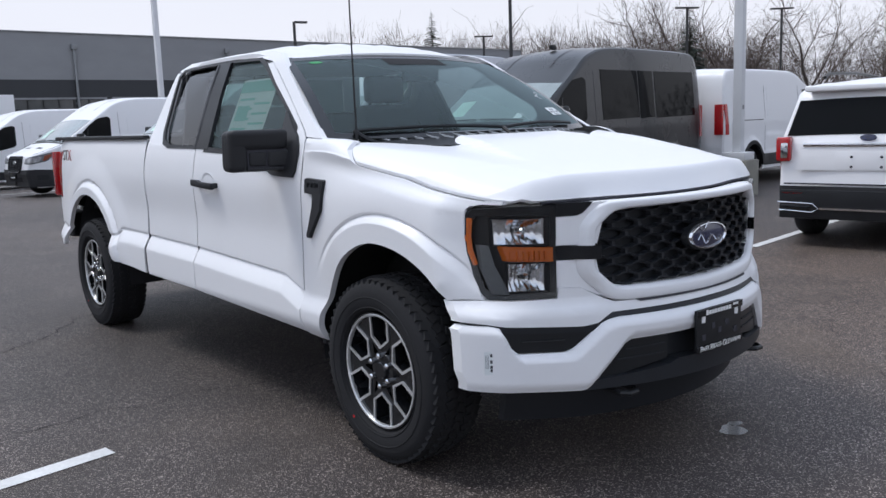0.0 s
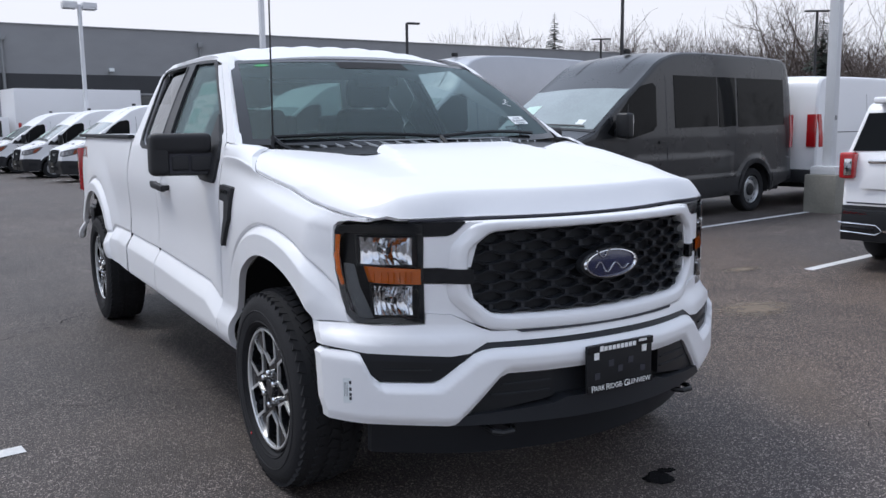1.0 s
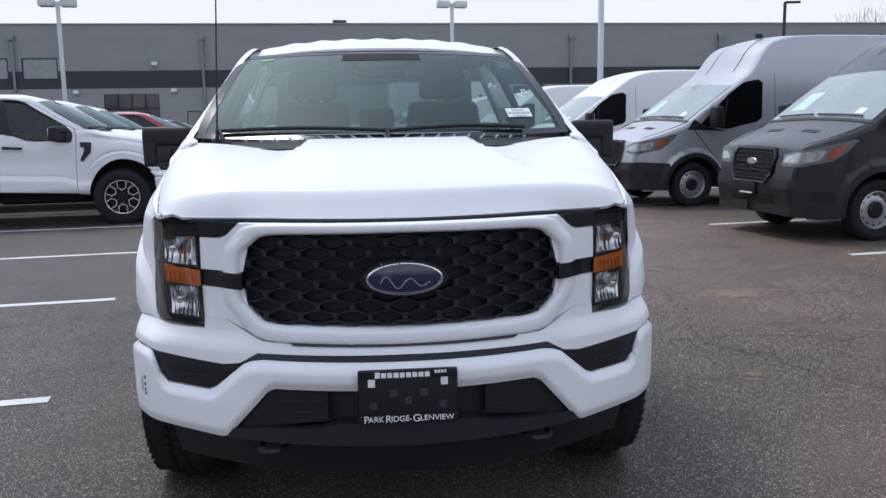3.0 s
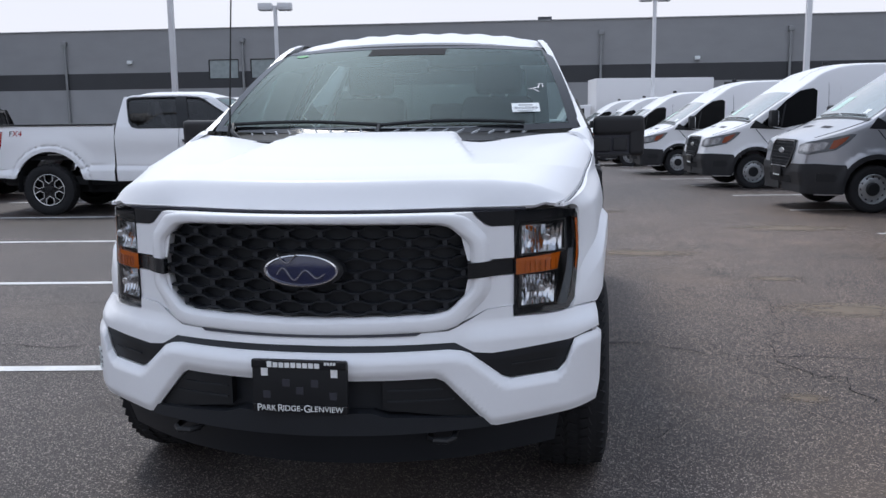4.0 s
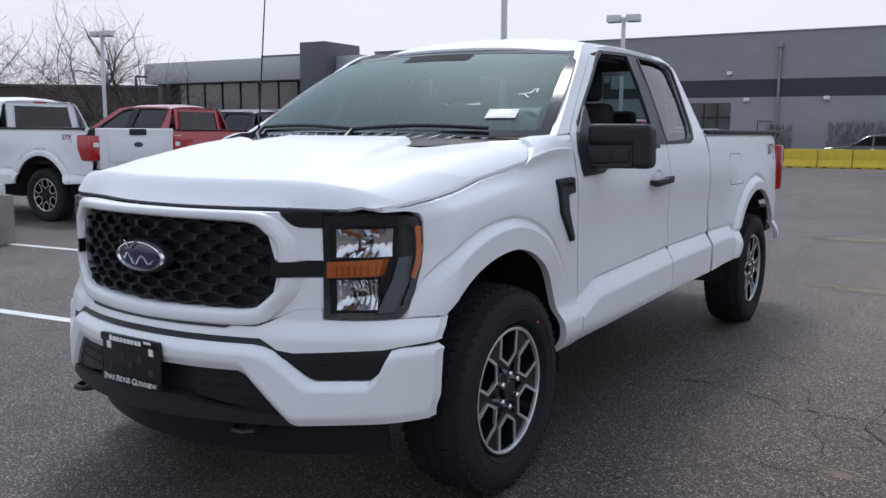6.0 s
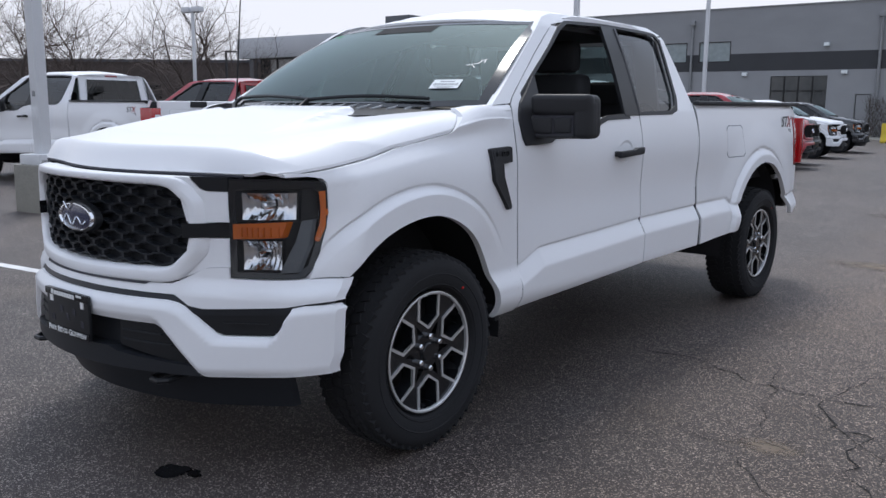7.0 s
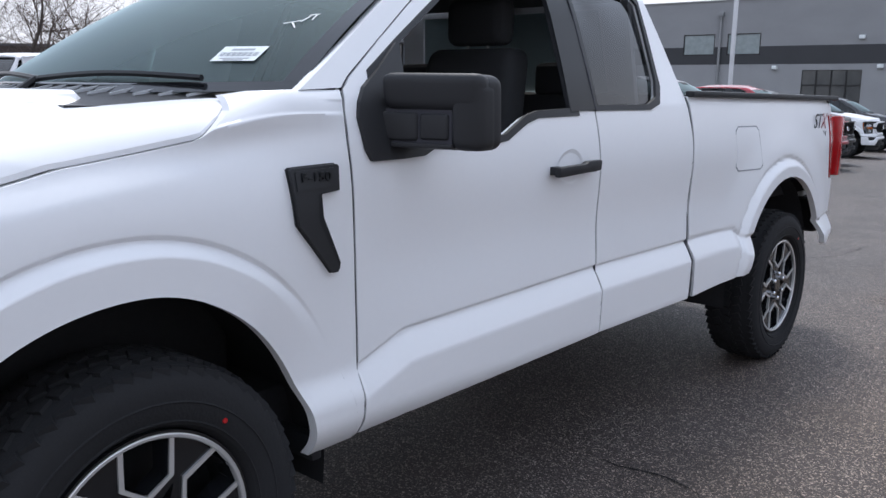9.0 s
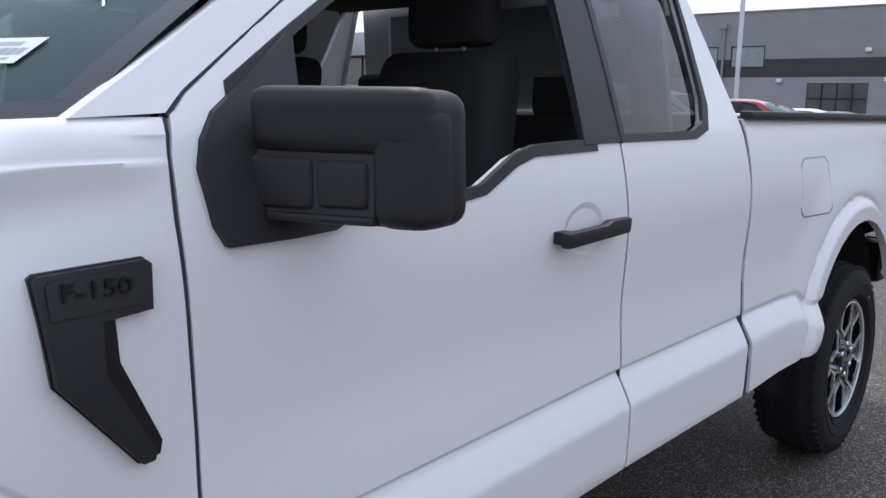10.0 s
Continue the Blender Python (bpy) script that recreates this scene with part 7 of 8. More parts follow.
def repaint(ob, paint, label):
    """Another colour for a copied truck's painted panels."""
    ob["label"] = label
    for o in ob.children_recursive:
        if o.type == "MESH" and o.material_slots and o.material_slots[0].material == WHITE:
            o.material_slots[0].link = "OBJECT"
            o.material_slots[0].material = paint
    return ob


def another(u, v, heading, paint, label, drop_decal=True):
    ob = copy_thing(crew, parked(u, v, heading))
    if paint != WHITE:
        repaint(ob, paint, label)
    ob["label"] = label
    return ob


crew_stx = build_truck("pickup_truck", WHITE, "white crew-cab pickup with tailgate to the aisle", "parked pickups", crew=True, detail=False, decal="STX")
crew_stx.matrix_world = parked(-12.6, 6.95, WEST)
another(-12.6, 10.7, WEST, RED, "bright red crew-cab pickup with chrome bumper")
another(-12.8, 13.6, WEST, GREY, "dark grey crew-cab pickup among the parked rows")
another(-12.8, 16.4, WEST, BLACKP, "black crew-cab pickup among the parked rows")
another(-1.63, 20.5, EAST, RED, "red crew-cab pickup facing the aisle")
another(-1.85, 23.2, EAST, GREY, "dark grey crew-cab pickup facing the aisle")
another(-1.78, 28.6, EAST, WHITE, "white crew-cab pickup facing the aisle")
another(-1.6, 34.0, EAST, BLACKP, "black crew-cab pickup facing the aisle")

suv = build_car("sport_utility_car", WHITE, "white sport utility car seen from its tailgate", SUV)
suv.matrix_world = parked(9.83, 0.20, EAST)
for m_, paint, label in ((parked(-24.0, 17.5, 150), MAROON, "maroon sport utility car far across the lot"),
                         (parked(1.4, 47.6, 182), BLACKP, "black sport utility car beside the building"),
                         (parked(10.0, 41.5, WEST), BLACKP, "black sport utility car by the vans")):
    repaint(copy_thing(suv, m_), paint, label)
sed = build_car("saloon_car", SILVER, "silver saloon car near the building door", SEDAN)
sed.matrix_world = parked(9.3, 44.4, WEST)
sd2 = copy_thing(sed, parked(-12.0, 46.5, 5))
sd2["label"] = "silver saloon car along the building wall"


def suv_tail(T):
    """Tailgate details of the white sport utility car."""
    for s in (1, -1):
        X = lambda a, b: (min(s * a, s * b), max(s * a, s * b))
        tl = part("tail_lamp", box(*X(0.755, 0.905), 3.98, 4.085, 0.89, 1.145, 0.03, segs=3), REDLENS, T, "red C-shaped tail lamp")
        part("clear_lens", box(*X(0.775, 0.85), 4.08, 4.092, 0.925, 1.085, 0.012), REFLECT, tl)
        part("reflector", box(*X(0.60, 0.82), 4.095, 4.112, 0.555, 0.575), REDLENS, T)
        part("exhaust_trim", box(*X(0.52, 0.84), 4.09, 4.118, 0.38, 0.45, 0.02), GLOSSB, T, "black exhaust panel")
        bm = bmesh.new()
        tube(bm, [(s * 0.66, 1.35, 1.735), (s * 0.66, 1.5, 1.79), (s * 0.655, 2.4, 1.82), (s * 0.64, 3.3, 1.80), (s * 0.635, 3.45, 1.755)], 0.018, 8)
        part("roof_rail", bm, SATIN, T, "black roof rail")
    part("chrome_strip", box(-0.62, 0.62, 4.055, 4.095, 1.04, 1.085, 0.012), CHROME, T, "chrome tailgate strip")
    part("plate_recess", box(-0.30, 0.30, 4.082, 4.088, 0.81, 0.99, 0.002), WHITE, T)
    for x, z in ((-0.14, 0.94), (0.14, 0.94), (-0.14, 0.84), (0.14, 0.84)):
        part("screw", lathe(bmesh.new(), [(0, 0.008), (0.013, 0.006), (0.014, 0)], pose(x, 4.088, z) @ Matrix.Rotation(radians(-90), 4, "X"), 10), INK, T)
    part("lower_cladding", box(-0.84, 0.84, 4.085, 4.112, 0.30, 0.60, 0.012), SATIN, T, "black lower bumper cladding")
    for s in (1, -1):
        fr_b = bmesh.new()
        tube(fr_b, [(s * 0.86, 4.118, 0.47), (s * 0.50, 4.122, 0.46), (s * 0.44, 4.122, 0.41), (s * 0.50, 4.122, 0.37), (s * 0.84, 4.118, 0.385)], 0.006, 6)
        part("trim_loop", fr_b, CHROME, T, "bright trim round the exhaust")
    recess = prism([(-0.70, 0.80), (0.70, 0.80), (0.60, 1.06), (-0.60, 1.06)], lambda x, z: Vector((x, 4.072, z)), (0, 0.012, 0), 0.004)
    part("tailgate_recess", recess, WHITE, T)
    part("spoiler", box(-0.66, 0.66, 3.72, 3.98, 1.60, 1.665, 0.03, segs=3), WHITE, T)
    part("badge", lathe(bmesh.new(), [(0, 0.012), (0.07, 0.010), (0.08, 0)], pose(0, 4.05, 1.13) @ Matrix.Rotation(radians(-82), 4, "X") @ Matrix.Diagonal((1, 0.42, 1, 1)), 20), BLUE, T, "blue oval badge")
    part("window_tag", box(-0.56, -0.44, 3.965, 3.975, 1.28, 1.42), PAPER, T)
    part("tailgate_seam", box(-0.80, 0.80, 4.085, 4.10, 0.655, 0.67), INK, T)
    part("step_strip", box(-0.43, 0.43, 4.108, 4.126, 0.40, 0.42), CHROME, T)


suv_tail(suv)

# ---- the long grey building ----
HEAD = 2.0
W0 = Vector((2.57, 53.31))
CW, SW = math.cos(radians(HEAD)), math.sin(radians(HEAD))
GZ = -0.34


def wall_m(s, d=0.0, z=0.0):
    """Pose on the wall: s along it, d out from it towards the lot."""
    return pose(W0.x + s * CW + d * SW, W0.y + s * SW - d * CW, z, 0, 0, HEAD)


BLOCK = mat("painted_block", (0.235, 0.241, 0.252), 0.8, scale=0.6, fine=18, bump=0.5, col2=(0.280, 0.286, 0.298), stretch=(1, 1, 2.2))
BAND = mat("dark_band_paint", (0.040, 0.042, 0.047), 0.75, scale=0.7, fine=20, var=0.15, bump=0.4)
BASE = mat("light_block", (0.28, 0.287, 0.30), 0.8, scale=0.6, fine=18, bump=0.5, var=0.10)
FASCIA = mat("fascia_metal", (0.42, 0.435, 0.46), 0.45, metal=0.3, var=0.06, scale=0.5)
TOWER = mat("dark_tower_panel", (0.095, 0.100, 0.112), 0.5, metal=0.3, var=0.08, scale=0.7)
CONC = mat("concrete", (0.24, 0.23, 0.20), 0.9, scale=2.5, fine=40, var=0.18, bump=0.8)
PIPE = mat("galvanised_pipe", (0.24, 0.25, 0.26), 0.5, metal=0.4, var=0.12)
POLEW = mat("white_pole_paint", (0.62, 0.63, 0.65), 0.45, var=0.06, scale=2)
POLEB = mat("black_pole_paint", (0.03, 0.03, 0.033), 0.5, var=0.1)
YELLOW = mat("yellow_barrier_paint", (0.62, 0.46, 0.04), 0.7, scale=3, fine=40, var=0.15, bump=0.4)
BRICKD = mat("dark_brick", (0.07, 0.055, 0.05), 0.85, scale=1.5, fine=20, var=0.2)

bld = tagged(new("wall_north"), "long grey painted block building with dark band", "building", kind="structure")
bld.matrix_world = wall_m(0)
openings = [(-18.4, -15.05, GZ, 3.27, "garage"), (7.7, 13.2, GZ, 3.5, "garage"), (-5.55, -3.9, GZ, 2.65, "open"), (-26.0, -23.9, 4.2, 5.5, "window"), (-23.1, -21.0, 4.2, 5.5, "window"), (-13.4, -12.55, GZ, 2.15, "door")]


def wall_piece(s0, s1, z0, z1, material, d=0.0, name="wall_course"):
    holes = [o for o in openings if o[0] >= s0 - 1e-6 and o[1] <= s1 + 1e-6 and o[2] < z1 and o[3] > z0]
    xs = sorted({s0, s1, *[h for o in holes for h in o[:2]]})
    bm = bmesh.new()
    for a, b in zip(xs, xs[1:]):
        zs = [(z0, z1)]
        for o in holes:
            if o[0] <= a + 1e-6 and o[1] >= b - 1e-6:
                zs = [(p, q) for lo, hi in zs for p, q in ((lo, min(hi, o[2])), (max(lo, o[3]), hi)) if q - p > 1e-4]
        for p, q in zs:
            box(a, b, -d, 0.4, p, q, bm=bm)
    return part(name, bm, material, bld)


L0, L1 = -42.6, 52.0
wall_piece(L0, L1, GZ - 0.3, 3.62, BASE, 0.0)
wall_piece(L0, L1, 3.62, 4.70, BAND, 0.012)
wall_piece(L0, L1, 4.70, 7.50, BLOCK, 0.0)
part("coping", box(L0, L1, -0.06, 0.45, 7.50, 7.58, 0.01), PIPE, bld, "pale metal roof edge")
bm = bmesh.new()
box(L0, L1, 0.4, 30, 6.9, 7.2, bm=bm)
tagged(link("roof_1", bm, PIPE), "flat roof of the building", "roof", kind="structure").matrix_world = wall_m(0)
# a dark-coloured sheet behind the wall stands in for the unlit inside
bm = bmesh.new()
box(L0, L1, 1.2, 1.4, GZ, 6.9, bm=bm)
tagged(link("inner_shade_sheet", bm, DARK), "dark sheet that stands in for the shade inside", "wall", kind="structure").matrix_world = wall_m(0)
for a, b, z0, z1, kind in openings:
    if kind == "garage":
        g = tagged(new("garage_door"), "black-framed glazed garage door in the wall", "garage door", "garage doors")
        g.matrix_world = wall_m(0)
        cols, rws = (4, 4) if b - a < 4 else (6, 4)
        for i in range(cols + 1):
            x = a + (b - a) * i / cols
            part("frame_bar", box(x - 0.04, x + 0.04, 0.02, 0.10, z0, z1), SATIN, g)
        for j in range(rws + 1):
            z = z0 + (z1 - z0) * j / rws
            part("frame_bar", box(a, b, 0.025, 0.095, z - 0.04, z + 0.04), SATIN, g)
        for i in range(cols):
            for j in range(rws):
                x0, x1 = a + (b - a) * i / cols + 0.04, a + (b - a) * (i + 1) / cols - 0.04
                q0, q1 = z0 + (z1 - z0) * j / rws + 0.04, z0 + (z1 - z0) * (j + 1) / rws - 0.04
                part("pane", box(x0, x1, 0.055, 0.065, q0, q1), GLASSW, g)
    elif kind == "window":
        g = tagged(new("window_1"), "dark-framed window high in the grey wall", "window", kind="structure")
        g.matrix_world = wall_m(0)
        part("window_frame", ring([(a, z0), (b, z0), (b, z1), (a, z1)], [(a + 0.06, z0 + 0.06), (b - 0.06, z0 + 0.06), (b - 0.06, z1 - 0.06), (a + 0.06, z1 - 0.06)], lambda x, z: Vector((x, 0.0, z)), lambda x, z: Vector((x, 0.0, z)), (0, 0.1, 0)), SATIN, g)
        part("pane", box(a + 0.06, b - 0.06, 0.05, 0.07, z0 + 0.06, z1 - 0.06), GLASSW2, g)
    elif kind == "door":
        g = tagged(new("door_1"), "grey painted steel door in the wall", "door", kind="structure")
        g.matrix_world = wall_m(0)
        part("leaf", box(a + 0.03, b - 0.03, 0.03, 0.08, z0, z1 - 0.03, 0.01), BLOCK, g)
        part("door_frame", ring([(a - 0.06, z0), (b + 0.06, z0), (b + 0.06, z1 + 0.06), (a - 0.06, z1 + 0.06)], [(a, z0), (b, z0), (b, z1), (a, z1)], lambda x, z: Vector((x, -0.02, z)), lambda x, z: Vector((x, -0.02, z)), (0, 0.08, 0)), PIPE, g)
for s in (-36.1, -23.55, -12.25, 0.0, 11.6, 22.0, 34.0):
    g = tagged(new("downpipe"), "grey downpipe with a box head on the wall", "downpipe", "downpipes")
    g.matrix_world = wall_m(s)
    bm = bmesh.new()
    tube(bm, [(0, -0.12, GZ), (0, -0.12, 6.6)], 0.085, 10)
    part("pipe", bm, PIPE, g)
    part("hopper", box(-0.17, 0.17, -0.26, -0.02, 6.55, 6.86, 0.02), PIPE, g)
    for z in (1.5, 3.2, 5.0):
        part("bracket", box(-0.12, 0.12, -0.03, 0.0, z, z + 0.08), PIPE, g)
for s, z in ((-15.2, 5.0), (-14.1, 3.35), (-20.0, 3.3), (6.0, 4.9), (-31.5, 5.3), (-9.5, 3.4)):
    g = tagged(new("wall_lamp"), "small pale wall pack lamp on the building", "lamp", "wall lamps")
    g.matrix_world = wall_m(s)
    part("housing", box(-0.16, 0.16, -0.22, -0.0, z, z + 0.22, 0.04), PAPER, g)
    part("lens", box(-0.12, 0.12, -0.225, -0.05, z - 0.02, z + 0.02, 0.01), GREYLENS, g)
for s0, s1, d in ((6.2, 8.7, 8), (18.8, 21.2, 9), (-41.0, -39.0, 6), (-33.5, -31.6, 10), (-3.9, -3.2, 3)):
    g = tagged(new("roof_unit"), "grey air handling unit on the flat roof", "roof unit", "roof units")
    g.matrix_world = wall_m(0)
    part("casing", box(s0, s1, d, d + 1.8, 7.18, 8.25 if s1 - s0 > 1 else 8.0, 0.04), PIPE, g)
    for k in range(4):
        x = s0 + (s1 - s0) * (k + 0.5) / 4
        part("louvre", box(x - 0.2, x + 0.2, d - 0.02, d, 7.6, 8.1), TOWER, g)
# showroom end: dark tower, pale panel, glazed front under a metal fascia
shw = tagged(new("wall_west"), "glazed showroom with metal fascia and dark tower", "building", kind="structure")
shw.matrix_world = wall_m(0)
part("tower", box(-47.7, -45.2, -3.0, 1.5, GZ - 0.2, 8.25, 0.02), TOWER, shw, "dark metal entrance tower")
part("pale_panel", box(-45.2, -42.6, -1.6, 1.0, GZ - 0.2, 7.22, 0.02), FASCIA, shw, "pale metal wall panel")
part("fascia", box(-67.4, -47.7, -1.8, 1.0, 5.50, 7.35, 0.03), FASCIA, shw, "pale metal fascia")
part("upper_roof", box(-56.5, -47.7, 2.0, 10.0, 7.30, 7.95), TOWER, shw)
part("showroom_floor", box(-67.0, -47.7, -1.0, 8.0, GZ - 0.2, GZ + 0.05), CONC, shw)
part("showroom_back", box(-67.0, -47.7, 7.6, 8.0, GZ, 5.5), TOWER, shw)
for i in range(9):
    x = -65.6 + i * 2.2
    part("mullion", box(x - 0.06, x + 0.06, -0.4, -0.2, GZ, 5.5), SATIN, shw)
    if i < 8:
        part("pane", box(x + 0.06, x + 2.14, -0.32, -0.29, GZ, 5.5), GLASSW, shw)
part("transom", box(-67.0, -47.7, -0.42, -0.18, 3.05, 3.2), FASCIA, shw)
for x in (-65.8,):
    part("column", box(x - 0.3, x + 0.3, -1.4, -0.9, GZ, 5.5, 0.02), TOWER, shw)

# bare hedges, barrier, kerb and pavement along the wall
TWIG = mat("bare_twigs", (0.060, 0.045, 0.036), 0.9, scale=2, fine=30, var=0.3)


def hedge(s0, s1, z1, d0=0.5, d1=1.5, seed=1):
    rnd = random.Random(seed)
    bm = bmesh.new()
    for _ in range(int(900 * (s1 - s0) / 1.5)):
        x, y = rnd.uniform(s0, s1), -rnd.uniform(d0, d1)
        z0 = GZ + rnd.random() ** 1.3 * (z1 - GZ) * 0.85
        d = Vector((rnd.gauss(0, 0.5), rnd.gauss(0, 0.5), 1)).normalized() * rnd.uniform(0.25, 0.5)
        e = Vector((x, y, z0)) + d
        e.z = min(e.z, z1 + rnd.uniform(-0.15, 0.05))
        w = Vector((rnd.uniform(-1, 1), rnd.uniform(-1, 1), 0)).normalized() * 0.013
        a, b, c = bm.verts.new((x, y, z0)), bm.verts.new(Vector((x, y, z0)) + w * 2), bm.verts.new(e)
        bm.faces.new((a, b, c))
    h = link("hedge", bm, TWIG)
    h.matrix_world = wall_m(0)
    return tagged(h, "dense bare brown hedge trimmed square by the wall", "hedge", "hedges")


hedge(-12.6, -11.2, 2.2, seed=3)
hedge(-9.2, -5.7, 2.4, seed=4)
for i in range(3):
    br = tagged(new("traffic_barrier"), "yellow painted concrete barrier block", "barrier", "yellow barriers")
    br.matrix_world = pose(*lot(-1.1 + i * 1.62, 45.0), 0, 0, LOT - 3)
    part("block", prism([(-0.30, 0.0), (-0.30, 0.12), (-0.14, 0.42), (-0.12, 0.95), (0.12, 0.95), (0.14, 0.42), (0.30, 0.12), (0.30, 0.0)], lambda y, z: Vector((0, y, z)), (1.58, 0, 0), 0.015), YELLOW, br)
    for x in (0.35, 1.2):
        part("lift_slot", box(x - 0.12, x + 0.12, -0.305, -0.29, 0.0, 0.05), INK, br)
bm = bmesh.new()
box(L0, L1, -5.0, 0.0, GZ - 0.3, GZ + 0.03, bm=bm)
tagged(link("pavement", bm, CONC), "pale concrete apron in front of the building", "pavement", kind="structure").matrix_world = wall_m(0)
# box truck
bt = root("box_truck", "white box truck parked near the building", "truck", m=pose(*lot(8.0, 43.5), 0, 0, LOT + 92))
part("cargo_box", box(-1.2, 1.2, -6.2, 0.0, 0.95, 3.75, 0.03), WHITE, bt)
part("box_rail", box(-1.22, 1.22, -6.22, 0.02, 0.95, 1.05), STEEL, bt)
part("cab", prism([(0.25, 0.6), (2.1, 0.6), (2.1, 1.2), (1.9, 1.45), (1.35, 2.35), (0.25, 2.4)], lambda y, z: Vector((-1.0, y, z)), (2.0, 0, 0), 0.06), WHITE, bt)
part("cab_window", prism([(0.6, 1.45), (1.7, 1.45), (1.28, 2.2), (0.6, 2.2)], lambda y, z: Vector((-1.012, y, z)), (2.024, 0, 0)), GLOSSB, bt)
for y in (1.25, -4.3):
    for s in (1, -1):
        road_wheel(bt, s * 0.9, y, s, 0.4)
for z in (1.2, 1.8):
    part("marker", box(-1.212, -1.2, -0.25, -0.1, z, z + 0.3), REDLENS, bt)

# ---- lamp poles ----


def light_pole(u, v, h=7.2, heads=True, base=True, name="light_pole"):
    p = lot(u, v)
    T = root(name, "white square steel light pole on a concrete block", "light pole", "white light poles", pose(p.x, p.y, p.z, 0, 0, LOT))
    if base:
        bm = prism([(-0.26, -0.26), (0.26, -0.26), (0.26, 0.26), (-0.26, 0.26)], lambda x, y: Vector((x, y, -0.1)), (0, 0, 0.70), 0.025)
        part("concrete_base", bm, CONC, T, "weathered concrete block")
    z0 = 0.60 if base else 0.0
    part("base_cover", box(-0.20, 0.20, -0.20, 0.20, z0, z0 + 0.13, 0.012), POLEW, T)
    bm = box(-0.075, 0.075, -0.075, 0.075, z0 + 0.1, h - 0.1, 0.012)
    part("shaft", bm, POLEW, T, "white square shaft")
    part("hand_hole", box(-0.04, 0.04, -0.081, -0.074, z0 + 0.55, z0 + 0.72, 0.006), POLEW, T)
    part("tag_plate", box(-0.03, 0.03, -0.079, -0.074, z0 + 0.85, z0 + 0.92), PIPE, T)
    if heads:
        for s in (1, -1):
            hd = part("lamp_head", box(min(s * 0.12, s * 0.72), max(s * 0.12, s * 0.72), -0.22, 0.22, h - 0.28, h + 0.02, 0.04), POLEW, T, "shoebox lamp head")
            part("lens", box(min(s * 0.17, s * 0.67), max(s * 0.17, s * 0.67), -0.18, 0.18, h - 0.295, h - 0.278), GREYLENS, hd)
        part("cross_arm", box(-0.14, 0.14, -0.05, 0.05, h - 0.2, h - 0.08), POLEW, T)
    return T


light_pole(10.85, 3.75, 8.6)
light_pole(11.1, 22.9, 8.6)
light_pole(9.85, 37.4, 7.3, base=False)
light_pole(-7.35, 3.75, 8.6)
light_pole(-7.6, 21.5, 8.6)
light_pole(-7.2, 34.6, 6.75, base=False)
light_pole(-35.9, 32.7, 7.1, base=False)


def black_post(x, y, h, twin=True, rot=0):
    T = root("street_lamp", "slim black lamp post with flat head", "lamp post", "black lamp posts", pose(x, y, -0.2, 0, 0, rot))
    part("shaft", tube(bmesh.new(), [(0, 0, 0), (0, 0, h)], 0.085, 8), POLEB, T)
    for s in ((1, -1) if twin else (1,)):
        part("lamp_head", box(min(0, s * 0.75), max(0, s * 0.75), -0.16, 0.16, h - 0.04, h + 0.06, 0.02), POLEB, T)
    part("foot", lathe(bmesh.new(), [(0.2, 0.0), (0.2, 0.25), (0.1, 0.3)], Matrix.Identity(4), 12), CONC, T)
    return T


black_post(26.8, 27.8, 9.4, True, 20)
black_post(22.3, 40.6, 7.35, False, -10)
black_post(44.8, 30.3, 8.1, True, -30)
black_post(43.8, 48.4, 8.0, True, -35)
black_post(52.3, 28.1, 8.2, True, -40)
black_post(-46.0, 34.0, 5.0, False, 30)

# ---- bare trees and far woods ----
BARK = mat("grey_bark", (0.075, 0.062, 0.055), 0.9, scale=4, fine=40, var=0.25, bump=0.6)
TWIGS = mat("twigs", (0.085, 0.066, 0.058), 0.9, scale=3, fine=30, var=0.25)
NEEDLE = mat("fir_needles", (0.018, 0.030, 0.022), 0.85, scale=3, fine=30, var=0.35)


def grow(bmt, bmc, rnd, p, d, length, r, level, top):
    n = 4
    pts = [p]
    for i in range(n):
        d = (d + Vector((rnd.gauss(0, 0.13), rnd.gauss(0, 0.13), rnd.gauss(0.01, 0.11)))).normalized()
        p = p + d * length / n
        pts.append(p)
    tube(bmt if level < 2 else bmc, pts, r, 6 if level < 2 else 3, r * 0.55)
    if level == 5:
        return
    kids = (6, 5, 4, 4, 3)[level]
    for k in range(kids):
        f = 1.0 if k == 0 else rnd.uniform(0.35, 0.98)
        q = pts[min(n, int(f * n))]
        ax = Vector((rnd.gauss(0, 1), rnd.gauss(0, 1), rnd.gauss(0, 0.4))).normalized()
        spread = 0.3 if k == 0 else rnd.uniform(0.55, 1.0)
        nd = (d + ax * spread * 1.35 + Vector((0, 0, 0.10))).normalized()
        grow(bmt, bmc, rnd, q, nd, length * rnd.uniform(0.66, 0.90), r * (0.60 if k == 0 else 0.42), level + 1, top)


def bare_tree(seed, h, spread=1.0):
    rnd = random.Random(seed)
    T = root("bare_tree", "leafless tree with a fine grey-brown crown", "tree", "bare trees")
    bt_, bc = bmesh.new(), bmesh.new()
    grow(bt_, bc, rnd, Vector((0, 0, -0.3)), Vector((0, 0, 1)), h * 0.24, h * 0.0135, 0, h)
    part("trunk", bt_, BARK, T)
    part("crown", bc, TWIGS, T, "fine bare twigs")
    return T


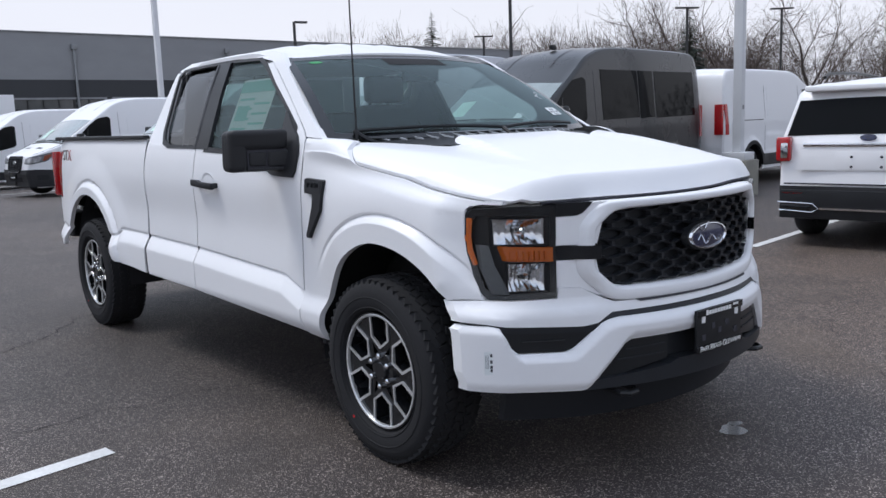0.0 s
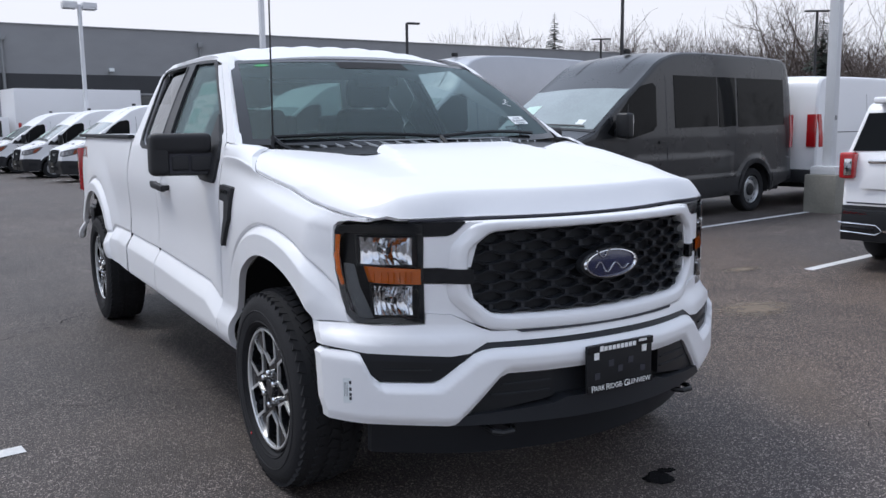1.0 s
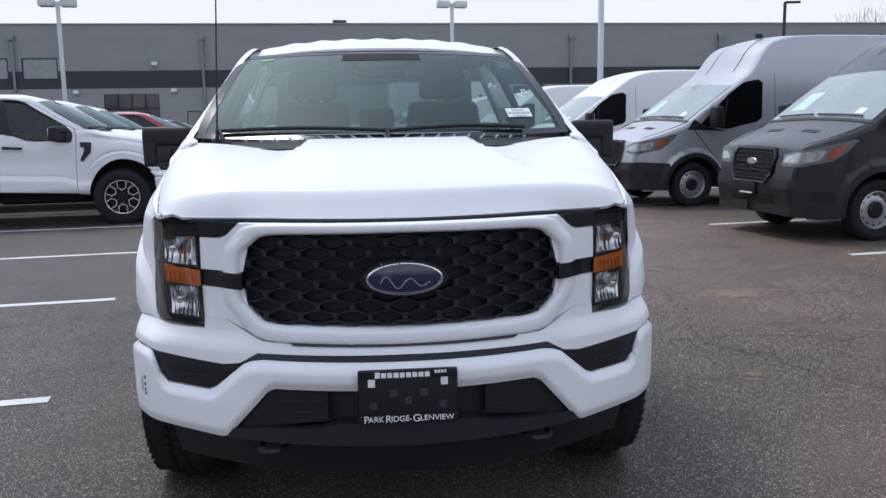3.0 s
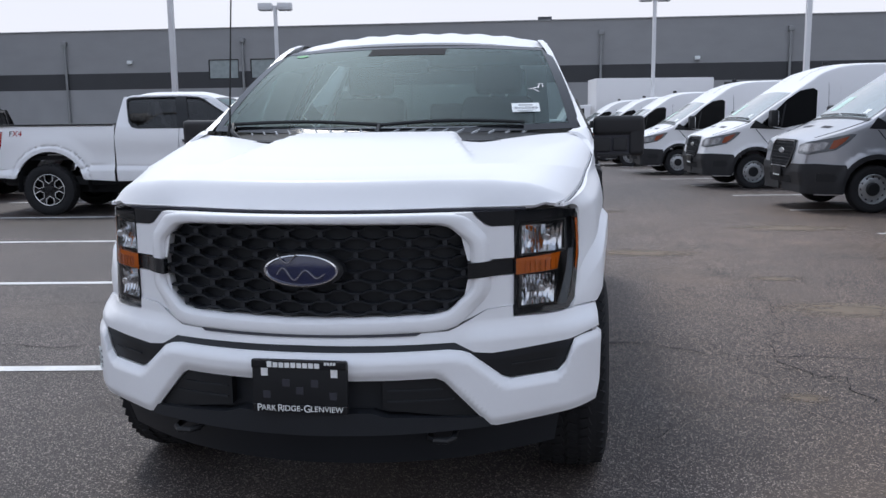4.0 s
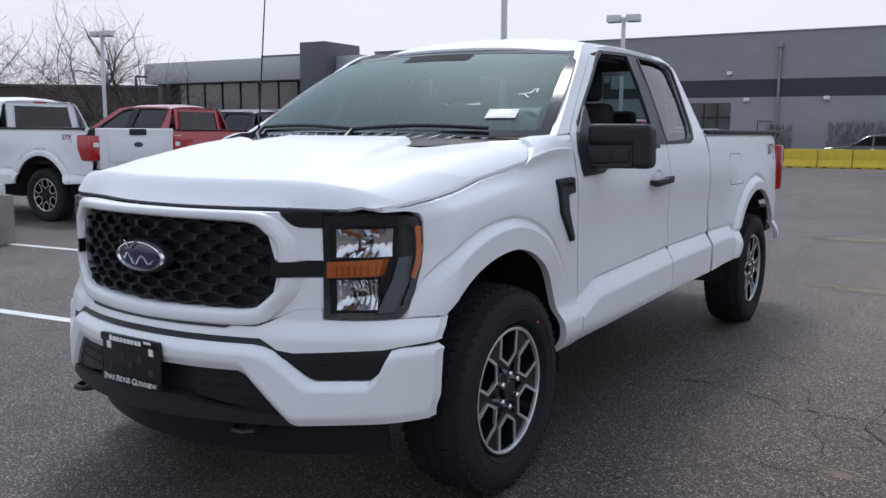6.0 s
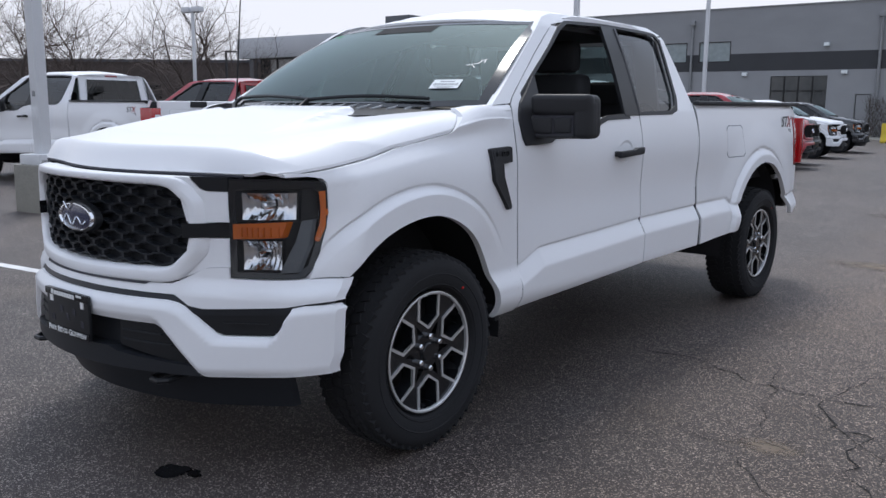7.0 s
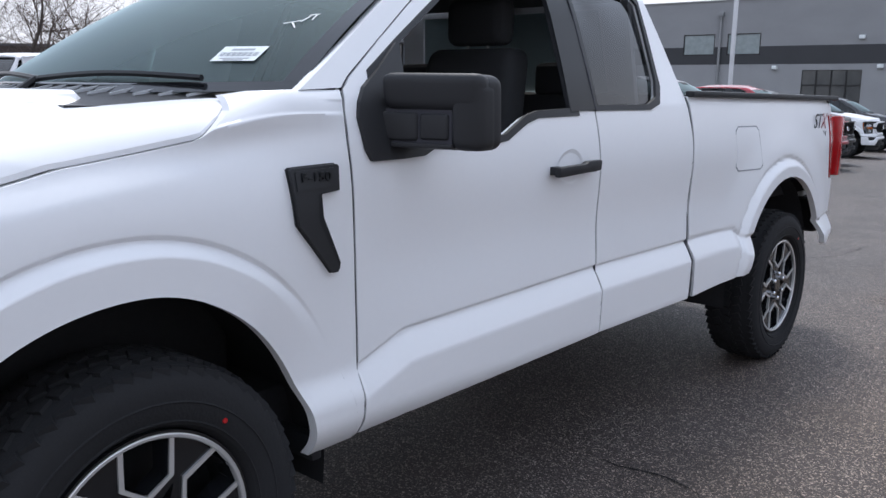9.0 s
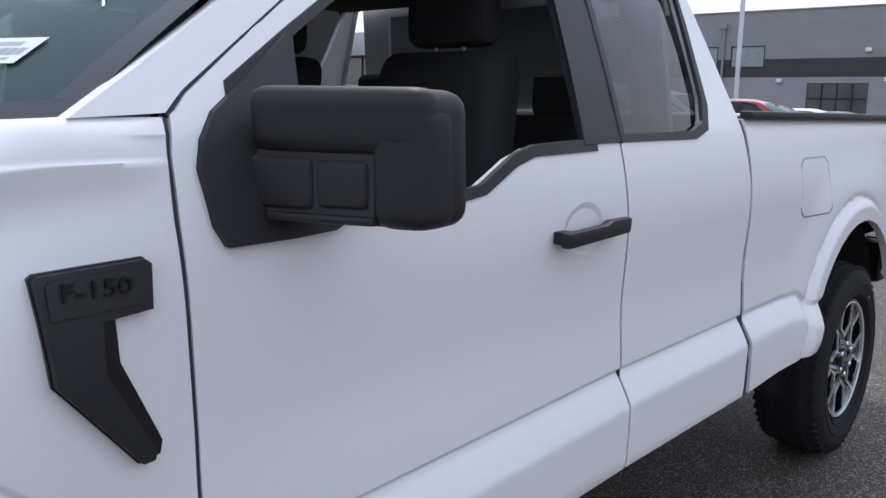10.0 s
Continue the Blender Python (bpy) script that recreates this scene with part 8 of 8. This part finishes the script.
def fir(seed, h):
    rnd = random.Random(seed)
    T = root("fir_tree", "dark green fir standing above bare trees", "tree", "firs")
    part("trunk", tube(bmesh.new(), [(0, 0, -0.3), (0, 0, h * 0.5), (0, 0, h)], h * 0.016, 6, 0.02), BARK, T)
    bm = bmesh.new()
    z = h * 0.08
    while z < h * 0.99:
        w = h * 0.24 * (1 - z / h) ** 0.85 + 0.12
        for k in range(9):
            a = rnd.uniform(0, 2 * math.pi)
            L = w * rnd.uniform(0.6, 1.1)
            tip = Vector((L * math.cos(a), L * math.sin(a), z - L * 0.25 + rnd.uniform(-0.1, 0.2)))
            side = Vector((-math.sin(a), math.cos(a), 0)) * L * 0.16
            b0 = Vector((0, 0, z))
            for j in range(5):
                f0, f1 = j / 5, (j + 1.3) / 5
                p0, p1 = b0.lerp(tip, f0), b0.lerp(tip, min(1, f1))
                wv = side * (1.25 - 0.8 * f0)
                jit = Vector((0, 0, -rnd.uniform(0.1, 0.35) * L * 0.4))
                bm.faces.new([bm.verts.new(q) for q in (p0, p1 + wv + jit, p1, p1 - wv + jit)])
        z += h * 0.016
    part("crown", bm, NEEDLE, T, "layered dark needles")
    return T


def polar(az, r):
    """A place by its bearing from +y towards +x."""
    return (math.sin(radians(az)) * r, math.cos(radians(az)) * r)


kinds = [bare_tree(s, 13.0) for s in (5, 8, 13, 21)]
spots = [(34.5, 118), (37, 108), (40, 116), (43, 104), (45.5, 112), (48, 100), (51, 108), (53.5, 96), (56, 104), (58.5, 84), (61, 92), (63.5, 80), (66, 76), (68, 90), (71, 84), (74, 92), (78, 86), (83, 90), (88, 85),
         (-66, 60), (-61.5, 66), (-57, 58), (-53.5, 66), (-70, 70), (-75, 62), (-80, 72), (-86, 66)]
rt = random.Random(11)
for i, (az, r) in enumerate(spots):
    x, y = polar(az, r)
    sc = rt.uniform(0.9, 1.15) * (1.5 if 0 < az < 42 else 1.7 if 0 < az < 57 else 1.42 if az > 0 else 1.22)
    m_ = pose(x, y, -0.3, 0, 0, rt.uniform(0, 360)) @ Matrix.Scale(sc, 4)
    if i < len(kinds):
        kinds[i].matrix_world = m_
    else:
        t_ = copy_thing(kinds[i % len(kinds)], m_)
        t_.scale = (sc, sc, sc)
f0 = fir(2, 20.2)
f0.matrix_world = pose(90.5, 112.5, -0.5)
f1 = copy_thing(f0, pose(62.0, 42.0, -0.5, 0, 0, 70))
f1.scale = (0.62, 0.62, 0.54)


def woods(az0, az1, r0, r1, h0, h1, trees, twigs, seed, material=TWIGS):
    """A belt of leafless trees: trunk, limbs and a cloud of fine twigs each, all in one mesh."""
    rnd = random.Random(seed)
    verts, faces = [], []

    def blade(p, q, w):
        a = rnd.uniform(0, math.pi)
        d = Vector((math.cos(a), math.sin(a), 0)) * w
        k = len(verts)
        verts.extend((p - d, p + d, q))
        faces.append((k, k + 1, k + 2))
    for _ in range(trees):
        x, y = polar(rnd.uniform(az0, az1), rnd.uniform(r0, r1))
        base = Vector((x, y, -0.4))
        h = rnd.uniform(h0, h1)
        rx, rz, zc = h * rnd.uniform(0.22, 0.34), h * 0.40, h * 0.62
        blade(base, base + Vector((rnd.gauss(0, 0.3), rnd.gauss(0, 0.3), h * 0.8)), h * 0.014)
        spots_ = []
        for _k in range(twigs):
            d = Vector((rnd.gauss(0, 1), rnd.gauss(0, 1), rnd.gauss(0, 1))).normalized() * rnd.random() ** 0.45
            spots_.append(Vector((d.x * rx, d.y * rx, zc + d.z * rz)))
        for q in spots_[:14]:
            blade(base + Vector((0, 0, h * rnd.uniform(0.15, 0.5))), base + q, h * 0.006)
        for q in spots_:
            d = (q - Vector((0, 0, h * 0.25))).normalized() + Vector((rnd.gauss(0, 0.45), rnd.gauss(0, 0.45), rnd.gauss(0.1, 0.35)))
            blade(base + q, base + q + d * h * rnd.uniform(0.05, 0.13), rnd.uniform(0.015, 0.035))
    me = bpy.data.meshes.new("far_woods")
    me.from_pydata(verts, [], faces)
    me.materials.append(material)
    return tagged(new("far_woods", me), "brown leafless woods far behind the lot, grey where added unseen", "woods", kind="stuff")


woods(31, 60, 118, 165, 9.0, 15.5, 120, 560, 5)
woods(52, 96, 100, 150, 6.5, 10.5, 90, 520, 8)
woods(48, 96, 84, 108, 2.5, 5.0, 90, 260, 6)
woods(-110, -48, 80, 110, 2.5, 5.5, 90, 240, 7)
# unseen belt behind the camera, added to darken what the vans reflect
woods(96, 250, 60, 85, 6.0, 10.0, 130, 420, 9, mat("unseen_belt_twigs", (0.058, 0.060, 0.067), 0.9, scale=3, fine=30, var=0.25))
# dark brick building far behind the parked trucks
db = tagged(new("wall_far"), "low dark brick building far across the lot", "building", kind="structure")
db.matrix_world = pose(-78, 42, -0.3, 0, 0, 40)
part("brick_wall", box(-45, 18, 0, 12, 0, 5.6), BRICKD, db)
part("parapet", box(-45.2, 18.2, -0.2, 12.2, 5.6, 5.85), TOWER, db)
for i in range(14):
    part("window", box(-42 + i * 4.2, -39.6 + i * 4.2, -0.04, 0.1, 1.2, 3.4), GLOSSB, db)
